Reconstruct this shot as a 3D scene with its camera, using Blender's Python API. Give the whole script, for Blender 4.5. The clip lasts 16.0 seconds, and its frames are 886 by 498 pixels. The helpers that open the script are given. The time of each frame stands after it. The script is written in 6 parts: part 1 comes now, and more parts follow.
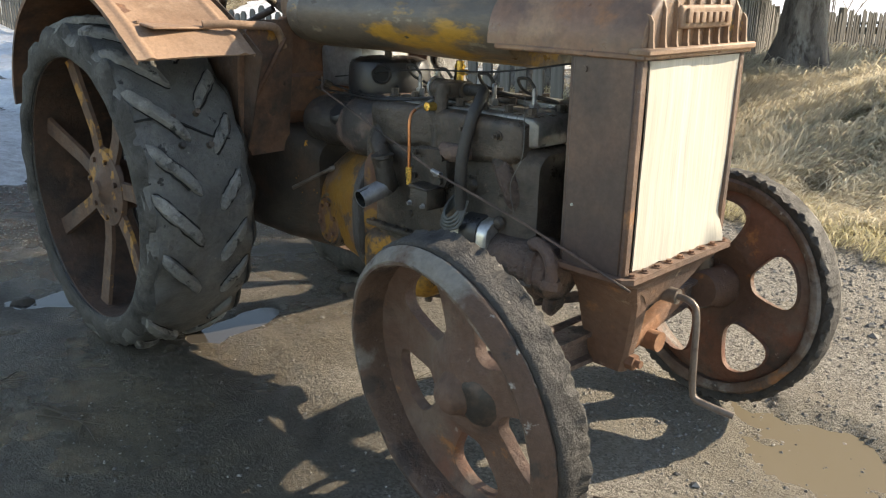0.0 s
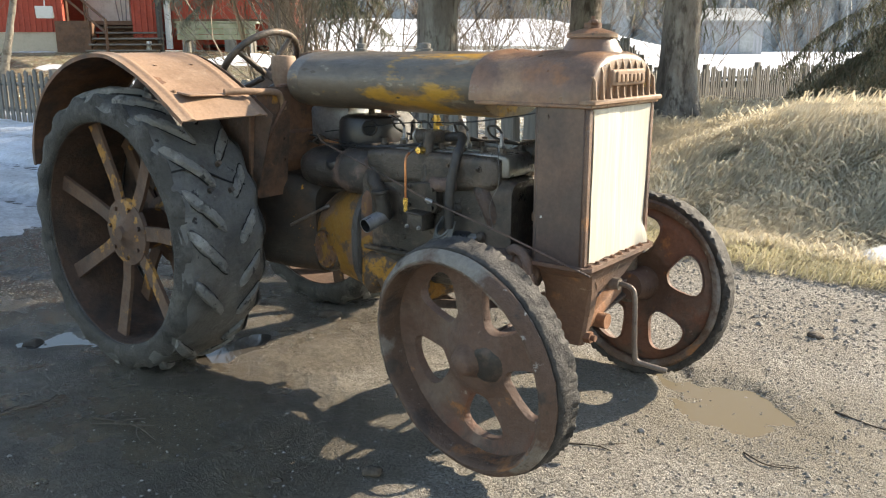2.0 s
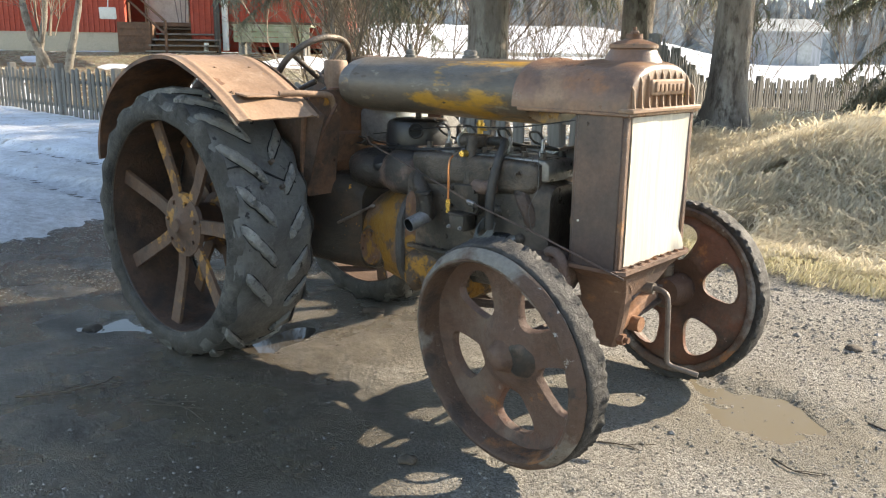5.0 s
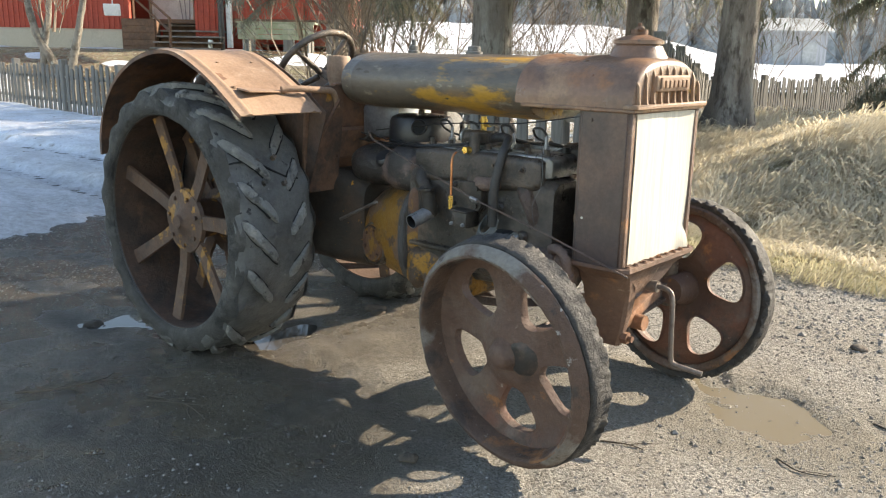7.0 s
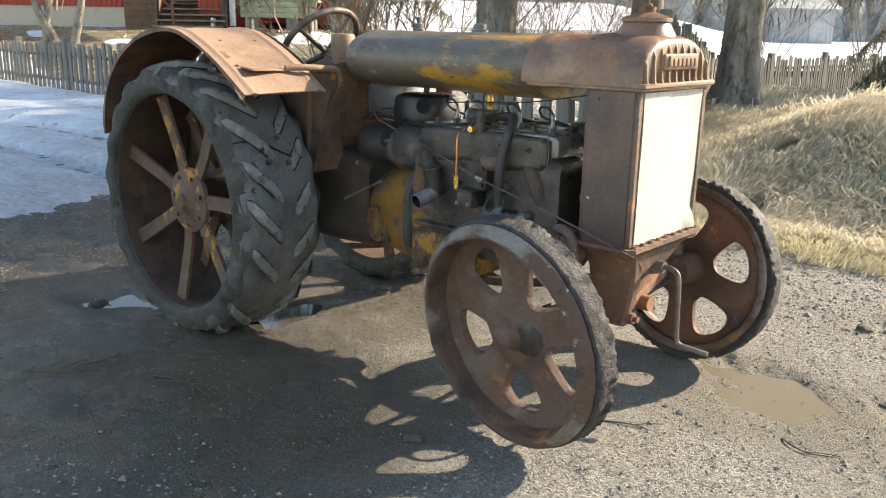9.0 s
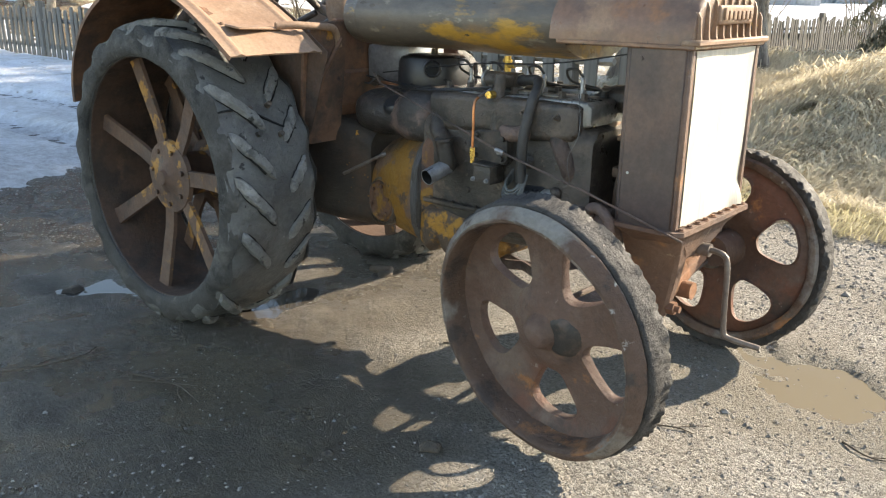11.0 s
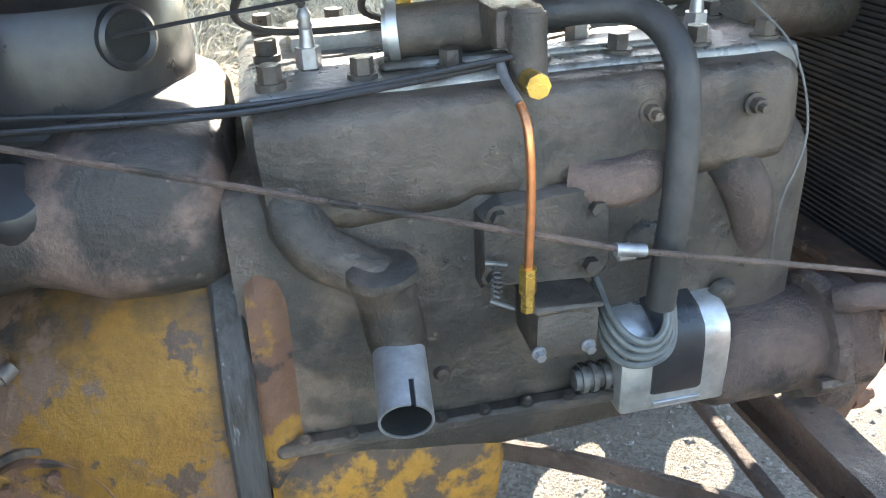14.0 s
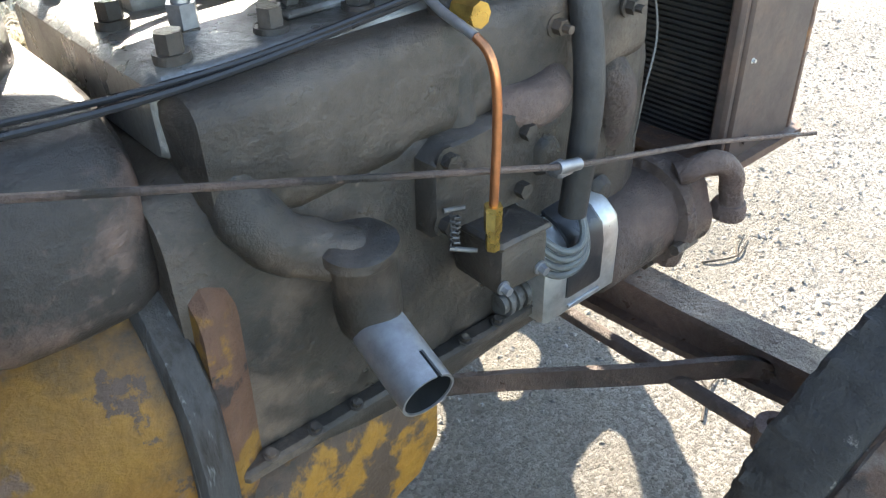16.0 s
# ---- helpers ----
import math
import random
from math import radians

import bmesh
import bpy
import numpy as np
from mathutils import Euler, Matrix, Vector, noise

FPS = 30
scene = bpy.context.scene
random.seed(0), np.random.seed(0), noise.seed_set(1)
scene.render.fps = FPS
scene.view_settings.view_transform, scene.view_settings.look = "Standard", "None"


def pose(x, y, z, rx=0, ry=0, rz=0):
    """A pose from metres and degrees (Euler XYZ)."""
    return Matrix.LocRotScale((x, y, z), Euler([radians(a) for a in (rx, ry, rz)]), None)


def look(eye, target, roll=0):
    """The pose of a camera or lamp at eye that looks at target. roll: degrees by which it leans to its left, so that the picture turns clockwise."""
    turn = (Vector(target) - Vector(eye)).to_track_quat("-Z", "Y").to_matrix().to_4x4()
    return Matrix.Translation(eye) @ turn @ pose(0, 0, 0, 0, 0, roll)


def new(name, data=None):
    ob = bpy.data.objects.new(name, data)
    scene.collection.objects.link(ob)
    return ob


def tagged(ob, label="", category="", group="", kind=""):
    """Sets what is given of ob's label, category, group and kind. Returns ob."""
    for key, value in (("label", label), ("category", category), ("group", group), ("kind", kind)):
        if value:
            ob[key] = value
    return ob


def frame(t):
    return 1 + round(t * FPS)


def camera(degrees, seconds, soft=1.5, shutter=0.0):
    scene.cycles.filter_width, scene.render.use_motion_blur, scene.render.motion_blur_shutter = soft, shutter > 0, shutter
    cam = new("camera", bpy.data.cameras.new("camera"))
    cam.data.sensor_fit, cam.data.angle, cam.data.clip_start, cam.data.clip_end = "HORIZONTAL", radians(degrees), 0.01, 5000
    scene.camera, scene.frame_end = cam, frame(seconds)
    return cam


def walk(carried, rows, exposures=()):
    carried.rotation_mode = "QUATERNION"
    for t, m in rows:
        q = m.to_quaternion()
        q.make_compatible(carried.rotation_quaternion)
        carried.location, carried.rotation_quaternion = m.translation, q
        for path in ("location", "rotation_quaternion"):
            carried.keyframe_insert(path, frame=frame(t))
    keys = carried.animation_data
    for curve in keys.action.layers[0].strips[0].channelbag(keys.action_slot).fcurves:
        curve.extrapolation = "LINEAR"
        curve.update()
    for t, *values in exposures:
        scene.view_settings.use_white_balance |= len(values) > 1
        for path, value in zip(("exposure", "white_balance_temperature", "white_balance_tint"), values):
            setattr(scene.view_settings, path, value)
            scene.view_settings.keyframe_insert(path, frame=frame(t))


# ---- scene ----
cam = camera(57.0, 16.0, soft=1.15)
PATH = [
    (0, (2.697, -1.653, 1.186), (1.34, -0.32, 0.567), 0.9),
    (0.5, (2.708, -1.752, 1.19), (1.399, -0.346, 0.634), 0.9),
    (1, (2.819, -1.914, 1.194), (1.516, -0.483, 0.687), 0.4),
    (1.5, (2.861, -2.087, 1.208), (1.609, -0.604, 0.726), 0.2),
    (2, (2.879, -2.281, 1.212), (1.686, -0.749, 0.734), -0.1),
    (2.5, (2.9, -2.33, 1.213), (1.726, -0.781, 0.74), -0.2),
    (3, (2.94, -2.334, 1.215), (1.733, -0.81, 0.746), 0.2),
    (3.5, (2.953, -2.346, 1.215), (1.715, -0.844, 0.756), 0.5),
    (4, (2.957, -2.346, 1.217), (1.695, -0.862, 0.763), 0.6),
    (4.5, (2.959, -2.345, 1.217), (1.688, -0.87, 0.759), 0.9),
    (4.7, (2.958, -2.349, 1.217), (1.68, -0.882, 0.754), 0.8),
    (7, (2.946, -2.333, 1.208), (1.66, -0.875, 0.738), 1.1),
    (7.5, (2.944, -2.331, 1.209), (1.656, -0.875, 0.736), 1.2),
    (8, (2.941, -2.331, 1.208), (1.656, -0.879, 0.717), 1.3),
    (8.5, (2.936, -2.331, 1.207), (1.652, -0.884, 0.699), 1.2),
    (9, (2.935, -2.329, 1.207), (1.651, -0.885, 0.688), 1.1),
    (9.2, (2.932, -2.329, 1.207), (1.649, -0.887, 0.683), 1.0),
    (11.3, (2.505, -2.041, 1.147), (1.274, -0.593, 0.525), 0.7),
    (11.5, (2.367, -1.95, 1.124), (1.147, -0.5, 0.484), 0.5),
    (12, (1.993, -1.669, 1.108), (0.829, -0.191, 0.429), 0.5),
    (12.5, (1.641, -1.443, 1.11), (0.736, 0.195, 0.405), 0.8),
    (13, (1.369, -1.255, 1.113), (0.822, 0.523, 0.376), -1.3),
    (13.5, (1.145, -1.022, 1.111), (0.961, 0.796, 0.298), -2.6),
    (14, (0.945, -0.884, 1.086), (1.302, 0.862, 0.178), -2.6),
    (14.5, (0.852, -0.777, 1.07), (1.537, 0.816, 0.072), -2.6),
    (15, (0.788, -0.722, 1.076), (1.658, 0.738, 0.021), -2.4),
    (15.5, (0.725, -0.708, 1.095), (1.735, 0.635, 0.011), -2.2),
    (16, (0.715, -0.702, 1.095), (1.799, 0.567, -0.008), -1.4),
]
walk(cam, [(t, look(eye, target, roll)) for t, eye, target, roll in PATH], [(0.0, 1.3, 7900, 10), (1.5, 1.42, 7800, 10), (4.5, 1.6, 7650, 10), (9.2, 1.6, 7750, 10), (11.4, 1.85, 7600, 10), (12.5, 2.7, 7150, 10), (13.5, 3.05, 7000, 10), (14.2, 3.05, 7000, 10), (15.0, 2.75, 7000, 10), (16.0, 2.7, 7050, 10)])

# ---- light ----
SUN_AZ, SUN_EL = 65.0, 29.0        # degrees from +x towards +y, and above the horizon
world = bpy.data.worlds.new("sky")
scene.world = world
world.use_nodes = True
wt = world.node_tree
sky = wt.nodes.new("ShaderNodeTexSky")
sky.sky_type, sky.sun_disc = "NISHITA", False
sky.sun_elevation, sky.sun_rotation = radians(SUN_EL), radians(90 - SUN_AZ)
sky.air_density, sky.dust_density, sky.ozone_density = 1.0, 0.3, 1.0
wt.nodes["Background"].inputs["Strength"].default_value = 0.15
wt.links.new(sky.outputs["Color"], wt.nodes["Background"].inputs["Color"])
sun = new("sun", bpy.data.lights.new("sun", "SUN"))
sun.data.energy, sun.data.angle, sun.data.color = 4.5, radians(0.53), (1.0, 0.93, 0.82)
ce, se = math.cos(radians(SUN_EL)), math.sin(radians(SUN_EL))
SUN_DIR = Vector((ce * math.cos(radians(SUN_AZ)), ce * math.sin(radians(SUN_AZ)), se))
sun.matrix_world = look(SUN_DIR * 40, (0, 0, 0))

# ---- mesh helpers ----
def B():
    return bmesh.new()


def box(bm, c, s, m=None, bevel=0.0, seg=1):
    """A box of size s round c, turned by m, with bevelled edges."""
    t = Matrix.Translation(c) @ (m.to_4x4() if m else Matrix.Identity(4)) @ Matrix.Diagonal((*s, 1))
    vs = bmesh.ops.create_cube(bm, size=1, matrix=t)["verts"]
    if bevel:
        es = list({e for v in vs for e in v.link_edges})
        bmesh.ops.bevel(bm, geom=es, offset=bevel, segments=seg, affect="EDGES", profile=0.6)


def frame_of(d):
    return Vector(d).normalized().to_track_quat("Z", "Y").to_matrix().to_4x4()


def ring(bm, r, n, m, ry=None):
    return [bm.verts.new(m @ Vector((r * math.cos(2 * math.pi * k / n), (r if ry is None else ry) * math.sin(2 * math.pi * k / n), 0))) for k in range(n)]


def bridge(bm, a, b):
    n = len(a)
    for k in range(n):
        bm.faces.new((a[k], a[(k + 1) % n], b[(k + 1) % n], b[k]))


def rod(bm, a, b, r, r2=None, n=14, caps=True):
    a, b = Vector(a), Vector(b)
    f = frame_of(b - a)
    p, q = ring(bm, r, n, Matrix.Translation(a) @ f), ring(bm, r if r2 is None else r2, n, Matrix.Translation(b) @ f)
    bridge(bm, p, q)
    if caps:
        bm.faces.new(p[::-1])
        bm.faces.new(q)


def spline(pts, per=6):
    """A smooth line through the points."""
    p = [Vector(v) for v in pts]
    p = [2 * p[0] - p[1], *p, 2 * p[-1] - p[-2]]
    out = []
    for i in range(1, len(p) - 2):
        a, b, c, d = p[i - 1 : i + 3]
        for k in range(per):
            t = k / per
            out.append(0.5 * (2 * b + (c - a) * t + (2 * a - 5 * b + 4 * c - d) * t * t + (3 * b - a - 3 * c + d) * t**3))
    return [*out, p[-2]]


def tube(bm, pts, r, n=10, smooth=True, r2=None, per=6):
    line = spline(pts, per) if smooth and len(pts) > 2 else [Vector(v) for v in pts]
    up, last = Vector((0.3, 0.2, 1)), None
    for i, p in enumerate(line):
        d = (line[min(i + 1, len(line) - 1)] - line[max(i - 1, 0)]).normalized()
        side = up.cross(d)
        side = side.normalized() if side.length > 1e-4 else d.orthogonal().normalized()
        up = d.cross(side)
        rr = r + (r2 - r) * i / (len(line) - 1) if r2 is not None else r
        now = [bm.verts.new(p + rr * (math.cos(2 * math.pi * k / n) * side + math.sin(2 * math.pi * k / n) * up)) for k in range(n)]
        if last:
            bridge(bm, last, now)
        else:
            bm.faces.new(now[::-1])
        last = now
    bm.faces.new(last)


def lathe(bm, prof, m, n=48):
    """Turns the profile of (radius, height) about m's z axis; closed where the profile returns to its start."""
    rings = []
    for r, h in prof:
        rings.append([bm.verts.new(m @ Vector((0, 0, h)))] if r < 1e-6 else ring(bm, r, n, m @ Matrix.Translation((0, 0, h))))
    for a, b in zip(rings, rings[1:]):
        for k in range(n):
            q = [a[k % len(a)], a[(k + 1) % len(a)], b[(k + 1) % len(b)], b[k % len(b)]]
            q = [v for i, v in enumerate(q) if v not in q[:i]]
            if len(q) > 2:
                bm.faces.new(q)


def loft(bm, rings, caps=True):
    """Joins rings of points of equal count into a skin."""
    vs = [[bm.verts.new(p) for p in r] for r in rings]
    for a, b in zip(vs, vs[1:]):
        bridge(bm, a, b)
    if caps:
        bm.faces.new(vs[0][::-1])
        bm.faces.new(vs[-1])


def plate(bm, poly, d, m):
    """A plate of the outline poly (x, y) and the thickness d along m's z axis."""
    loft(bm, [[m @ Vector((x, y, z)) for x, y in poly] for z in (0, d)])


def bolt(bm, p, d, r, h):
    rod(bm, p, Vector(p) + Vector(d).normalized() * h, r, n=6)
    rod(bm, p, Vector(p) + Vector(d).normalized() * h * 0.25, r * 1.5, n=10)


def rough(bm, amount, scale, seed=0.0):
    """Dents and casting unevenness."""
    bm.normal_update()
    for v in bm.verts:
        v.co += v.normal * amount * noise.noise(v.co * scale + Vector((seed, seed, seed)))


def finish(name, bm, material, smooth=40):
    bmesh.ops.recalc_face_normals(bm, faces=bm.faces)
    me = bpy.data.meshes.new(name)
    bm.to_mesh(me)
    bm.free()
    me.materials.append(material)
    if smooth:
        me.shade_smooth()
        me.set_sharp_from_angle(angle=radians(smooth))
    return me


def part(name, bm, material, parent, label="", smooth=40):
    ob = new(name, finish(name, bm, material, smooth))
    ob.parent = parent
    return tagged(ob, label)


def thing(name, bm, material, label, category, kind="", group="", smooth=40):
    return tagged(new(name, finish(name, bm, material, smooth) if bm else None), label, category, group, kind)


# ---- materials ----
def material(name):
    m = bpy.data.materials.new(name)
    m.use_nodes = True
    return m, m.node_tree, m.node_tree.nodes["Principled BSDF"]


def coords(nt, stretch=(1, 1, 1)):
    tc, mp = nt.nodes.new("ShaderNodeTexCoord"), nt.nodes.new("ShaderNodeMapping")
    mp.inputs["Scale"].default_value = stretch
    nt.links.new(tc.outputs["Object"], mp.inputs["Vector"])
    return mp.outputs["Vector"]


def noise_of(nt, vec, scale, detail=6, rough_=0.6, lo=0.35, hi=0.65, w=0.0):
    n = nt.nodes.new("ShaderNodeTexNoise")
    n.inputs["Scale"].default_value, n.inputs["Detail"].default_value, n.inputs["Roughness"].default_value = scale, detail, rough_
    add = nt.nodes.new("ShaderNodeVectorMath")
    add.inputs[1].default_value = (w, w * 1.7, w * 0.6)
    nt.links.new(vec, add.inputs[0])
    nt.links.new(add.outputs[0], n.inputs["Vector"])
    r = nt.nodes.new("ShaderNodeMapRange")
    r.inputs["From Min"].default_value, r.inputs["From Max"].default_value = lo, hi
    nt.links.new(n.outputs["Fac"], r.inputs["Value"])
    return r.outputs["Result"]


def mixed(nt, fac, a, b):
    n = nt.nodes.new("ShaderNodeMix")
    n.data_type = "RGBA"
    for sock, v in ((n.inputs["Factor"], fac), (n.inputs["A"], a), (n.inputs["B"], b)):
        if isinstance(v, (tuple, list)):
            sock.default_value = (*v, 1)
        elif isinstance(v, float):
            sock.default_value = v
        else:
            nt.links.new(v, sock)
    return n.outputs["Result"]


def bumped(nt, bsdf, height, strength, distance):
    b = nt.nodes.new("ShaderNodeBump")
    b.inputs["Strength"].default_value, b.inputs["Distance"].default_value = strength, distance
    nt.links.new(height, b.inputs["Height"])
    nt.links.new(b.outputs["Normal"], bsdf.inputs["Normal"])


def worn(name, base, layers=(), rough_=0.7, metal=0.0, bump=0.3, grain=60, dist=0.004, stretch=(1, 1, 1), gloss_var=0.15, w=0.0):
    """A surface with its base colour, layers of (colour, scale, low, high) over it, grain and fine relief."""
    m, nt, bsdf = material(name)
    vec = coords(nt, stretch)
    fine = noise_of(nt, vec, grain, 8, 0.7, 0.3, 0.7, w)
    col = mixed(nt, fine, tuple(c * 0.8 for c in base), tuple(min(1, c * 1.2) for c in base))
    for k, (colour, scale, lo, hi) in enumerate(layers):
        f = noise_of(nt, vec, scale, 9, 0.65, lo, hi, w + 3.1 * k + 1)
        col = mixed(nt, f, col, mixed(nt, fine, tuple(c * 0.8 for c in colour), tuple(min(1, c * 1.2) for c in colour)))
    nt.links.new(col, bsdf.inputs["Base Color"])
    r = nt.nodes.new("ShaderNodeMapRange")
    r.inputs["To Min"].default_value, r.inputs["To Max"].default_value = max(0.02, rough_ - gloss_var), min(1, rough_ + gloss_var)
    nt.links.new(noise_of(nt, vec, grain * 0.25, 5, 0.6, 0.3, 0.7, w + 9), r.inputs["Value"])
    nt.links.new(r.outputs["Result"], bsdf.inputs["Roughness"])
    bsdf.inputs["Metallic"].default_value = metal
    coarse = noise_of(nt, vec, grain * 0.22, 6, 0.65, 0.25, 0.75, w + 5)
    both = nt.nodes.new("ShaderNodeMath")
    both.operation = "MULTIPLY_ADD"
    both.inputs[1].default_value = 1.6
    nt.links.new(coarse, both.inputs[0])
    nt.links.new(fine, both.inputs[2])
    bumped(nt, bsdf, both.outputs[0], bump, dist)
    return m


YELLOW = (0.44, 0.2, 0.022)
M = {}
M["rust"] = worn("rusty_iron", (0.17, 0.085, 0.05), [((0.07, 0.045, 0.035), 7, 0.45, 0.62), ((0.28, 0.13, 0.06), 13, 0.55, 0.75)], 0.72)
M["rust_red"] = worn("red_rusty_wheel", (0.115, 0.066, 0.048), [((0.145, 0.1, 0.077), 3.0, 0.52, 0.62), ((0.14, 0.058, 0.035), 2.6, 0.53, 0.6), ((0.055, 0.037, 0.03), 6, 0.53, 0.66), ((0.27, 0.115, 0.045), 10, 0.61, 0.67), ((0.26, 0.21, 0.17), 30, 0.66, 0.71)], 0.68, bump=0.6)
M["fender"] = worn("fender_rust", (0.25, 0.158, 0.103), [((0.185, 0.11, 0.068), 5, 0.48, 0.66), ((0.3, 0.21, 0.145), 9, 0.55, 0.7), ((0.13, 0.07, 0.042), 30, 0.65, 0.71), ((0.36, 0.19, 0.04), 12, 0.68, 0.69)], 0.7, grain=90, bump=0.2, dist=0.002)
M["hood"] = worn("hood_paint", (0.2, 0.105, 0.063), [((0.12, 0.075, 0.053), 3.2, 0.45, 0.58), ((0.28, 0.16, 0.092), 6, 0.54, 0.66), ((0.27, 0.12, 0.05), 5, 0.6, 0.68), ((0.44, 0.25, 0.05), 8, 0.655, 0.675), ((0.07, 0.05, 0.04), 20, 0.64, 0.67)], 0.38, bump=0.25, dist=0.003)
M["tank"] = worn("tank_paint", (0.12, 0.098, 0.075), [((0.07, 0.058, 0.047), 2.6, 0.44, 0.56), ((0.2, 0.13, 0.075), 3.4, 0.5, 0.56), ((0.4, 0.215, 0.035), 2.7, 0.515, 0.55), ((0.24, 0.2, 0.15), 22, 0.62, 0.68), ((0.05, 0.038, 0.03), 17, 0.63, 0.66)], 0.4, bump=0.25, dist=0.003, stretch=(0.45, 1.1, 1.1))
M["yellow"] = worn("flaked_yellow_paint", (0.25, 0.122, 0.018), [((0.21, 0.092, 0.016), 7, 0.45, 0.7), ((0.05, 0.036, 0.028), 2.4, 0.52, 0.6), ((0.17, 0.1, 0.065), 5, 0.52, 0.545), ((0.09, 0.055, 0.038), 12, 0.57, 0.59), ((0.04, 0.03, 0.025), 3, 0.6, 0.68)], 0.55, bump=0.5)
M["grime"] = worn("oily_iron", (0.084, 0.066, 0.053), [((0.16, 0.115, 0.085), 3.5, 0.48, 0.62), ((0.03, 0.025, 0.021), 4.5, 0.47, 0.6), ((0.045, 0.038, 0.031), 13, 0.52, 0.62), ((0.17, 0.135, 0.1), 30, 0.66, 0.72)], 0.42, metal=0.1, bump=0.45, grain=70, dist=0.005, gloss_var=0.2)
M["grime_y"] = worn("oily_iron_with_yellow", (0.036, 0.028, 0.022), [((0.075, 0.045, 0.028), 6, 0.48, 0.65), (YELLOW, 13, 0.66, 0.69)], 0.6, bump=0.4)
M["side"] = worn("brown_side_plate", (0.08, 0.056, 0.047), [((0.16, 0.095, 0.068), 3, 0.48, 0.68), ((0.2, 0.11, 0.065), 24, 0.66, 0.72)], 0.55, bump=0.1, dist=0.002)
M["tyre"] = worn("old_rubber", (0.105, 0.104, 0.1), [((0.06, 0.058, 0.056), 4, 0.5, 0.62), ((0.15, 0.147, 0.138), 7, 0.56, 0.68), ((0.012, 0.012, 0.012), 16, 0.645, 0.66), ((0.2, 0.195, 0.18), 34, 0.66, 0.7)], 0.5, grain=60, bump=0.7, dist=0.005)
M["lug"] = worn("worn_lug_rubber", (0.2, 0.197, 0.188), [((0.32, 0.315, 0.3), 11, 0.54, 0.64), ((0.1, 0.098, 0.094), 18, 0.54, 0.6), ((0.02, 0.02, 0.019), 24, 0.6, 0.64)], 0.55, grain=130, bump=0.9, dist=0.005)
M["dusty_rim"] = worn("dusty_rim", (0.1, 0.06, 0.042), [((0.19, 0.165, 0.145), 3.5, 0.53, 0.6), ((0.05, 0.034, 0.028), 9, 0.54, 0.62), ((0.24, 0.11, 0.05), 6, 0.58, 0.64), ((0.34, 0.32, 0.29), 26, 0.64, 0.7)], 0.6, bump=0.7)
M["dusty_edge"] = worn("pale_dried_mud_on_rust", (0.1, 0.06, 0.043), [((0.2, 0.182, 0.16), 2.2, 0.53, 0.6), ((0.06, 0.045, 0.038), 9, 0.57, 0.62), ((0.36, 0.34, 0.31), 24, 0.64, 0.7)], 0.85, bump=0.8)
M["dusty_rubber"] = worn("dusty_rubber", (0.04, 0.036, 0.033), [((0.11, 0.098, 0.085), 5, 0.56, 0.66), ((0.02, 0.018, 0.017), 14, 0.52, 0.62), ((0.2, 0.18, 0.155), 30, 0.65, 0.7)], 0.7, bump=0.9)
M["rubber"] = worn("black_rubber", (0.03, 0.028, 0.027), [((0.06, 0.052, 0.046), 8, 0.5, 0.7)], 0.6, bump=0.3)
M["alu"] = worn("bare_aluminium", (0.5, 0.5, 0.49), [((0.36, 0.35, 0.33), 20, 0.5, 0.7)], 0.4, metal=0.8, bump=0.1, dist=0.001)
M["steel"] = worn("grey_steel", (0.32, 0.32, 0.33), [((0.2, 0.19, 0.19), 15, 0.5, 0.7)], 0.42, metal=0.7, bump=0.1, dist=0.001)
M["copper"] = worn("copper_pipe", (0.62, 0.25, 0.11), [((0.36, 0.16, 0.08), 20, 0.5, 0.7)], 0.35, metal=0.9, bump=0.05, dist=0.001)
M["brass"] = worn("brass_fitting", (0.68, 0.45, 0.12), [((0.4, 0.26, 0.08), 30, 0.5, 0.7)], 0.35, metal=0.9, bump=0.05, dist=0.001)
M["cardboard"] = worn("cardboard", (0.5, 0.465, 0.4), [((0.43, 0.385, 0.315), 3, 0.48, 0.66)], 0.9, grain=40, bump=0.1, dist=0.002, stretch=(1, 3, 0.1))
M["wood"] = worn("weathered_wood", (0.3, 0.28, 0.25), [((0.2, 0.185, 0.165), 6, 0.45, 0.65)], 0.85, stretch=(1, 1, 0.08))
M["bark"] = worn("spruce_bark", (0.21, 0.18, 0.155), [((0.31, 0.285, 0.25), 5, 0.48, 0.62), ((0.1, 0.08, 0.066), 9, 0.52, 0.62)], 0.9, grain=25, bump=0.9, dist=0.03, stretch=(1, 1, 0.35))
M["red"] = worn("red_wall_paint", (0.42, 0.075, 0.045), [((0.3, 0.055, 0.036), 2, 0.5, 0.7)], 0.85, grain=20)
M["field_snow"] = worn("field_snow", (0.74, 0.76, 0.8), [((0.6, 0.6, 0.6), 0.4, 0.5, 0.7)], 0.65, grain=8, bump=0.3, dist=0.05)
M["snow"] = worn("old_snow", (0.7, 0.72, 0.76), [((0.55, 0.55, 0.56), 1.6, 0.46, 0.62), ((0.34, 0.31, 0.28), 2.6, 0.6, 0.68), ((0.2, 0.17, 0.14), 11, 0.63, 0.67)], 0.65, grain=25, bump=0.5, dist=0.02)
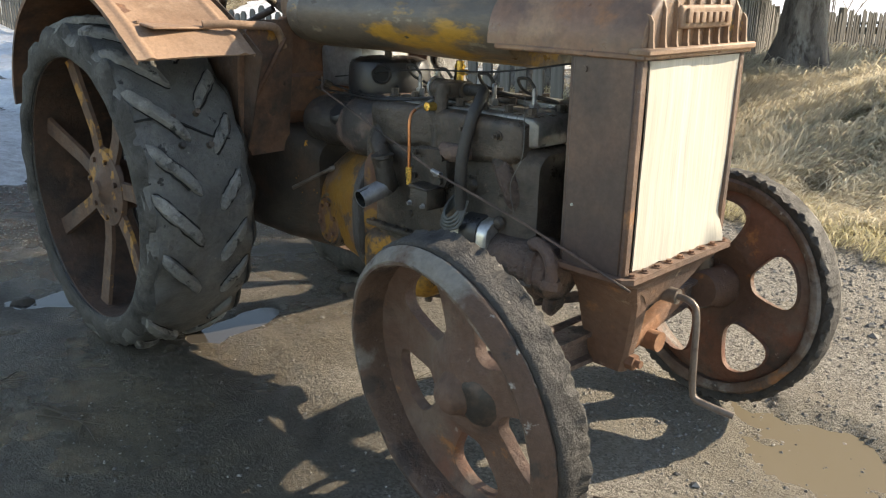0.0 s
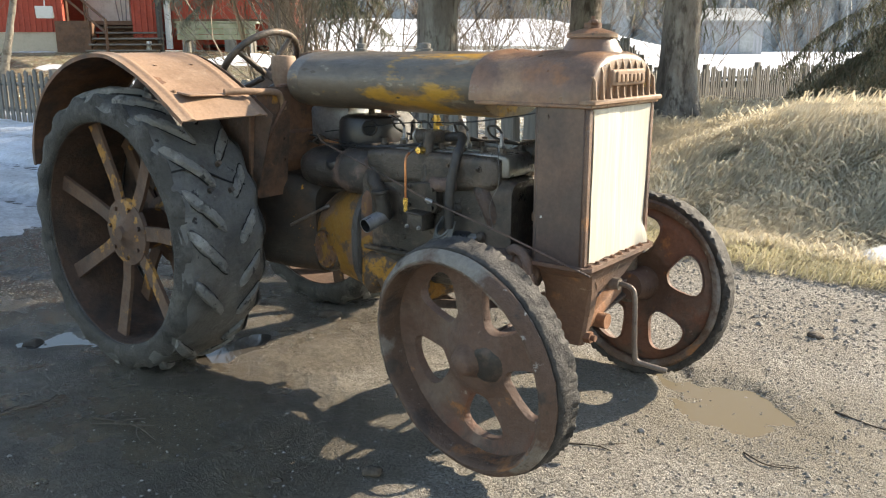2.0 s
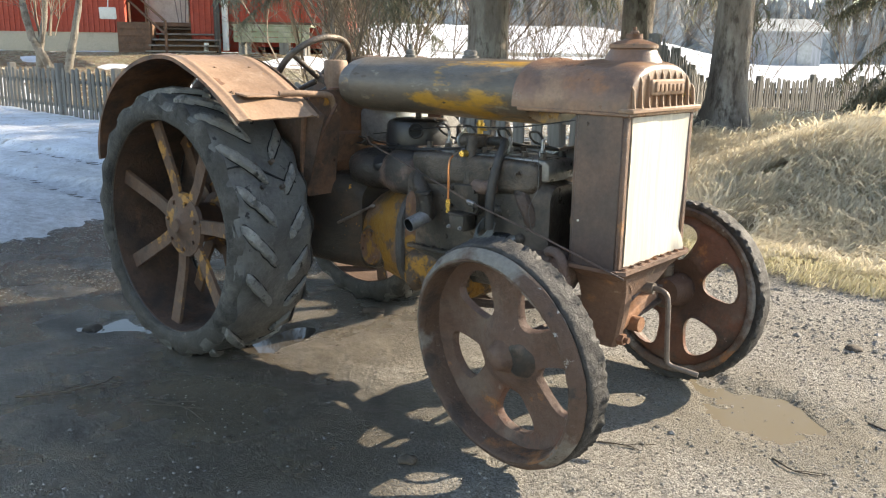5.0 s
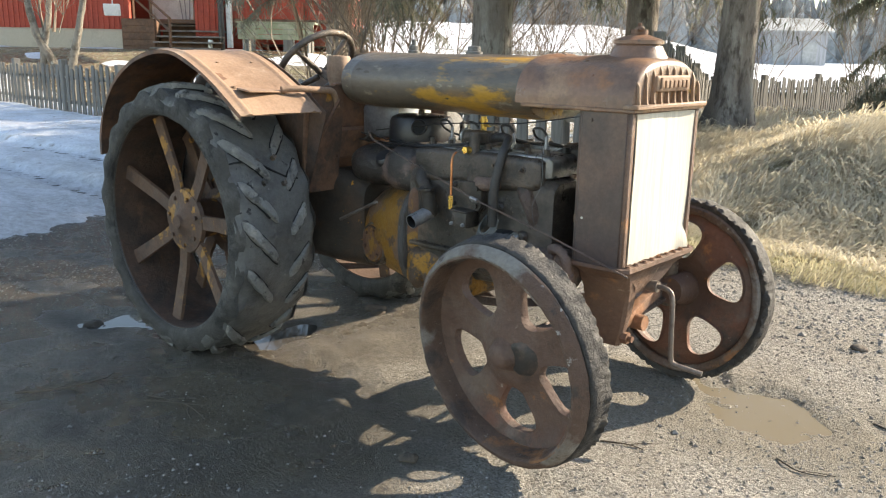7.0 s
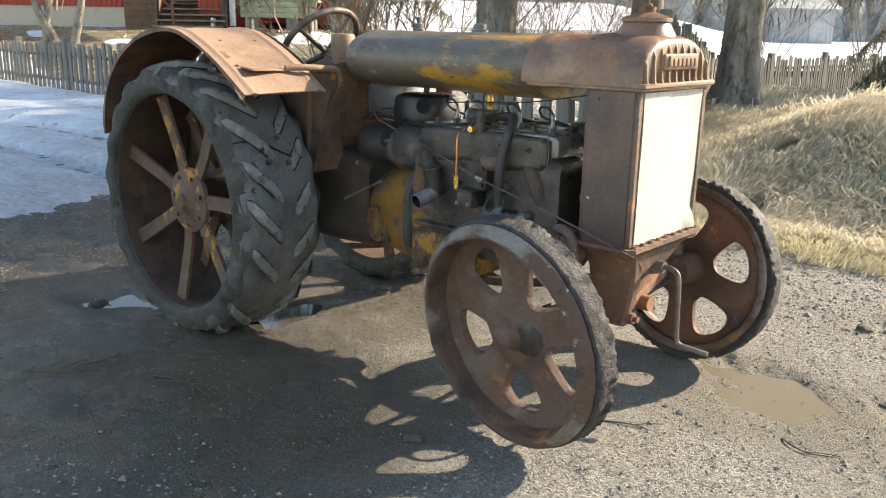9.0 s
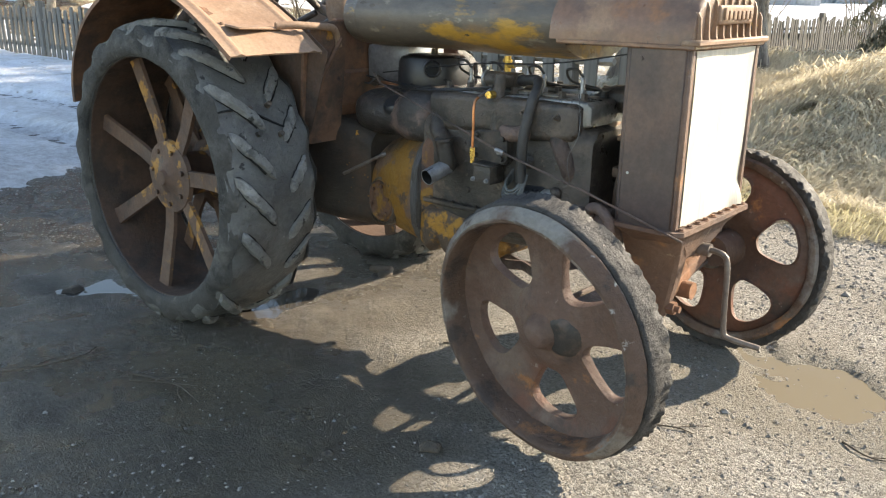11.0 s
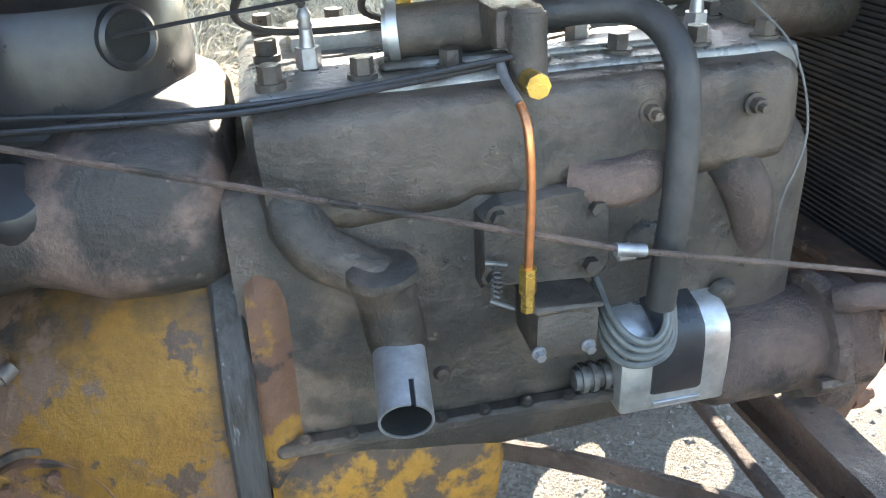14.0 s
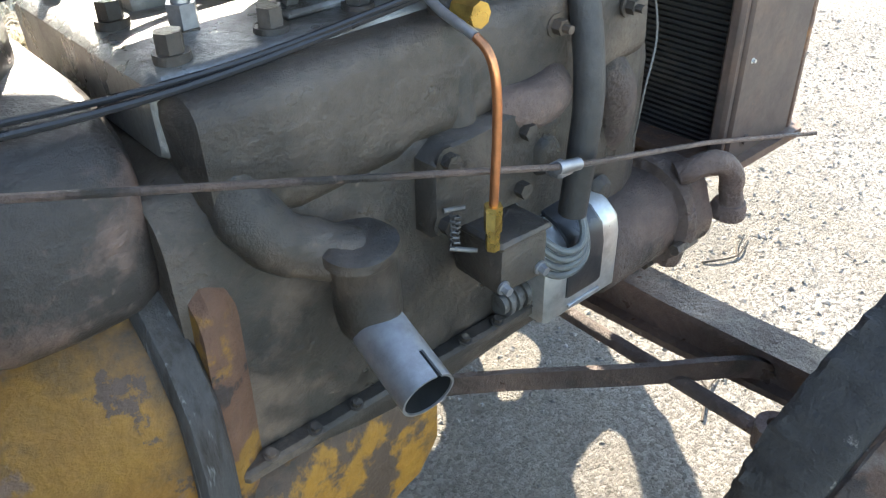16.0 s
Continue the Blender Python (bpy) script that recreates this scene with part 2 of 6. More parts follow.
def trodden(m):
    """Slush and grit driven into the snow, thickest towards the yard's wheel tracks."""
    nt = m.node_tree
    bsdf = nt.nodes["Principled BSDF"]
    was = bsdf.inputs["Base Color"].links[0].from_socket
    vec = coords(nt)
    xyz, add, rng = nt.nodes.new("ShaderNodeSeparateXYZ"), nt.nodes.new("ShaderNodeMath"), nt.nodes.new("ShaderNodeMapRange")
    nt.links.new(vec, xyz.inputs[0])
    add.operation = "MULTIPLY_ADD"
    add.inputs[1].default_value = 2.5
    nt.links.new(noise_of(nt, coords(nt, (0.5, 1.6, 1)), 1.5, 6, 0.65, 0.2, 0.8, 8.0), add.inputs[0])
    nt.links.new(xyz.outputs[0], add.inputs[2])
    rng.inputs["From Min"].default_value, rng.inputs["From Max"].default_value = -6.2, -1.8
    rng.inputs["To Max"].default_value = 0.85
    nt.links.new(add.outputs[0], rng.inputs["Value"])
    grit = noise_of(nt, vec, 18, 8, 0.7, 0.35, 0.65, 2.0)
    nt.links.new(mixed(nt, rng.outputs["Result"], was, mixed(nt, grit, (0.2, 0.19, 0.185), (0.44, 0.45, 0.47))), bsdf.inputs["Base Color"])


trodden(M["snow"])


def gravel_ground():
    """Packed gravel: stones at two sizes, dry and pale on the drive, wet and brown where water stands, straw litter by the bank."""
    m, nt, bsdf = material("gravel_ground")
    vec = coords(nt)

    def cells(scale, feature="F1"):
        n = nt.nodes.new("ShaderNodeTexVoronoi")
        n.inputs["Scale"].default_value = scale
        n.feature = feature
        nt.links.new(vec, n.inputs["Vector"])
        return n

    def calc(op, a_, b_):
        n = nt.nodes.new("ShaderNodeMath")
        n.operation = op
        for k, q in enumerate((a_, b_)):
            if isinstance(q, (int, float)):
                n.inputs[k].default_value = q
            else:
                nt.links.new(q, n.inputs[k])
        return n.outputs[0]

    small, mid = cells(150), cells(47)
    big = noise_of(nt, vec, 1.1, 5, 0.6, 0.4, 0.6)
    fine = noise_of(nt, vec, 240, 4, 0.7, 0.3, 0.7)
    tone = nt.nodes.new("ShaderNodeSeparateColor")
    nt.links.new(small.outputs["Color"], tone.inputs[0])
    col = mixed(nt, tone.outputs[0], (0.15, 0.138, 0.12), (0.54, 0.505, 0.45))
    col = mixed(nt, calc("MULTIPLY", big, 0.5), col, mixed(nt, tone.outputs[1], (0.14, 0.12, 0.09), (0.3, 0.26, 0.2)))
    # wet and muddy ground round the tractor's rear, with a ragged border
    xyz = nt.nodes.new("ShaderNodeSeparateXYZ")
    nt.links.new(vec, xyz.inputs[0])
    edge = noise_of(nt, vec, 1.6, 6, 0.6, 0.0, 1.0)
    along = calc("ADD", calc("MULTIPLY", xyz.outputs[0], 1.0), calc("MULTIPLY", xyz.outputs[1], 0.45))
    dry = nt.nodes.new("ShaderNodeMapRange")
    dry.inputs["From Min"].default_value, dry.inputs["From Max"].default_value = 0.55, 1.6
    nt.links.new(calc("ADD", along, calc("MULTIPLY", calc("SUBTRACT", edge, 0.5), 2.4)), dry.inputs["Value"])
    wet = calc("SUBTRACT", 1.0, dry.outputs["Result"])
    mud = mixed(nt, fine, (0.055, 0.042, 0.027), (0.13, 0.103, 0.07))
    col = mixed(nt, calc("MULTIPLY", wet, 0.88), col, mixed(nt, calc("MULTIPLY", tone.outputs[0], 0.5), mud, (0.2, 0.175, 0.14)))
    # soaked earth behind the tractor, darkened further to paint in shade
    soak_shade = nt.nodes.new("ShaderNodeMapRange")
    soak_shade.inputs["From Min"].default_value, soak_shade.inputs["From Max"].default_value = -0.4, -1.4
    nt.links.new(calc("ADD", xyz.outputs[0], calc("MULTIPLY", calc("SUBTRACT", edge, 0.5), 2.0)), soak_shade.inputs["Value"])
    col = mixed(nt, calc("MULTIPLY", soak_shade.outputs["Result"], 0.9), col, mixed(nt, fine, (0.045, 0.038, 0.03), (0.085, 0.073, 0.058)))
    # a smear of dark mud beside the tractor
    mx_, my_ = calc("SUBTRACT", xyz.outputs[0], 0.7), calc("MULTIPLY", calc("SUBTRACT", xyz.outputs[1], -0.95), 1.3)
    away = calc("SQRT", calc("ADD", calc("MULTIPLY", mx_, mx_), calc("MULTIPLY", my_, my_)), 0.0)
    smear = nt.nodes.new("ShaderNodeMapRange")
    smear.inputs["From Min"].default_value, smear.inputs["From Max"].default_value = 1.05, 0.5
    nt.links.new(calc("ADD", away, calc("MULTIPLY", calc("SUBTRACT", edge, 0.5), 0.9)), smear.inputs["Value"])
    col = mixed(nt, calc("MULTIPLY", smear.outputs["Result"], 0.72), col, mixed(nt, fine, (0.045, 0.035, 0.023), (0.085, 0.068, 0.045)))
    # damp silt round the muddy puddle
    px_, py_ = calc("SUBTRACT", xyz.outputs[0], 2.12), calc("MULTIPLY", calc("SUBTRACT", xyz.outputs[1], 0.36), 1.5)
    off = calc("SQRT", calc("ADD", calc("MULTIPLY", px_, px_), calc("MULTIPLY", py_, py_)), 0.0)
    damp = nt.nodes.new("ShaderNodeMapRange")
    damp.inputs["From Min"].default_value, damp.inputs["From Max"].default_value = 0.85, 0.3
    nt.links.new(calc("ADD", off, calc("MULTIPLY", calc("SUBTRACT", edge, 0.5), 0.9)), damp.inputs["Value"])
    col = mixed(nt, calc("MULTIPLY", damp.outputs["Result"], 0.8), col, mixed(nt, fine, (0.17, 0.145, 0.105), (0.25, 0.22, 0.165)))
    # straw and earth beyond the gravel
    turf = nt.nodes.new("ShaderNodeMapRange")
    turf.inputs["From Min"].default_value, turf.inputs["From Max"].default_value = 2.35, 2.75
    nt.links.new(calc("ADD", xyz.outputs[1], calc("MULTIPLY", calc("SUBTRACT", edge, 0.5), 0.7)), turf.inputs["Value"])
    straw = mixed(nt, noise_of(nt, vec, 20, 8, 0.7, 0.35, 0.65), (0.13, 0.1, 0.06), (0.36, 0.29, 0.185))
    straw = mixed(nt, noise_of(nt, vec, 2.5, 5, 0.6, 0.5, 0.7), straw, (0.26, 0.24, 0.13))
    col = mixed(nt, turf.outputs["Result"], col, straw)
    nt.links.new(col, bsdf.inputs["Base Color"])
    r = nt.nodes.new("ShaderNodeMapRange")
    r.inputs["To Min"].default_value, r.inputs["To Max"].default_value = 0.8, 0.2
    nt.links.new(calc("MULTIPLY", calc("ADD", wet, calc("MULTIPLY", soak_shade.outputs["Result"], 0.4)), noise_of(nt, vec, 3.0, 6, 0.6, 0.28, 0.55, 2.0)), r.inputs["Value"])
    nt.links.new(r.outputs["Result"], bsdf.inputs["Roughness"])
    grit = noise_of(nt, vec, 75, 8, 0.8, 0.25, 0.75, 6.0)
    h = calc("ADD", calc("ADD", calc("MULTIPLY", small.outputs["Distance"], -0.6), calc("MULTIPLY", grit, 0.9)), calc("ADD", calc("MULTIPLY", mid.outputs["Distance"], -0.3), calc("ADD", calc("MULTIPLY", fine, 0.3), calc("MULTIPLY", noise_of(nt, vec, 17, 5, 0.65, 0.25, 0.75, 4.0), 0.8))))
    bumped(nt, bsdf, h, 1.0, 0.017)
    return m


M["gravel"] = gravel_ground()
M["mud"] = worn("dark_earth", (0.075, 0.06, 0.045), [((0.13, 0.1, 0.075), 12, 0.5, 0.65)], 0.9, bump=0.8)
M["bolster"] = worn("flaking_brown_iron", (0.15, 0.088, 0.06), [((0.085, 0.055, 0.044), 5, 0.46, 0.6), ((0.27, 0.135, 0.065), 8, 0.56, 0.64), ((0.3, 0.23, 0.17), 24, 0.63, 0.7)], 0.62, bump=0.5)
M["vap"] = worn("sooty_brown_iron", (0.04, 0.034, 0.031), [((0.15, 0.1, 0.083), 4.2, 0.5, 0.56), ((0.028, 0.025, 0.023), 6, 0.5, 0.6), ((0.2, 0.15, 0.125), 30, 0.64, 0.71)], 0.45, bump=0.5, gloss_var=0.2)
M["stepwood"] = worn("grey_step_boards", (0.22, 0.19, 0.16), [((0.12, 0.1, 0.085), 3, 0.5, 0.65)], 0.85)
M["rust_hot"] = worn("orange_rust", (0.24, 0.115, 0.06), [((0.13, 0.07, 0.045), 8, 0.45, 0.62), ((0.34, 0.19, 0.1), 14, 0.55, 0.75)], 0.75, bump=0.5)
M["yellow_rust"] = worn("half_gone_yellow_paint", (0.27, 0.135, 0.024), [((0.15, 0.075, 0.045), 9, 0.44, 0.48), ((0.05, 0.035, 0.03), 14, 0.56, 0.6)], 0.6, bump=0.7)
M["grey_edge"] = worn("scraped_steel", (0.085, 0.08, 0.078), [((0.05, 0.04, 0.035), 14, 0.5, 0.62), ((0.24, 0.24, 0.24), 30, 0.6, 0.66)], 0.55, metal=0.3, bump=0.6, stretch=(3, 3, 0.4))
M["head"] = worn("oily_grey_casting", (0.24, 0.235, 0.225), [((0.1, 0.09, 0.08), 10, 0.54, 0.64), ((0.36, 0.355, 0.34), 14, 0.55, 0.68)], 0.33, metal=0.55, bump=0.4)
M["grime_r"] = worn("brown_oily_iron", (0.095, 0.066, 0.055), [((0.165, 0.11, 0.088), 4, 0.48, 0.58), ((0.035, 0.029, 0.025), 6, 0.54, 0.62), ((0.26, 0.17, 0.13), 26, 0.62, 0.7)], 0.5, metal=0.05, bump=0.8, grain=80, dist=0.005, gloss_var=0.25)
M["rim_dark"] = worn("dark_rusty_rim", (0.085, 0.05, 0.035), [((0.04, 0.028, 0.023), 6, 0.46, 0.62), ((0.14, 0.075, 0.045), 14, 0.58, 0.72)], 0.75, bump=0.5)
M["sidewall"] = worn("scuffed_sidewall", (0.05, 0.047, 0.043), [((0.1, 0.095, 0.085), 6, 0.52, 0.64), ((0.02, 0.019, 0.018), 10, 0.54, 0.62), ((0.16, 0.145, 0.12), 34, 0.65, 0.7)], 0.7, grain=70, bump=0.9, dist=0.006)
M["leads"] = worn("grey_leads", (0.1, 0.105, 0.1), [((0.05, 0.05, 0.048), 14, 0.5, 0.65)], 0.55)
M["dull_steel"] = worn("oily_steel", (0.13, 0.125, 0.12), [((0.05, 0.045, 0.04), 18, 0.5, 0.62)], 0.45, metal=0.4)
M["black"] = worn("black_enamel", (0.022, 0.022, 0.024), [((0.045, 0.04, 0.036), 8, 0.55, 0.7)], 0.38, bump=0.1, dist=0.002)
# near-black that paints the shade inside openings and cracks
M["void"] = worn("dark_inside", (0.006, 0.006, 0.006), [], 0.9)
SLOT = 6
M["pan"] = worn("greasy_yellow_pan", (0.33, 0.155, 0.018), [((0.08, 0.05, 0.032), 7, 0.5, 0.54), ((0.03, 0.024, 0.02), 5, 0.56, 0.64)], 0.55, bump=0.6)
M["core"] = worn("sooty_fins", (0.022, 0.02, 0.019), [((0.05, 0.04, 0.033), 6, 0.55, 0.7)], 0.75)
M["panel"] = worn("rusty_panel_with_yellow", (0.15, 0.08, 0.05), [((0.06, 0.04, 0.032), 5, 0.46, 0.6), ((0.36, 0.17, 0.03), 7, 0.6, 0.66), ((0.06, 0.045, 0.035), 14, 0.58, 0.68)], 0.72, bump=0.5)
M["crank"] = worn("worn_crank_steel", (0.17, 0.14, 0.12), [((0.1, 0.065, 0.045), 14, 0.5, 0.65)], 0.5, metal=0.4)


# ---- ground ----
def smooth(a, b, v):
    t = min(1.0, max(0.0, (v - a) / (b - a)))
    return t * t * (3 - 2 * t)


VO, VA = Vector((2.95, -2.33, 0)), radians(41.4)     # a frame for what lies far off: v across, w ahead


def far(v, w, z=0.0):
    return VO + Vector((v * math.cos(VA) - w * math.sin(VA), v * math.sin(VA) + w * math.cos(VA), z))


def height(x, y):
    """The lie of the land: a level gravel road, a grass bank, a yard that rises to the house, fields beyond."""
    foot = 2.7 + 0.12 * math.sin(x * 1.3) + 0.25 * smooth(2.0, 6.0, x)
    side = smooth(-0.7, 1.5, x + 0.15 * (y - 3))
    bank = (0.66 + 0.25 * smooth(1, 4, x)) * smooth(foot, foot + 1.9, y) * side * (1 - 0.85 * smooth(6.0, 10.5, y))
    shelf = 0.42 * smooth(2.9, 5.6, y) * smooth(-2.8, -0.7, x + 0.1 * (y - 4)) * (1 - smooth(8.5, 13, y))
    bank = max(bank, shelf) + 0.04 * math.exp(-((bank - shelf) / 0.08) ** 2) * smooth(0.05, 0.2, shelf)
    dx, dy = x - VO.x, y - VO.y
    v, w = dx * math.cos(VA) + dy * math.sin(VA), -dx * math.sin(VA) + dy * math.cos(VA)
    yard = 1.12 * smooth(17, 24, w) * smooth(0.5, -3.5, v + 0.02 * w)
    low = -0.25 * smooth(9, 14, y) * smooth(-1, 2, v)
    hill = 0.0
    if w > 30:
        hill = 7.5 * smooth(32, 200, w) * smooth(0.40, 0.16, v / w)
    return bank + yard * (1 if w < 45 else smooth(80, 45, w)) + low + hill


def relief(x, y):
    v = Vector((x, y, 0))
    rut = 0.0
    for c, k in ((-0.47, -0.078), (0.62, -0.05)):
        d = y - (c + k * (x - 1.0)) - 0.03 * math.sin(x * 2)
        rut += 0.008 * math.exp(-(d / 0.10) ** 2) * (1 + 0.6 * math.sin(x * 45 + d * 40)) - 0.004 * math.exp(-((abs(d) - 0.14) / 0.04) ** 2)
    near = smooth(7, 3, abs(x)) * smooth(6, 3, abs(y))
    return 0.010 * noise.noise(v * 2.1) + near * (0.005 * noise.noise(v * 7.0) + 0.004 * noise.noise(v * 17) + 0.0035 * noise.noise(v * 31) - rut)


def spaced(lo, hi, near_lo, near_hi, fine, growth):
    """Steps that are fine in the middle and grow outwards."""
    out, v, s = [], near_hi, fine
    while v < hi:
        out.append(v)
        s *= growth
        v += s
    mid = list(np.arange(near_lo, near_hi, fine))
    down, v, s = [], near_lo, fine
    while v > lo:
        s *= growth
        v -= s
        down.append(v)
    return down[::-1] + mid + out + [hi]


def sheet(xs, ys, fz):
    vs = [(x, y, fz(x, y)) for y in ys for x in xs]
    n = len(xs)
    fs = [(j * n + i, j * n + i + 1, (j + 1) * n + i + 1, (j + 1) * n + i) for j in range(len(ys) - 1) for i in range(n - 1)]
    return vs, fs


PUDDLES = [(2.03, 0.42, 0.34, 0.21, -0.35), (-0.42, -0.66, 0.42, 0.17, 0.3), (0.2, -0.24, 0.21, 0.095, 1.75)]
WATER = (-0.0205, -0.0205, -0.0115)


def ground_z(x, y):
    z = height(x, y) + relief(x, y)
    for px, py, a, b, turn in PUDDLES:
        c, s = math.cos(turn), math.sin(turn)
        u, v = (c * (x - px) + s * (y - py)) / a, (-s * (x - px) + c * (y - py)) / b
        d = u * u + v * v + 0.5 * noise.noise(Vector((x * 5, y * 5, 3)))
        z -= 0.022 * smooth(1.3, 0.3, d)
    return z


xs = spaced(-420, 420, -1.5, 3.4, 0.022, 1.05)
ys = spaced(-420, 420, -1.8, 2.9, 0.022, 1.05)
vs, fs = sheet(xs, ys, ground_z)
me = bpy.data.meshes.new("ground")
me.from_pydata(vs, [], fs)
me.shade_smooth()
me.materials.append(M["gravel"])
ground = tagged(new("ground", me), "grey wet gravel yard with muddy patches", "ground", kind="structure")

# ---- tractor ----
tractor = tagged(new("tractor"), "old rusty vintage tractor with flaked yellow paint, on the gravel", "tractor")


def tr(x, y, z):
    return Matrix.Translation((x, y, z))


SIDE = pose(0, 0, 0, 90, 0, 0)       # local z towards -y


LUGS = 21      # worn bars on each half of a rear tyre


def rear_wheel(side):
    """side -1: the tractor's right, +1: its left."""
    R, W = 0.545, 0.345
    at = tr(0.03, side * 0.525, R - 0.02) @ (SIDE if side < 0 else pose(0, 0, 0, -90, 0, 0))
    bm = B()
    lathe(bm, [(0.425, -0.155), (0.425, 0.155), (0.442, 0.162), (0.445, 0.15), (0.435, 0.14), (0.435, -0.14), (0.445, -0.15), (0.442, -0.162), (0.425, -0.155)], at, 72)
    rim = part("rear_wheel", bm, M["rim_dark"], tractor)
    bm = B()
    h = W / 2
    half = [(0.428, 0.93), (0.442, 0.99), (0.46, 1.015), (0.485, 1.01), (0.505, 0.96), (0.518, 0.88), (0.524, 0.74), (0.528, 0.55), (0.53, 0.3), (0.53, 0.1)]
    prof = [(r, -h * k) for r, k in half] + [(r, h * k) for r, k in half[::-1]]
    lathe(bm, prof + [prof[0]], at, 200)
    back = at.inverted()
    for v in bm.verts:
        p = back @ v.co
        r, ang = math.hypot(p.x, p.y), math.atan2(p.y, p.x)
        k = smooth(0.44, 0.51, r)
        r += k * (0.008 * math.sin(ang * LUGS) * smooth(0.1, 0.17, abs(p.z)) + 0.006 * noise.noise(v.co * 9 + Vector((side, 0, 0))) + 0.004 * noise.noise(v.co * 26))
        v.co = at @ Vector((r * math.cos(ang), r * math.sin(ang), p.z + 0.006 * noise.noise(v.co * 6)))
    lugs, lug_list = LUGS, []
    rng = random.Random(5 + side)
    for k in range(lugs):
        for s in (-1, 1):
            a0 = 2 * math.pi * (k + (0.5 if s > 0 else 0) + rng.uniform(-0.08, 0.08)) / lugs
            worn_ = rng.random()
            if worn_ < 0.06:
                continue
            rings = []
            inner = s < 0
            u0, u1 = (rng.uniform(0.1, 0.3), rng.uniform(0.7, 0.9)) if inner else (rng.uniform(-0.08, 0.03), rng.uniform(0.86, 0.98))
            for i in range(12):
                u = u0 + (u1 - u0) * i / 11
                y = s * (0.018 + (h * 0.95 - 0.018) * u)
                ang = a0 + 0.3 * u * (1 if side < 0 else -1)
                low = rng.uniform(-0.002, 0.002)
                end = 0.0 if 1 < i < 10 else (0.004 if i in (1, 10) else 0.011)
                base = 0.514 - 0.02 * u * u
                top = 0.553 - (0.006 if inner or worn_ < 0.3 else 0) + low - 0.018 * u**3 - end
                wd = (0.04 + 0.008 * u) * rng.uniform(0.93, 1.07) * (1 if 1 < i < 10 else 0.92 if i in (1, 10) else 0.6)
                rings.append([at @ Vector((rr * math.cos(ang + d), rr * math.sin(ang + d), y)) for rr, d in ((base, -wd * 1.25), (top - 0.006, -wd * 1.04), (top - 0.001, -wd * 0.8), (top, 0), (top - 0.001, wd * 0.8), (top - 0.006, wd * 1.04), (base, wd * 1.25))])
            lb = B()
            loft(lb, rings)
            rough(lb, 0.004, 40, k)
            lug_list.append((lb, [[p for p in (r_[0], r_[-1])] for r_ in rings]))
    part("tyre", bm, M["tyre"], rim, "cracked grey rubber tyre", 35)
    for s in (-1, 1):
        sb = B()
        lathe(sb, [(0.427, s * h * 0.95), (0.432, s * h * 1.0), (0.45, s * h * 1.045), (0.475, s * h * 1.045), (0.498, s * h * 1.0), (0.514, s * h * 0.91), (0.49, s * h * 0.9), (0.427, s * h * 0.95)], at, 96)
        rough(sb, 0.008, 8, s)
        inv = at.inverted()
        for v in sb.verts:
            p = inv @ v.co
            q = math.hypot(p.x, p.y)
            ang = math.atan2(p.y, p.x)
            grow = 1 + 0.026 * smooth(0.455, 0.49, q) * (0.3 + math.sin(ang * LUGS + 0.6 * s))
            v.co = at @ Vector((p.x * grow, p.y * grow, p.z))
        part("sidewall", sb, M["sidewall"], rim, "dark scuffed tyre sidewall", 50)
    for lb, feet in lug_list:
        part("lug", lb, M["lug"], rim, smooth=35)
    # cracks and the shade under each bar's foot, painted as black lines
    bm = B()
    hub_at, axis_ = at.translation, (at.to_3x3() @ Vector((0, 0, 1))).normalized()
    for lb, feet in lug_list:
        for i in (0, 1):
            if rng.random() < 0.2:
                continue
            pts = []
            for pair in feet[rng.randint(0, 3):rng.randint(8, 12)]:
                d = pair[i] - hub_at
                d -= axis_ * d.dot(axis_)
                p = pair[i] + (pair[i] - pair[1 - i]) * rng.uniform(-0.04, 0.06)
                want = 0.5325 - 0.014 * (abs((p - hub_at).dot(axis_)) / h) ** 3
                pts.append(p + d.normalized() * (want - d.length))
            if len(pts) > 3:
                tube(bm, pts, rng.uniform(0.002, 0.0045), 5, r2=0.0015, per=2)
    tagged(part("crack_shade", bm, M["void"], rim, "black lines along the feet of the bars, cracks and painted undercut shade"), kind="stuff")
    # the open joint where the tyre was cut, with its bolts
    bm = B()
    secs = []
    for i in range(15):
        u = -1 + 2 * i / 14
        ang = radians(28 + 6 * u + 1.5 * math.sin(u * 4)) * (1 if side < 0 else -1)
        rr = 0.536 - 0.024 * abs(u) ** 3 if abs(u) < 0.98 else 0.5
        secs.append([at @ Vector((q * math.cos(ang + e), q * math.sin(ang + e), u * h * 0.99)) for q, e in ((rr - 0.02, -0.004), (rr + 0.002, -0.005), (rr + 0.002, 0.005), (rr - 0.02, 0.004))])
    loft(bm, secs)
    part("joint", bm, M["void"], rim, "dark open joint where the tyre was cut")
    for k, (da, y) in enumerate(((4, 0.05), (-5, 0.045), (5, -0.03), (-6, -0.04))):
        ang = radians(28 + da) * (1 if side < 0 else -1)
        bm = B()
        rod(bm, at @ Vector((0.525 * math.cos(ang), 0.525 * math.sin(ang), y)), at @ Vector((0.5455 * math.cos(ang), 0.5455 * math.sin(ang), y)), 0.011, 0.009, n=10)
        part("joint_bolt", bm, M["grime"], rim)
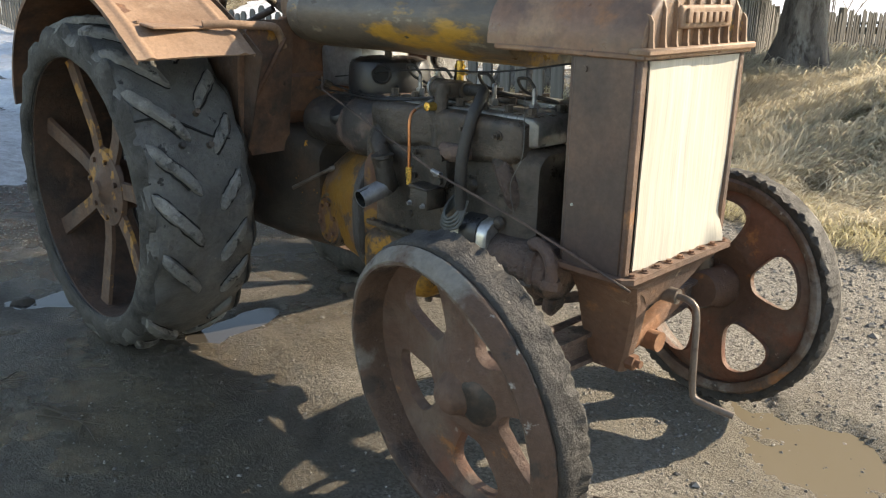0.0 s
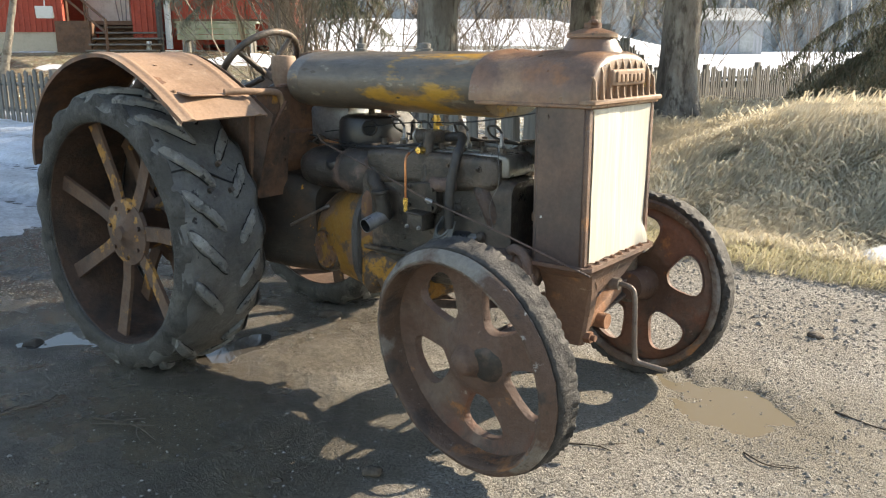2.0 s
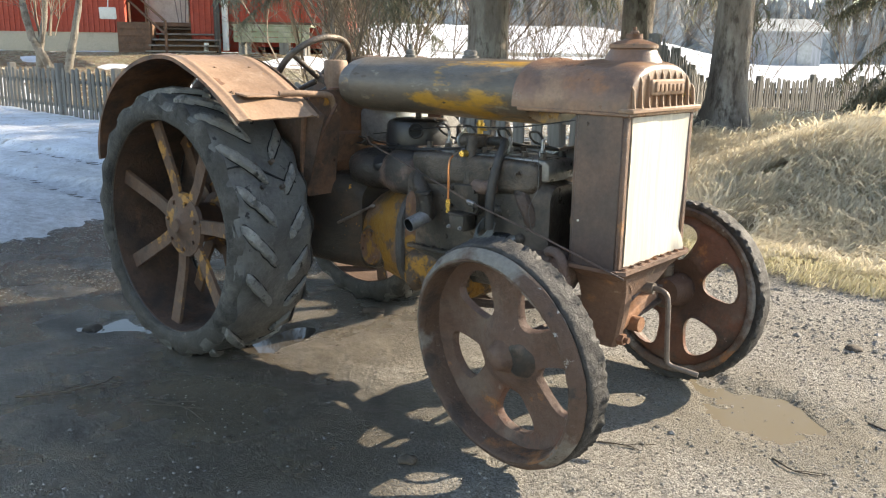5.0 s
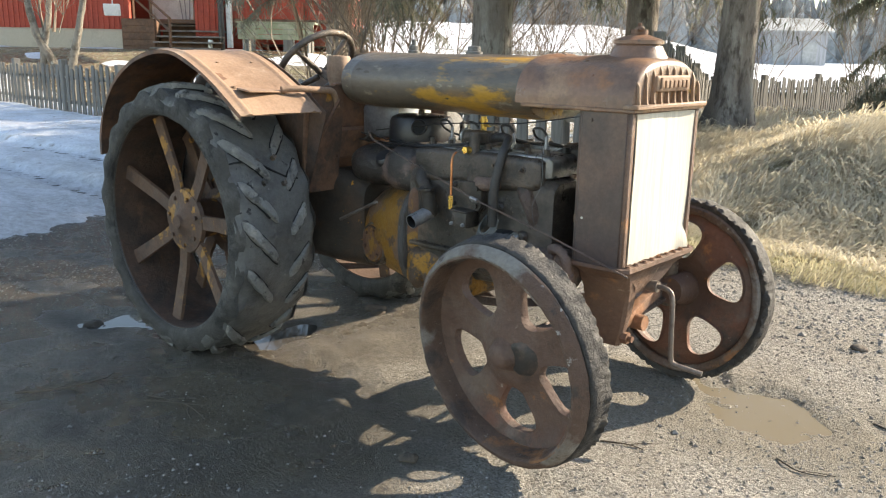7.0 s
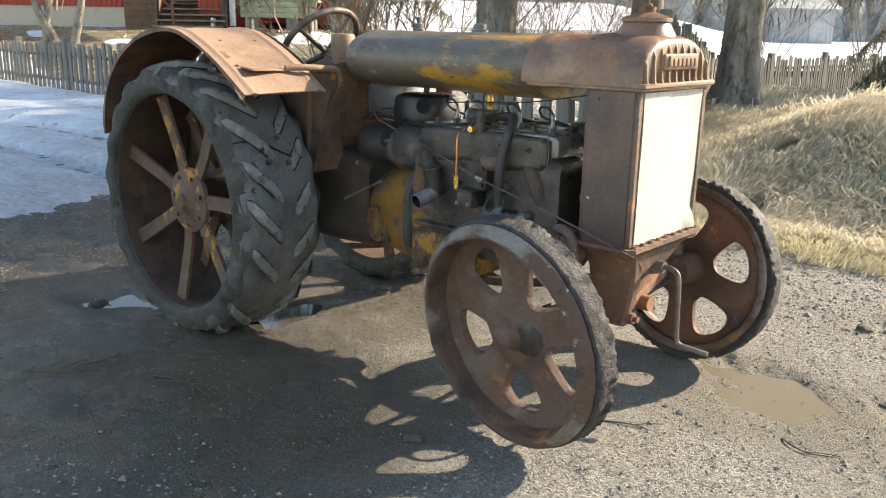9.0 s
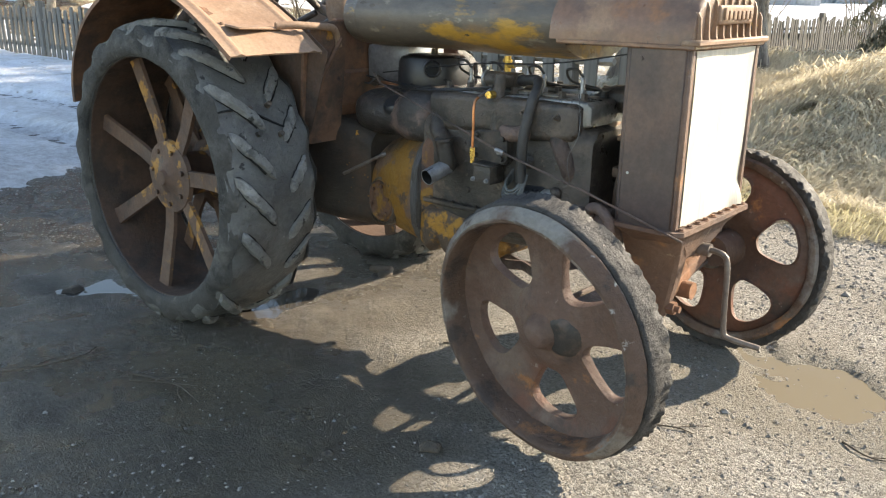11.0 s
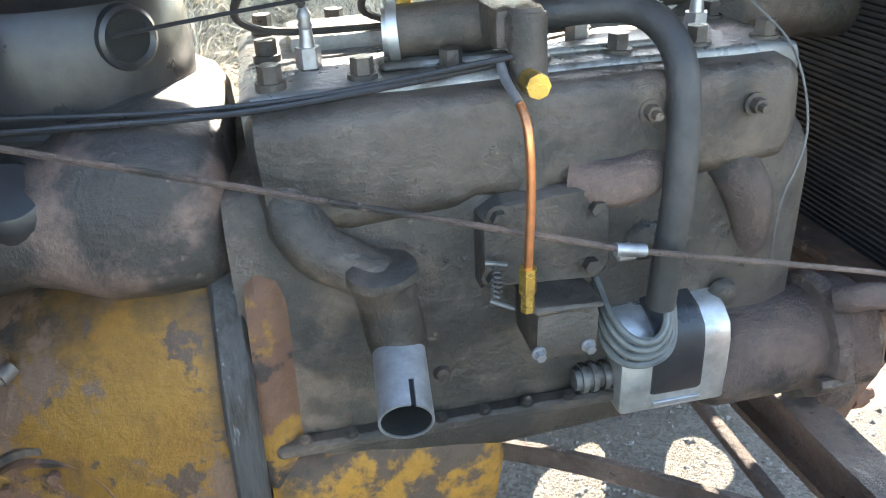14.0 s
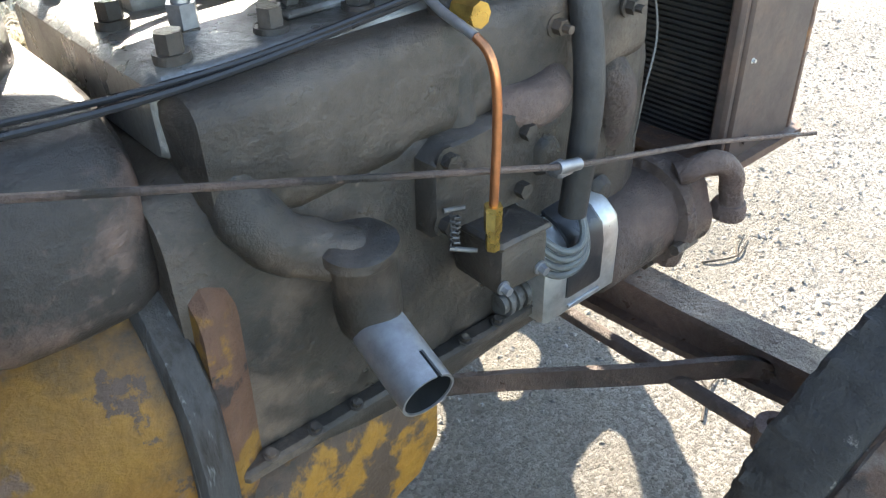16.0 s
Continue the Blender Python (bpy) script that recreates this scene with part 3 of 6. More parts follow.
    for row in (0, 1):
        for k in range(7):
            a = radians(107 + 51.43 * (k + 0.5 * row)) * (1 if side < 0 else -1)
            bm = B()
            d = Vector((math.cos(a), math.sin(a), 0))
            n = Vector((-d.y, d.x, 0))
            z0, z1 = (0.075, 0.10) if row == 0 else (-0.09, -0.12)
            sec = []
            for r, z, w in ((0.08, z0, 0.03), (0.2, z0 * 0.97 + z1 * 0.03, 0.029), (0.415, z1, 0.033), (0.427, z1 + 0.004, 0.035)):
                sec.append([at @ (d * r + n * w * p + Vector((0, 0, z + q))) for p, q in ((-1, -0.006), (1, -0.006), (0.9, 0.006), (-0.9, 0.006))])
            loft(bm, sec)
            part("spoke", bm, M["rust_y"], rim)
    bm = B()
    lathe(bm, [(0, 0.118), (0.024, 0.116), (0.03, 0.106), (0.05, 0.1), (0.06, 0.092), (0.1, 0.09), (0.128, 0.084), (0.134, 0.07), (0.085, 0.05), (0.075, -0.06), (0.115, -0.08), (0.115, -0.1), (0.17, -0.12), (0.17, -0.19), (0.12, -0.2), (0.1, -0.34), (0, -0.34)], at, 36)
    for k in range(7):
        a = 2 * math.pi * (k + 0.3) / 7
        rod(bm, at @ Vector((0.1 * math.cos(a), 0.1 * math.sin(a), 0.08)), at @ Vector((0.1 * math.cos(a), 0.1 * math.sin(a), 0.098)), 0.009, n=6)
    rough(bm, 0.003, 25)
    part("hub", bm, M["rust_y"], rim, "rusty bolted iron hub")
    return rim


def front_wheel(side):
    x, y, z, lean, steer, turn = (1.62, -0.56, 0.366, 8.0, 8.0, 127.0) if side < 0 else (1.655, 0.55, 0.348, 3.0, 6.0, -19.0)
    at = tr(x, y, z) @ pose(0, 0, 0, -side * lean, 0, -steer) @ (SIDE if side < 0 else pose(0, 0, 0, -90, 0, 0))
    bm = B()
    r0, r1, holes, m = 0.05, 0.3, 5, 48
    turn = radians(turn)

    def dish(r):
        return -0.035 + 0.03 * smooth(0.14, 0.06, r) + 0.02 * smooth(0.255, 0.3, r)

    for s in range(holes):
        mid = turn + 2 * math.pi * s / holes
        loops = []
        for t in (0, 0.06, 0.35, 0.7, 1.0):
            row = []
            for k in range(m):
                th = 2 * math.pi * k / m
                c, q = math.cos(th), math.sin(th)
                e = max(abs(c), abs(q))
                sq = (c / e, q / e)
                p = 2.6
                se_ = (abs(c) ** p + abs(q) ** p) ** (-1 / p)
                narrow = 0.52 + 0.1 * q
                ho = (c * se_ * narrow, q * se_ * 0.56 + 0.12)
                u, v = ho[0] + (sq[0] - ho[0]) * t, ho[1] + (sq[1] - ho[1]) * t
                r = r0 + (r1 - r0) * (v + 1) / 2
                a = mid + u * math.pi / holes
                lip = -0.014 if t == 0 else 0.0
                row.append(Vector((r * math.cos(a), r * math.sin(a), dish(r) + lip)))
            loops.append(row)
        vf = [[bm.verts.new(at @ p) for p in row] for row in loops]
        vb = [[bm.verts.new(at @ (p - Vector((0, 0, 0.01)))) for p in row] for row in loops]
        for a, b in zip(vf, vf[1:]):
            bridge(bm, a, b)
        for a, b in zip(vb, vb[1:]):
            bridge(bm, b, a)
        bridge(bm, vb[0], vf[0])
    bmesh.ops.remove_doubles(bm, verts=bm.verts, dist=0.0005)
    rough(bm, 0.003, 12, side)
    wheel = part("front_wheel", bm, M["rust_red"], tractor)
    bm = B()
    lathe(bm, [(0.29, -0.05), (0.293, -0.02), (0.297, 0.03), (0.299, 0.048), (0.304, 0.055), (0.311, 0.055), (0.326, 0.042), (0.335, 0.024), (0.333, 0.016), (0.316, 0.01), (0.314, -0.04), (0.322, -0.055), (0.315, -0.062), (0.3, -0.06), (0.29, -0.05)], at, 128)
    rough(bm, 0.004, 14, side)
    rough(bm, 0.002, 60, side)
    part("rim", bm, M["dusty_rim"], wheel, "rusty flanged rim, dusted with dried mud")
    bm = B()
    lathe(bm, [(0.309, 0.0555), (0.3125, 0.0562), (0.328, 0.0432), (0.3368, 0.0242), (0.335, 0.021), (0.327, 0.04), (0.309, 0.0545), (0.309, 0.0555)], at, 128)
    rough(bm, 0.003, 14, side)
    part("rim_edge", bm, M["dusty_edge"], wheel, "chamfered rim edge under pale dried mud")
    bm = B()
    prof = [(0.318, 0.012), (0.332, 0.018), (0.339, 0.016), (0.344, 0.008), (0.345, -0.014), (0.344, -0.036), (0.347, -0.05), (0.341, -0.058), (0.33, -0.056), (0.314, -0.046)]
    lathe(bm, prof + [prof[0]], at, 300)
    inv = at.inverted()
    for v in bm.verts:
        p = inv @ v.co
        r = math.hypot(p.x, p.y)
        if r > 0.325:
            ragged = 0.4 if p.z > -0.02 else 0.9 if p.z > -0.045 else 1.3
            k = 1 + (0.005 * noise.noise(v.co * 22) + 0.009 * noise.noise(v.co * 75)) * ragged / r * 0.9
            v.co = at @ Vector((p.x * k, p.y * k, p.z))
    part("tyre", bm, M["dusty_rubber"], wheel, "ragged dusty solid rubber tyre", 50)
    bm = B()
    lathe(bm, [(0, 0.034), (0.016, 0.033), (0.028, 0.029), (0.037, 0.02), (0.042, 0.008), (0.05, -0.004), (0.062, -0.012), (0.066, -0.035), (0.06, -0.05), (0.05, -0.12), (0, -0.12)], at, 32)
    rough(bm, 0.003, 30)
    part("hub", bm, M["rust_red"], wheel, "worn rusty iron hub cap")
    bm = B()
    rows = []
    for i in range(7):
        row = []
        for k in range(15):
            u, a = i / 6, -1.0 + 2.0 * k / 14
            r = 0.047 + 0.07 * u * (1 - 0.5 * a * a) * (1 + 0.25 * noise.noise(Vector((a * 2.5, side, 0))))
            a2 = a * (0.95 - 0.25 * u)
            edge = 0.006 * min(1, (1 - u) * 3) * min(1, (1 - abs(a)) * 4) - 0.001
            row.append(bm.verts.new(at @ Vector((r * math.cos(a2), r * math.sin(a2), dish(r) + edge))))
        rows.append(row)
    for a, b in zip(rows, rows[1:]):
        for k in range(14):
            bm.faces.new((a[k], a[k + 1], b[k + 1], b[k]))
    part("grease", bm, M["grease"], wheel, "black grease caked beside the hub")
    return wheel


M["grease"] = worn("black_grease", (0.03, 0.025, 0.022), [((0.09, 0.06, 0.045), 18, 0.5, 0.65)], 0.55)
M["rust_y"] = worn("rusty_spoke_with_yellow", (0.105, 0.058, 0.037), [((0.075, 0.045, 0.034), 7, 0.46, 0.6), ((0.33, 0.16, 0.035), 10, 0.585, 0.62), ((0.05, 0.034, 0.027), 14, 0.58, 0.68)], 0.7)
rear_wheel(-1)
rear_wheel(1)
front_wheel(-1)
front_wheel(1)


# mudguards over the rear wheels
def mudguard(side):
    arc = [(-0.43, 0.76), (-0.425, 0.84), (-0.395, 0.93), (-0.33, 1.02), (-0.24, 1.095), (-0.12, 1.155), (0.0, 1.187), (0.10, 1.197), (0.20, 1.188), (0.32, 1.145), (0.44, 1.085), (0.595, 0.985)]
    line = spline([(x, 0, z) for x, z in arc], 4)
    y0, y1 = 0.355, 0.71
    across = [(y1, -0.014), (y1, 0), (y1 - 0.02, 0.0), (y1 - 0.026, 0.002), (y1 - 0.032, 0.005), (y1 - 0.038, 0.006), (y1 - 0.044, 0.005), (y1 - 0.05, 0.002), (y1 - 0.056, 0), (0.54, 0.003), (y0 + 0.056, 0), (y0 + 0.05, 0.002), (y0 + 0.044, 0.005), (y0 + 0.038, 0.006), (y0 + 0.032, 0.005), (y0 + 0.026, 0.002), (y0 + 0.02, 0), (y0, 0), (y0, -0.012), (y0 + 0.003, -0.012), (y0 + 0.003, -0.004), (0.54, -0.002), (y1 - 0.003, -0.004), (y1 - 0.003, -0.014)]
    bm, rings = B(), []
    for i, p in enumerate(line):
        d = (line[min(i + 1, len(line) - 1)] - line[max(i - 1, 0)]).normalized()
        up = Vector((-d.z, 0, d.x))
        rings.append([Vector((0, side * y, 0)) + p + up * q for y, q in across])
    loft(bm, rings)
    rough(bm, 0.004, 5, side)
    guard = part("mudguard", bm, M["fender"], tractor, "rust-brown sheet steel mudguard with pressed beads")
    # darker rust on the underside paints in its shade; the outer lip is rustier
    guard.data.materials.append(M["rust"])
    guard.data.materials.append(M["rust"])
    for f in guard.data.polygons:
        if f.normal.dot(Vector((0.03, f.center.y, 0.53)) - f.center) > 0.3 * (f.center - Vector((0.03, f.center.y, 0.53))).length:
            f.material_index = 1
        elif abs(f.normal.y) > 0.7 and abs(f.center.y) > 0.7:
            f.material_index = 2
    # inner side sheet down to the axle
    bm = B()
    poly = [(p.x, p.z - 0.004) for p in line] + [(0.50, 0.72), (0.36, 0.44), (-0.25, 0.40), (-0.43, 0.56)]
    vs = [[Vector((x, side * (y0 + dy), z)) for x, z in poly] for dy in (-0.02, -0.024)]
    loft(bm, vs)
    part("side_sheet", bm, M["rim_dark"], guard)
    # stay with a flat foot
    bm = B()
    tube(bm, [(0.505, side * 0.47, 1.064), (0.525, side * 0.41, 1.066), (0.535, side * 0.34, 1.062), (0.522, side * 0.25, 1.055), (0.505, side * 0.215, 1.03), (0.50, side * 0.2, 0.99)], 0.0125, 12)
    box(bm, (0.492, side * 0.545, 1.062), (0.062, 0.19, 0.007), pose(0, 0, 0, side * 2, 8, side * -10).to_3x3(), 0.002)
    part("stay", bm, M["fender"], guard, "bent pipe stay with a flattened foot")
    for x, y in ((0.3, 0.6), (0.3, 0.45), (0.05, 0.53), (0.46, 0.64)):
        z = float(np.interp(x, [a for a, _ in arc], [b_ for _, b_ in arc]))
        bm = B()
        bolt(bm, (x, side * y, z), (0.3, 0, 1), 0.006, 0.006)
        part("bolt", bm, M["fender"], guard)


mudguard(-1)
mudguard(1)


def hood_section(x, w, z0, z1, p=2.6, n=28):
    """An arched section: upright at the foot, round on top."""
    out = []
    for k in range(n + 1):
        a = math.pi * k / n
        c, s = math.cos(a), math.sin(a)
        q = (abs(c) ** p + abs(s) ** p) ** (-1 / p)
        out.append(Vector((x, w * c * q, z0 + (z1 - z0) * s * q)))
    return out


# fuel tank: an oval drum with pressed ends
bm = B()
TX0, TX1, TZ, TH, TW = 0.53, 1.40, 1.096, 0.106, 0.205
rings = []
for x, k in ((TX0 - 0.012, 0.0), (TX0 - 0.01, 0.9), (TX0, 0.99), (TX0 + 0.012, 1.0), (TX0 + 0.05, 1.0), (TX0 + 0.055, 1.012), (TX0 + 0.065, 1.012), (TX0 + 0.07, 1.0), (0.9, 1.0), (1.1, 1.0), (TX1 - 0.02, 1.0), (TX1, 0.97)):
    if k:
        ring_ = []
        for j in range(40):
            a = 2 * math.pi * j / 40
            c, s = math.cos(a), math.sin(a)
            q = (abs(c) ** 2.3 + abs(s) ** 2.3) ** (-1 / 2.3)
            ring_.append(Vector((x, TW * k * c * q, TZ + TH * k * s * q)))
        rings.append(ring_)
loft(bm, rings)
rough(bm, 0.004, 6)
tank = part("fuel_tank", bm, M["tank"], tractor, "oval steel fuel tank, grey with yellow paint remnants")
for x, r in ((0.72, 0.018), (1.02, 0.024)):
    bm = B()
    lathe(bm, [(r * 1.3, -0.02), (r * 1.3, 0.008), (r, 0.01), (r, 0.024), (r * 0.8, 0.028), (0, 0.03)], tr(x, 0, TZ + TH), 24)
    if r < 0.02:
        rod(bm, (x, 0, TZ + TH + 0.02), (x, 0, TZ + TH + 0.05), 0.009)
    part("filler_cap", bm, M["dull_steel"], tank, "grey metal filler cap")

# radiator: top tank, sides, core, lower tank
bm = B()
RX, RW, RZ0, RZ1 = 1.79, 0.222, 1.055, 1.205
secs = [(1.375, 0.214, 1.06, 1.2), (1.378, 0.223, 1.058, 1.208), (1.40, 0.224, 1.058, 1.21), (1.42, 0.223, 1.057, 1.203), (1.5, 0.222, 1.056, 1.205), (1.6, 0.222, 1.056, 1.21), (1.70, 0.222, 1.055, 1.208), (1.755, 0.222, 1.055, 1.203), (1.775, 0.22, 1.055, 1.197), (1.785, 0.216, 1.055, 1.188), (1.788, 0.208, 1.055, 1.178)]
loft(bm, [hood_section(*s) for s in secs])
box(bm, (1.60, 0, 1.052), (0.40, 0.45, 0.012), None, 0.003)
rough(bm, 0.003, 8)
rad = part("radiator", bm, M["hood"], tractor, "cast top tank, rusty brown with ribs")
bm = B()
lathe(bm, [(0.105, -0.03), (0.09, 0.0), (0.078, 0.02), (0.07, 0.035), (0.076, 0.037), (0.076, 0.048), (0.062, 0.054), (0.035, 0.062), (0.022, 0.066), (0.022, 0.076), (0.0, 0.078)], tr(1.675, 0, 1.205), 40)
part("filler_neck", bm, M["hood"], rad)
bm = B()
rod(bm, (1.675, 0, 1.27), (1.675, 0, 1.285), 0.026, n=18)
box(bm, (1.675, 0, 1.287), (0.02, 0.085, 0.014), pose(0, 0, 0, 0, 0, 35).to_3x3(), 0.004)
rod(bm, (1.675, 0, 1.28), (1.675, 0, 1.305), 0.006)
part("cap", bm, M["rust"], rad, "winged filler cap")

# ribs on the front of the top tank and the raised plate
RIBS = 10
for k in range(RIBS):
    y = -0.195 + 0.39 * k / (RIBS - 1)
    top = 1.055 + (1.188 - 1.055) * (1 - (abs(y) / 0.22) ** 2.6) ** (1 / 2.6)
    bm = B()
    secs = []
    for u, x, out, w in ((0.0, 1.78, 0.024, 0.0085), (0.12, 1.78, 0.02, 0.006), (0.3, 1.78, 0.018, 0.0045), (0.8, 1.78, 0.015, 0.004), (0.95, 1.775, 0.013, 0.004), (1.03, 1.76, 0.012, 0.0035), (1.06, 1.735, 0.006, 0.003)):
        z = 1.064 + (top - 1.064) * u
        secs.append([Vector((x - 0.012, y - w, z - 0.004)), Vector((x + out, y - w * 0.55, z)), Vector((x + out, y + w * 0.55, z)), Vector((x - 0.012, y + w, z - 0.004))])
    loft(bm, secs)
    part("rib", bm, M["fender"], rad)
bm = B()
box(bm, (1.786, 0, 1.062), (0.05, 0.455, 0.015), None, 0.004)
part("lip", bm, M["fender"], rad)
bm = B()
box(bm, (1.794, 0, 1.128), (0.02, 0.216, 0.048), None, 0.008, 3)
plate_ = part("name_plate", bm, M["fender"], rad, "raised cast name plate")
for k in range(7):
    bm = B()
    tall = 0.03 if k == 0 else 0.022
    box(bm, (1.8065, -0.081 + 0.027 * k, 1.116 + tall / 2), (0.008, 0.017, tall), None, 0.003, 2)
    part("raised_bar", bm, M["fender"], plate_)

for s in (-1, 1):
    bm = B()
    box(bm, (1.783, s * 0.205, 0.81), (0.016, 0.026, 0.48), None, 0.005)
    part("corner_strip", bm, M["bolster"], rad, "rusty corner strip")
    bm = B()
    box(bm, (1.62, s * 0.203, 0.815), (0.02, 0.02, 0.475), None, 0.005)
    part("corner_strip", bm, M["side"], rad)
    bm = B()
    box(bm, (1.70, s * 0.212, 0.815), (0.155, 0.012, 0.475), None, 0.004)
    sheet_ = part("side_plate", bm, M["side"], rad, "brown painted steel side plate")
    for x, z, r_ in ((1.643, 0.723, 0.0026), (1.66, 0.61, 0.007), (1.655, 1.02, 0.007)):
        bm = B()
        bolt(bm, (x, s * 0.217, z), (0, s, 0), r_, 0.005)
        part("bolt", bm, M["alu"] if r_ < 0.007 else M["side"], sheet_)
bm = B()
box(bm, (1.71, 0, 0.81), (0.11, 0.40, 0.47))
core = part("core", bm, M["core"], rad, "dark finned radiator core")
bm = B()
for k in range(60):
    box(bm, (1.652, 0, 0.58 + 0.46 * k / 59), (0.01, 0.40, 0.003))
tagged(part("radiator_grid", bm, M["core"], core), kind="stuff")
# cardboard sheet in front of the core, slightly bowed, torn at its foot
bm = B()
nx, nz = 24, 30
front, back = [], []
for j in range(nz + 1):
    for i in range(nx + 1):
        y, z = -0.178 + 0.372 * i / nx, 0.590 + 0.452 * j / nz
        if j == 0:
            z += 0.008 * noise.noise(Vector((y * 20, 0, 0)))
        crease = 0.006 * math.exp(-((y + 0.012) / 0.006) ** 2) + 0.003 * math.exp(-((y + 0.075) / 0.004) ** 2)
        fold = 0.02 * smooth(0.12, 0.197, y) * smooth(0.67, 0.6, z)
        x = 1.786 + 0.006 * noise.noise(Vector((y * 6, z * 4, 1))) - crease + fold
        front.append(bm.verts.new((x, y, z)))
        back.append(bm.verts.new((x - 0.004, y, z)))
def q(i, j):
    return j * (nx + 1) + i
for j in range(nz):
    for i in range(nx):
        bm.faces.new((front[q(i, j)], front[q(i + 1, j)], front[q(i + 1, j + 1)], front[q(i, j + 1)]))
        bm.faces.new((back[q(i, j + 1)], back[q(i + 1, j + 1)], back[q(i + 1, j)], back[q(i, j)]))
thing("cardboard_sheet", bm, M["cardboard"], "pale creased cardboard sheet set against the radiator", "cardboard")
# lower tank and front bolster
bm = B()
secs = []
for z, x0, x1, w in ((0.588, 1.60, 1.815, 0.232), (0.576, 1.60, 1.815, 0.232), (0.566, 1.61, 1.80, 0.215), (0.54, 1.61, 1.785, 0.165), (0.505, 1.62, 1.775, 0.115), (0.47, 1.63, 1.76, 0.08)):
    r = 0.02
    secs.append([Vector(p) for p in ((x0 + r, -w, z), (x1 - r, -w, z), (x1, -w + r, z), (x1, w - r, z), (x1 - r, w, z), (x0 + r, w, z), (x0, w - r, z), (x0, -w + r, z))])
loft(bm, secs)
rough(bm, 0.003, 12)
part("lower_tank", bm, M["bolster"], rad, "rusty cast lower tank with a wide lip")
for s in (-1,):
    bm = B()
    secs = []
    for z, x0, x1, y0, y1 in ((0.555, 1.61, 1.79, 0.06, 0.17), (0.48, 1.60, 1.765, 0.05, 0.115), (0.40, 1.60, 1.745, 0.04, 0.09), (0.33, 1.61, 1.728, 0.035, 0.075), (0.285, 1.63, 1.715, 0.035, 0.07)):
        secs.append([Vector((x, s * y, z)) for x, y in ((x0, y0), (x1 - 0.01, y0), (x1, y0 + 0.01), (x1, y1 - 0.01), (x1 - 0.01, y1), (x0, y1))])
    loft(bm, secs)
    rough(bm, 0.003, 14, s)
    leg = part("bolster_leg", bm, M["bolster"], rad, "tapered cast bracket")
    bm = B()
    rod(bm, (1.72, s * 0.052, 0.315), (1.742, s * 0.052, 0.315), 0.02, n=6)
    rod(bm, (1.72, s * 0.052, 0.315), (1.757, s * 0.052, 0.315), 0.01)
    part("pivot_nut", bm, M["rust"], leg)
for k in range(9):
    bm = B()
    bolt(bm, (1.80, -0.2 + 0.05 * k, 0.589), (0, 0, 1), 0.007, 0.007)
    part("bolt", bm, M["rust"], rad)
# front axle, steering rod, straps, starting crank
bm = B()
secs = []
for y, z, h in ((-0.52, 0.365, 0.03), (-0.42, 0.345, 0.034), (-0.2, 0.33, 0.04), (0.0, 0.325, 0.045), (0.2, 0.33, 0.04), (0.42, 0.345, 0.034), (0.52, 0.36, 0.03)):
    secs.append([Vector((1.60 + a * 0.03, y, z + b * h)) for a, b in ((-1, -1), (1, -1), (1, -0.7), (0.45, -0.6), (0.45, 0.6), (1, 0.7), (1, 1), (-1, 1), (-1, 0.7), (-0.45, 0.6), (-0.45, -0.6), (-1, -0.7))])
loft(bm, secs)
axle = part("front_axle", bm, M["grime_r"], tractor, "rusty forged front axle beam")
for s in (-1, 1):
    bm = B()
    rod(bm, (1.61, s * 0.5, 0.28), (1.61, s * 0.49, 0.45), 0.028)
    rod(bm, (1.61, s * 0.49, 0.365), (1.62, s * 0.58, 0.365), 0.026)
    part("spindle", bm, M["grime"], axle)
bm = B()
box(bm, (1.70, 0.09, 0.385), (0.035, 0.26, 0.04), pose(0, 0, 0, 12, 0, 4).to_3x3(), 0.006, 2)
rod(bm, (1.62, 0.03, 0.35), (1.755, 0.03, 0.35), 0.026)
part("axle_pivot", bm, M["rust_hot"], axle)
for s in (-1, 1):
    bm = B()
    box_pts = []
    for p in spline([(0.98, s * -0.08, 0.30), (1.24, s * 0.04, 0.305), (1.45, s * 0.24, 0.335), (1.565, s * 0.34, 0.345), (1.60, s * 0.37, 0.315)], 5):
        box_pts.append([p + Vector((0, 0, z)) + Vector((0.7, -s * 0.7, 0)) * a for a, z in ((-0.005, -0.016), (0.005, -0.016), (0.005, 0.016), (-0.005, 0.016))])
    loft(bm, box_pts)
    rod(bm, (1.58, s * 0.36, 0.33), (1.62, s * 0.345, 0.33), 0.012, n=6)
    part("axle_strap", bm, M["grime_r"], axle)
bm = B()
rod(bm, (1.49, -0.40, 0.325), (1.50, 0.40, 0.325), 0.011)
for s in (-1, 1):
    bmv = Matrix.Translation((1.495, s * 0.42, 0.325)) @ pose(0, 0, 0, 0, 0, 0)
    lathe(bm, [(0.012, -0.02), (0.026, -0.018), (0.026, 0.018), (0.012, 0.02), (0.012, -0.02)], bmv, 20)
    rod(bm, (1.495, s * 0.42, 0.325), (1.60, s * 0.5, 0.31), 0.015)
part("steering_rod", bm, M["grime_r"], axle, "steering track rod with forked ends")
bm = B()
rod(bm, (1.68, 0.012, 0.488), (1.80, 0.012, 0.488), 0.019)
tube(bm, [(1.75, 0.012, 0.488), (1.80, 0.012, 0.49), (1.84, 0.008, 0.484), (1.856, 0.005, 0.455), (1.86, 0.008, 0.35), (1.864, 0.012, 0.265), (1.875, 0.014, 0.245), (1.91, 0.018, 0.239), (1.965, 0.03, 0.231)], 0.0085, 12)
part("starting_crank", bm, M["crank"], tractor, "bent steel starting crank")

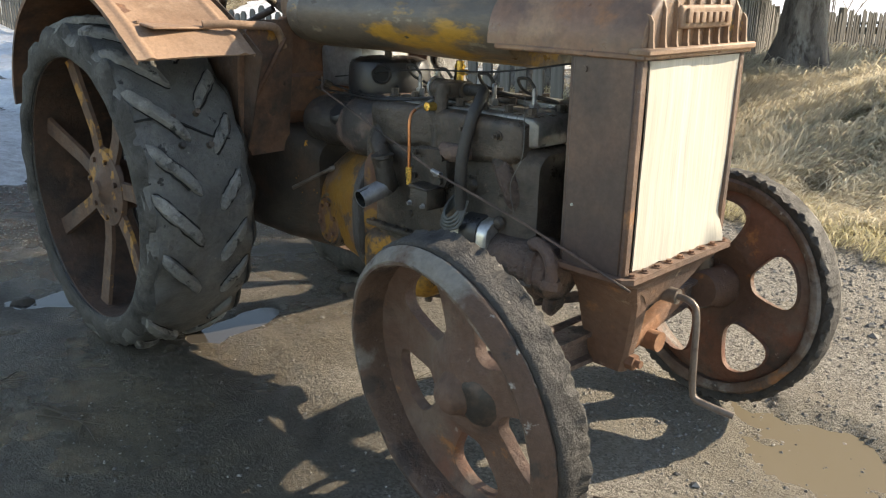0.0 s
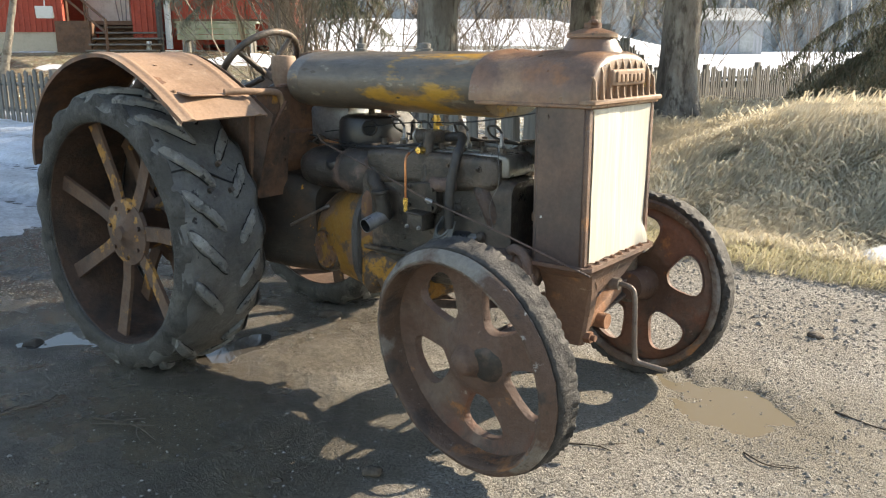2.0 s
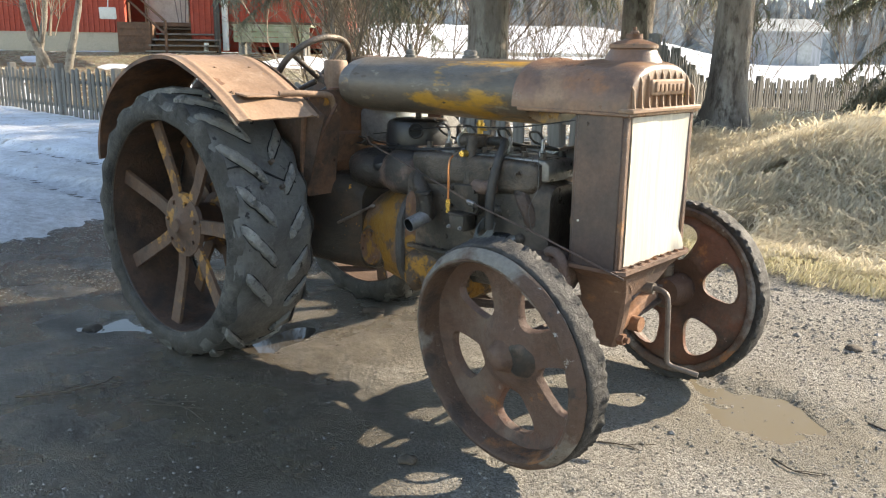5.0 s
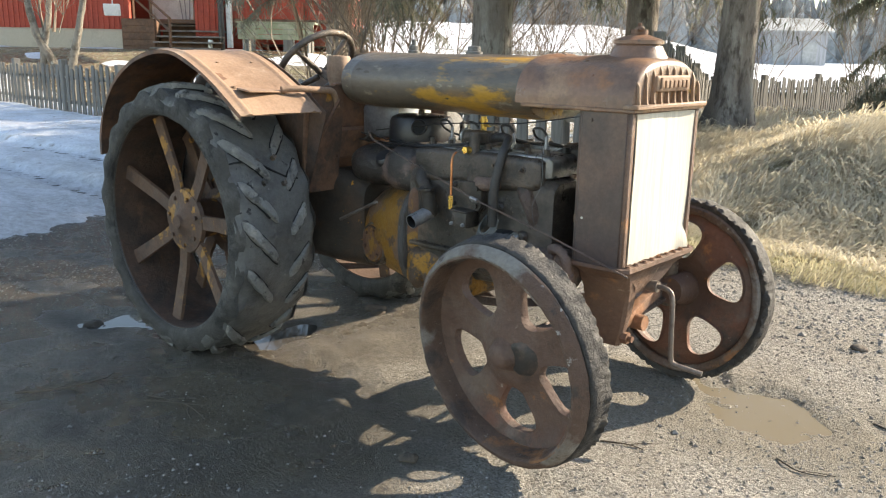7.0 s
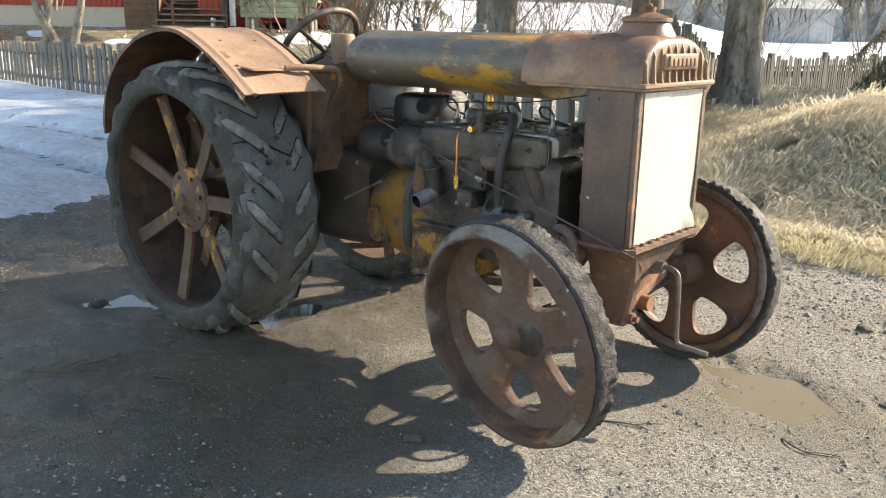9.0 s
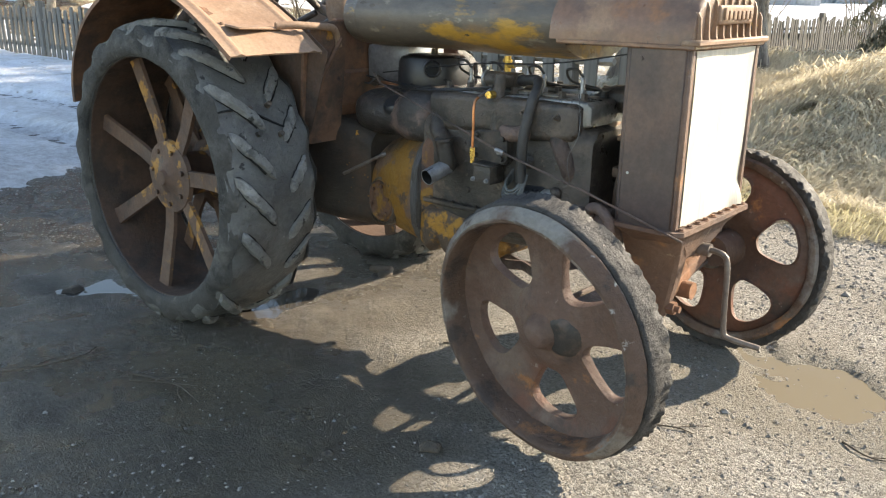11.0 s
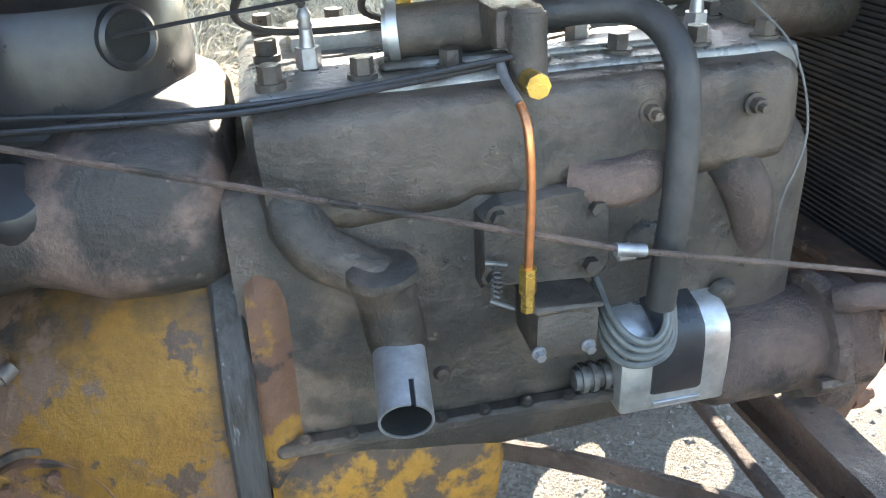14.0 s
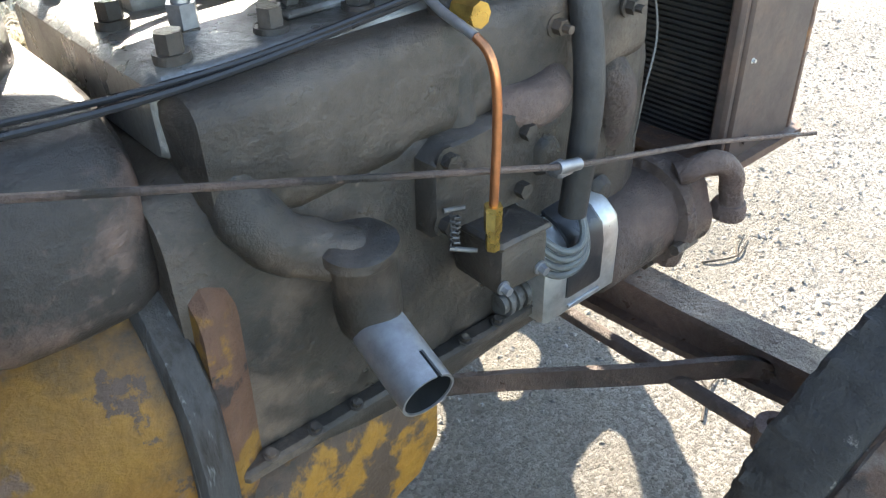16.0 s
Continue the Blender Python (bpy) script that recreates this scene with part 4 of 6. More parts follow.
# ---- engine ----
def casting(name, secs, mat, label="", r=0.03, amount=0.004, parent=None, tilt=0.0):
    """Sections of (x, y0, y1, z0, z1) joined into one casting with rounded corners."""
    bm, rings = B(), []
    for x, y0, y1, z0, z1 in secs:
        rr = min(r, (y1 - y0) * 0.45, (z1 - z0) * 0.45)
        pts = []
        for cy, cz, a0 in ((y1 - rr, z1 - rr, 0), (y0 + rr, z1 - rr, 90), (y0 + rr, z0 + rr, 180), (y1 - rr, z0 + rr, 270)):
            for k in range(6):
                a = radians(a0 + 18 * k)
                pts.append(Vector((x, cy + rr * math.cos(a), cz + rr * math.sin(a))))
        rings.append(pts)
    loft(bm, rings)
    rough(bm, amount, 11, len(name))
    for v in bm.verts:
        v.co.x += tilt * (v.co.z - 0.6)
    return part(name, bm, mat, parent or tractor, label)


casting("transmission", [(-0.22, -0.16, 0.16, 0.40, 0.66), (-0.2, -0.2, 0.2, 0.37, 0.7), (0.2, -0.2, 0.2, 0.36, 0.72), (0.42, -0.19, 0.19, 0.355, 0.74), (0.55, -0.155, 0.155, 0.35, 0.72), (0.60, -0.15, 0.15, 0.35, 0.70)], M["grime_y"], "oily cast transmission housing with yellow remnants", 0.06)
bell = casting("clutch_housing", [(0.585, -0.14, 0.14, 0.365, 0.64), (0.62, -0.15, 0.15, 0.355, 0.665), (0.66, -0.165, 0.165, 0.35, 0.685), (0.71, -0.18, 0.18, 0.342, 0.70), (0.76, -0.194, 0.194, 0.335, 0.715), (0.81, -0.203, 0.203, 0.33, 0.725), (0.845, -0.207, 0.207, 0.328, 0.73), (0.86, -0.207, 0.207, 0.328, 0.73)], M["yellow"], "clutch housing with flaked yellow paint", 0.15, 0.006, None, 0.02)
bm = B()
f = Matrix.Translation((0.668, -0.164, 0.468)) @ frame_of((-0.22, -1, 0.02))
lathe(bm, [(0.078, -0.04), (0.076, 0.0), (0.07, 0.009), (0.064, 0.006), (0.058, 0.004), (0.02, 0.008), (0, 0.009)], f, 40)
rough(bm, 0.004, 30)
# dark ring that paints the shadow round the cover's edge
gap_ = B()
lathe(gap_, [(0.074, -0.02), (0.0765, 0.0045), (0.083, 0.003), (0.088, -0.012), (0.088, -0.04), (0.074, -0.04), (0.074, -0.02)], f, 40)
rough(gap_, 0.003, 35)
part("cover_shade", gap_, M["grime"], bell, "dark ring round the cover, painted as its shadow")
cov = part("round_cover", bm, M["yellow_rust"], bell, "round bolted cover, half its yellow paint gone")
for k in range(6):
    a = k * math.pi / 3 + 0.3
    bm = B()
    p = f @ Vector((0.055 * math.cos(a), 0.055 * math.sin(a), 0.01))
    rod(bm, p, p + Vector((0, -0.007, 0)), 0.007, n=6)
    part("bolt", bm, M["yellow_rust"], cov)
fl = casting("flange", [(0.856, -0.219, 0.219, 0.318, 0.74), (0.861, -0.225, 0.225, 0.313, 0.745), (0.886, -0.225, 0.225, 0.313, 0.745), (0.891, -0.219, 0.219, 0.318, 0.74)], M["grey_edge"], "scraped joint flange", 0.17, 0.004, None, 0.02)
for k in range(9):
    a = radians(150 + 24 * k)
    bm = B()
    p = Vector((0.88, 0.19 * math.cos(a), 0.545 + 0.2 * math.sin(a)))
    bolt(bm, p, (1, 0, 0), 0.009, 0.014)
    part("bolt", bm, M["rust"], fl)
block = casting("engine_block", [(0.885, -0.185, 0.185, 0.43, 0.80), (0.95, -0.19, 0.185, 0.43, 0.815), (1.12, -0.19, 0.185, 0.44, 0.815), (1.46, -0.18, 0.18, 0.45, 0.815), (1.50, -0.16, 0.16, 0.47, 0.8)], M["grime"], "oily dark cast engine block", 0.05, 0.006)
casting("crankcase_strip", [(1.06, -0.13, 0.13, 0.42, 0.5), (1.15, -0.14, 0.14, 0.405, 0.5), (1.30, -0.14, 0.14, 0.415, 0.5), (1.46, -0.135, 0.135, 0.445, 0.5), (1.48, -0.12, 0.12, 0.455, 0.495)], M["grime"], "", 0.04, 0.005, block)
pan = casting("oil_pan", [(0.89, -0.2, 0.2, 0.345, 0.51), (0.92, -0.212, 0.212, 0.335, 0.515), (0.94, -0.208, 0.208, 0.35, 0.515), (0.958, -0.2, 0.2, 0.37, 0.515), (0.972, -0.2, 0.2, 0.345, 0.515), (1.0, -0.2, 0.2, 0.326, 0.515), (1.05, -0.2, 0.2, 0.318, 0.512), (1.11, -0.195, 0.195, 0.322, 0.505), (1.14, -0.188, 0.188, 0.345, 0.49), (1.15, -0.17, 0.17, 0.41, 0.48)], M["pan"], "greasy oil pan with flaked yellow paint", 0.05, 0.012)
bm = B()
bolt(bm, (1.08, -0.12, 0.325), (0, 0, -1), 0.012, 0.024)
part("drain_plug", bm, M["grime"], pan)
head = casting("cylinder_head", [(0.915, -0.145, 0.145, 0.815, 0.874), (0.925, -0.155, 0.15, 0.812, 0.881), (1.0, -0.16, 0.15, 0.81, 0.884), (1.44, -0.16, 0.15, 0.81, 0.888), (1.47, -0.155, 0.15, 0.812, 0.884), (1.48, -0.145, 0.14, 0.815, 0.876)], M["head"], "oily grey cast cylinder head", 0.01, 0.003)
# raised water jacket and casting marks along the top of the head
bm = B()
box(bm, (1.2, 0.05, 0.89), (0.46, 0.10, 0.02), None, 0.008, 2)
box(bm, (1.2, -0.105, 0.888), (0.30, 0.03, 0.008), None, 0.003)
part("water_jacket", bm, M["head"], head)
for k, x in enumerate((0.945, 1.03, 1.115, 1.2, 1.285, 1.37, 1.445)):
    for y in (-0.13, -0.02, 0.12):
        if (k + (y > 0)) % 2 and y < 0.1 and y > -0.1:
            continue
        bm = B()
        rod(bm, (x, y, 0.88), (x, y, 0.905), 0.0112, n=6)
        rod(bm, (x, y, 0.88), (x, y, 0.8895), 0.0145, n=14)
        part("head_nut", bm, M["grime"], head)
for k, x in enumerate((0.985, 1.11, 1.265, 1.40)):
    bm = B()
    rod(bm, (x, -0.07, 0.885), (x, -0.07, 0.905), 0.013, n=6)
    rod(bm, (x, -0.07, 0.905), (x, -0.07, 0.922), 0.008, 0.006)
    lathe(bm, [(0.006, 0.0), (0.0075, 0.004), (0.006, 0.008), (0.0075, 0.012), (0.006, 0.016), (0.003, 0.022), (0, 0.022)], tr(x, -0.07, 0.922), 12)
    plug = part("spark_plug", bm, M["steel"], head)
    bm = B()
    tube(bm, [(x, -0.07, 0.944), (x - 0.02, -0.075, 0.965), (x - 0.055, -0.07, 0.96), (x - 0.06, -0.03, 0.925), (x + 0.02, 0.0, 0.905), (1.33, 0.02, 0.905)], 0.0042, 8)
    part("plug_lead", bm, M["rubber"], plug, "black ignition lead")
# side manifold under the head edge
mani = casting("manifold", [(0.918, -0.185, -0.1, 0.775, 0.862), (0.925, -0.198, -0.1, 0.765, 0.872), (1.0, -0.202, -0.1, 0.755, 0.876), (1.1, -0.2, -0.1, 0.765, 0.878), (1.12, -0.198, -0.1, 0.775, 0.878), (1.30, -0.198, -0.1, 0.76, 0.879), (1.44, -0.195, -0.1, 0.775, 0.88), (1.46, -0.18, -0.1, 0.79, 0.87)], M["grime"], "cast side manifold", 0.022, 0.006)
casting("block_edge", [(0.888, -0.205, 0.2, 0.46, 0.72), (0.90, -0.207, 0.2, 0.45, 0.73), (0.92, -0.198, 0.2, 0.45, 0.73), (0.935, -0.185, 0.2, 0.46, 0.72)], M["yellow_rust"], "block edge with a yellow paint patch", 0.04, 0.006, block, 0.03)
bm = B()
tube(bm, [(0.945, -0.165, 0.815), (0.95, -0.19, 0.775), (0.968, -0.205, 0.748), (0.992, -0.215, 0.735), (1.02, -0.235, 0.722)], 0.027, 18, r2=0.024)
lathe(bm, [(0, 0.0), (0.026, 0.0), (0.0315, -0.003), (0.0315, -0.01), (0.028, -0.014), (0.0275, -0.04), (0.031, -0.075), (0.03, -0.095), (0.02, -0.108), (0, -0.112)], Matrix.Translation((1.02, -0.242, 0.745)) @ pose(0, 0, 0, 6, -6, 0), 28)
rough(bm, 0.007, 16)
rough(bm, 0.003, 45)
part("exhaust_elbow", bm, M["grime"], mani, "sooty cast exhaust elbow")
bm = B()
a, d = Vector((1.028, -0.252, 0.65)), Vector((-0.10, -0.95, -0.27)).normalized()
f = Matrix.Translation(a) @ frame_of(d)
n = 32
outer, inner = [], []
for h_ in (-0.02, 0.0, 0.042, 0.044, 0.073):
    outer.append([f @ Vector((0.025 * math.cos(2 * math.pi * k / n), 0.025 * math.sin(2 * math.pi * k / n), h_)) for k in range(n)])
    inner.append([f @ Vector((0.0228 * math.cos(2 * math.pi * k / n), 0.0228 * math.sin(2 * math.pi * k / n), h_)) for k in range(n)])
vo, vi = [[bm.verts.new(p) for p in r] for r in outer], [[bm.verts.new(p) for p in r] for r in inner]
for q_ in range(4):
    for k in range(n):
        k2 = (k + 1) % n
        if q_ == 3 and k == SLOT:
            bm.faces.new((vo[3][k], vo[4][k], vi[4][k], vi[3][k]))
            bm.faces.new((vo[3][k2], vi[3][k2], vi[4][k2], vo[4][k2]))
            continue
        bm.faces.new((vo[q_][k], vo[q_][k2], vo[q_ + 1][k2], vo[q_ + 1][k]))
        bm.faces.new((vi[q_][k2], vi[q_][k], vi[q_ + 1][k], vi[q_ + 1][k2]))
        if q_ == 3:
            bm.faces.new((vo[4][k], vo[4][k2], vi[4][k2], vi[4][k]))
pipe = part("exhaust_pipe", bm, M["steel"], mani, "short slotted grey steel exhaust pipe")
# near-black liner: soot, with the shade of the pipe's inside painted in
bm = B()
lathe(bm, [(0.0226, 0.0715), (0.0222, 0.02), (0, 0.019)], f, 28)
part("pipe_inside", bm, M["void"], pipe, "sooty inside of the pipe, its shade painted near-black")
# second port stub
bm = B()
tube(bm, [(1.30, -0.165, 0.79), (1.285, -0.2, 0.782), (1.25, -0.206, 0.778), (1.215, -0.19, 0.778)], 0.024, 16)
tube(bm, [(1.38, -0.165, 0.79), (1.41, -0.18, 0.75), (1.43, -0.17, 0.70), (1.435, -0.15, 0.66)], 0.026, 16)
part("port_stub", bm, M["grime_r"], mani)
# air cleaner and the vaporiser below it
AC = Vector((0.745, 0.02, 0.905))
bm = B()
lathe(bm, [(0, 0.066), (0.05, 0.066), (0.095, 0.063), (0.114, 0.056), (0.123, 0.04), (0.126, 0.0), (0.126, -0.04), (0.122, -0.052), (0.126, -0.056), (0.124, -0.062), (0.11, -0.066), (0.1, -0.075), (0, -0.078)], Matrix.Translation(AC), 44)
air = part("air_cleaner", bm, M["black"], tractor, "black round air cleaner with an open inlet")
dirh = Vector((0.62, -0.78, 0.05)).normalized()
bm = B()
lathe(bm, [(0.022, 0.005), (0.026, 0.009), (0.03, 0.006), (0.032, -0.012), (0.022, -0.012), (0.022, 0.005)], Matrix.Translation(AC + Vector((0, 0, 0.018)) + dirh * 0.121) @ frame_of(dirh), 32)
part("inlet_ring", bm, M["black"], air)
bm = B()
rod(bm, AC + Vector((0, 0, 0.018)) + dirh * 0.1215, AC + Vector((0, 0, 0.018)) + dirh * 0.1257, 0.0222, n=28)
part("inlet_opening", bm, M["void"], air, "dark open inlet")
bm = B()
rod(bm, AC + Vector((0.02, -0.02, 0.06)), AC + Vector((0.02, -0.02, 0.085)), 0.012, n=8)
part("lid_nut", bm, M["grime"], air)
bm = B()
secs = []
for x, k, e in ((0.495, 0.35, 0), (0.51, 0.72, 0), (0.55, 0.9, 0), (0.60, 0.95, 0), (0.66, 0.9, 0.0), (0.70, 0.85, 0), (0.73, 0.9, 0.3), (0.77, 0.99, 0.8), (0.82, 1.0, 1.0), (0.865, 0.97, 1.0), (0.885, 0.9, 1.0), (0.897, 0.76, 1.0), (0.902, 0.5, 1.0)):
    ring_ = []
    for j in range(32):
        a = 2 * math.pi * j / 32
        c_, s_ = math.cos(a), math.sin(a)
        ex = 2.5 + e
        q_ = (abs(c_) ** ex + abs(s_) ** ex) ** (-1 / ex)
        up_ = 0.088 + (0.022 * e if s_ > 0 else 0)
        ring_.append(Vector((x, -0.01 + 0.175 * k * c_ * q_, 0.768 + up_ * k * s_ * q_)))
    secs.append(ring_)
loft(bm, secs)
rough(bm, 0.005, 12)
vap = part("vaporiser", bm, M["vap"], tractor, "rounded cast vaporiser, brown and black")
bm = B()
lathe(bm, [(0, 0.016), (0.03, 0.014), (0.036, 0.008), (0.039, 0.0), (0.039, -0.035)], Matrix.Translation((0.705, -0.14, 0.808)) @ frame_of((0, -0.6, 0.8)), 24)
part("plug_cap", bm, M["black"], vap)
# bare grey shroud under the tank at the dash
bm = B()
box(bm, (0.555, 0.08, 0.93), (0.19, 0.22, 0.13), pose(0, 0, 0, 0, 0, 6).to_3x3(), 0.02, 2)
rough(bm, 0.004, 9)
part("shroud", bm, M["steel"], tractor, "bare grey sheet metal shroud")
# side cover, governor, magneto and front housing
bm = B()
poly = [(1.118, 0.69), (1.238, 0.683), (1.25, 0.70), (1.247, 0.775), (1.232, 0.785), (1.14, 0.778), (1.118, 0.765)]
loft(bm, [[Vector((x, y, z)) for x, z in poly] for y in (-0.17, -0.214)] + [[Vector((1.183 + (x - 1.183) * 0.95, -0.219, 0.733 + (z - 0.733) * 0.93)) for x, z in poly]])
rough(bm, 0.002, 20)
cover = part("side_cover", bm, M["grime"], block, "oily bolted side cover")
for x, z in ((1.232, 0.763), (1.228, 0.702), (1.135, 0.765), (1.13, 0.702)):
    bm = B()
    bolt(bm, (x, -0.216, z), (0, -1, 0), 0.0085, 0.014)
    part("bolt", bm, M["grime"], cover)
bm = B()
box(bm, (1.19, -0.232, 0.655), (0.066, 0.07, 0.056), pose(0, 0, 0, 0, 2, 0).to_3x3(), 0.009, 2)
box(bm, (1.19, -0.232, 0.684), (0.071, 0.075, 0.008), pose(0, 0, 0, 0, 2, 0).to_3x3(), 0.003)
rough(bm, 0.003, 40)
gov = part("governor_box", bm, M["grime"], block)
for x in (1.15, 1.2):
    bm = B()
    bolt(bm, (x + 0.01, -0.266, 0.64), (0, -1, -0.1), 0.005, 0.01)
    part("bolt", bm, M["steel"], gov)
bm = B()
secs = []
for x, w in ((1.268, 0.95), (1.272, 1.0), (1.30, 1.0), (1.36, 1.0), (1.388, 1.0), (1.393, 0.95)):
    prof = [(-0.13, 0.508), (-0.222, 0.508), (-0.227, 0.513), (-0.227, 0.585), (-0.222, 0.606), (-0.205, 0.62), (-0.18, 0.627), (-0.13, 0.627)]
    secs.append([Vector((x, -0.17 + (y + 0.17) * w, 0.58 + (z - 0.58) * w)) for y, z in prof])
loft(bm, secs)
mag = part("magneto", bm, M["alu"], block, "magneto with bare aluminium ends")
bm = B()
secs = []
for x in (1.302, 1.306, 1.356, 1.36):
    k = 1.0 if x in (1.306, 1.356) else 0.985
    prof = [(-0.228, 0.532), (-0.2305, 0.537), (-0.2305, 0.587), (-0.226, 0.61), (-0.208, 0.625), (-0.18, 0.632), (-0.15, 0.632), (-0.15, 0.532)]
    secs.append([Vector((x, -0.15 + (y + 0.15) * k, 0.59 + (z - 0.59) * k)) for y, z in prof])
loft(bm, secs)
part("magneto_cover", bm, M["black"], mag, "black rounded magneto cover")
bm = B()
box(bm, (1.333, -0.2285, 0.52), (0.055, 0.004, 0.006), None, 0.001)
part("name_strip", bm, M["steel"], mag)
for k in range(4):
    bm = B()
    dz, dx = 0.012 + 0.009 * k, 0.003 * k
    tube(bm, [(1.31 + dx, -0.215, 0.668), (1.306 + dx, -0.24, 0.648 - dz), (1.29, -0.25, 0.632 - dz), (1.268 - dx, -0.245, 0.634 - dz), (1.252 - dx, -0.225, 0.652 - dz), (1.248, -0.185, 0.68 - dz)], 0.0042, 8)
    part("ignition_lead", bm, M["leads"], mag, "looped grey ignition lead")
bm = B()
rod(bm, (1.225, -0.195, 0.545), (1.272, -0.195, 0.545), 0.013, n=12)
for x in (1.235, 1.247, 1.26):
    rod(bm, (x - 0.003, -0.195, 0.545), (x + 0.003, -0.195, 0.545), 0.017, n=12)
part("coupling", bm, M["dull_steel"], mag)
bm = B()
lathe(bm, [(0.0, -0.01), (0.058, -0.01), (0.064, 0.0), (0.064, 0.125), (0.076, 0.128), (0.079, 0.14), (0.076, 0.15), (0.07, 0.154), (0.07, 0.185), (0.05, 0.205), (0.0, 0.21)], Matrix.Translation((1.395, -0.165, 0.53)) @ frame_of((1, 0.02, 0.0)), 40)
rough(bm, 0.007, 18)
rough(bm, 0.003, 50)
fh = part("front_housing", bm, M["grime_r"], block, "brown cylindrical drive housing")
bm = B()
tube(bm, [(1.53, -0.205, 0.60), (1.555, -0.225, 0.612), (1.59, -0.232, 0.605), (1.612, -0.238, 0.575), (1.615, -0.24, 0.535)], 0.016, 12)
lathe(bm, [(0, 0.012), (0.02, 0.012), (0.024, 0.004), (0.024, -0.01), (0, -0.012)], Matrix.Translation((1.615, -0.24, 0.53)), 18)
rough(bm, 0.004, 40)
part("drain_elbow", bm, M["grime_r"], fh)
bm = B()
box(bm, (1.575, -0.175, 0.458), (0.035, 0.05, 0.045), pose(0, 0, 0, 10, 15, 0).to_3x3(), 0.01, 2)
rough(bm, 0.006, 30)
part("foot_lug", bm, M["grime_r"], fh)
for k in range(5):
    a = radians(200 + 50 * k)
    bm = B()
    rod(bm, (1.51, -0.163 + 0.072 * math.cos(a), 0.53 + 0.072 * math.sin(a)), (1.552, -0.163 + 0.072 * math.cos(a), 0.53 + 0.072 * math.sin(a)), 0.008, n=6)
    part("bolt", bm, M["grime"], fh)
# pipes, hose, rods
bm = B()
tube(bm, [(1.15, -0.262, 0.72), (1.152, -0.263, 0.80), (1.151, -0.262, 0.845), (1.15, -0.254, 0.868), (1.149, -0.24, 0.878)], 0.0042, 10)
part("oil_pipe", bm, M["copper"], block, "thin bright copper pipe")
bm = B()
tube(bm, [(1.149, -0.24, 0.878), (1.148, -0.222, 0.884), (1.148, -0.2, 0.89), (1.15, -0.175, 0.90)], 0.0044, 10)
part("pipe_end", bm, M["steel"], block)
bm = B()
rod(bm, (1.15, -0.262, 0.686), (1.15, -0.262, 0.706), 0.0068, n=6)
rod(bm, (1.15, -0.262, 0.706), (1.15, -0.262, 0.732), 0.0085, n=6)
part("fitting", bm, M["brass"], block, "brass hexagon fitting")
bm = B()
rod(bm, (1.172, -0.195, 0.885), (1.172, -0.222, 0.886), 0.0115, n=8)
part("brass_plug", bm, M["brass"], block, "round brass plug")
bm = B()
tube(bm, [(1.305, -0.225, 0.645), (1.307, -0.23, 0.72), (1.312, -0.228, 0.79), (1.318, -0.205, 0.875), (1.312, -0.17, 0.915), (1.285, -0.135, 0.93), (1.22, -0.11, 0.925), (1.18, -0.1, 0.918)], 0.0155, 16)
part("hose", bm, M["rubber"], block, "thick black rubber hose")
bm = B()
rod(bm, (1.07, -0.085, 0.915), (1.205, -0.105, 0.92), 0.026, n=20)
rod(bm, (1.177, -0.17, 0.94), (1.177, -0.19, 0.745), 0.0185, 0.0175, 18)
lathe(bm, [(0, 0.012), (0.015, 0.01), (0.021, 0.0), (0.021, -0.02)], tr(1.177, -0.165, 0.935), 18)
box(bm, (1.172, -0.13, 0.925), (0.05, 0.08, 0.04), None, 0.012, 2)
part("carburettor", bm, M["grime"], block, "oily cast carburettor body and riser")
bm = B()
rod(bm, (1.064, -0.084, 0.915), (1.074, -0.086, 0.9155), 0.031, n=20)
rod(bm, (1.058, -0.083, 0.915), (1.064, -0.084, 0.915), 0.024, n=20)
box(bm, (1.068, -0.085, 0.955), (0.014, 0.016, 0.022), None, 0.003)
part("clamp_ring", bm, M["alu"], block, "bright clamp ring")
bm = B()
rod(bm, (1.09, -0.02, 0.90), (1.09, -0.02, 0.985), 0.011)
rod(bm, (1.09, -0.02, 0.955), (1.125, -0.03, 0.957), 0.008)
rod(bm, (1.075, -0.02, 0.97), (1.105, -0.02, 0.97), 0.006)
part("fuel_tap", bm, M["brass"], block, "brass fuel tap")
bm = B()
tube(bm, [(1.125, -0.03, 0.957), (1.16, -0.04, 0.96), (1.19, -0.05, 0.955), (1.197, -0.06, 0.93)], 0.004, 8)
part("fuel_pipe", bm, M["alu"], block)
bm = B()
pts = [(0.60, -0.13, 0.905), (0.711, -0.21, 0.884), (1.25, -0.262, 0.734), (1.527, -0.24, 0.657), (1.70, -0.236, 0.606), (1.825, -0.24, 0.572)]
tube(bm, pts, 0.0032, 8, smooth=False)
rodp = part("control_rod", bm, M["grime_r"], tractor, "long thin control rod")
bm = B()
rod(bm, (1.235, -0.26, 0.7365), (1.265, -0.2605, 0.731), 0.0065, n=10)
box(bm, (1.248, -0.252, 0.728), (0.022, 0.02, 0.012), None, 0.003)
part("rod_clamp", bm, M["steel"], rodp)
bm = B()
tube(bm, [(0.50, -0.07, 0.885), (0.75, -0.115, 0.872), (0.95, -0.165, 0.880), (1.16, -0.185, 0.905)], 0.0028, 8)
part("throttle_rod", bm, M["black"], tractor)
bm = B()
tube(bm, [(0.50, -0.08, 0.86), (0.75, -0.13, 0.866), (0.93, -0.168, 0.875), (1.12, -0.178, 0.895), (1.17, -0.17, 0.90)], 0.0032, 8)
part("choke_rod", bm, M["black"], tractor)
bm = B()
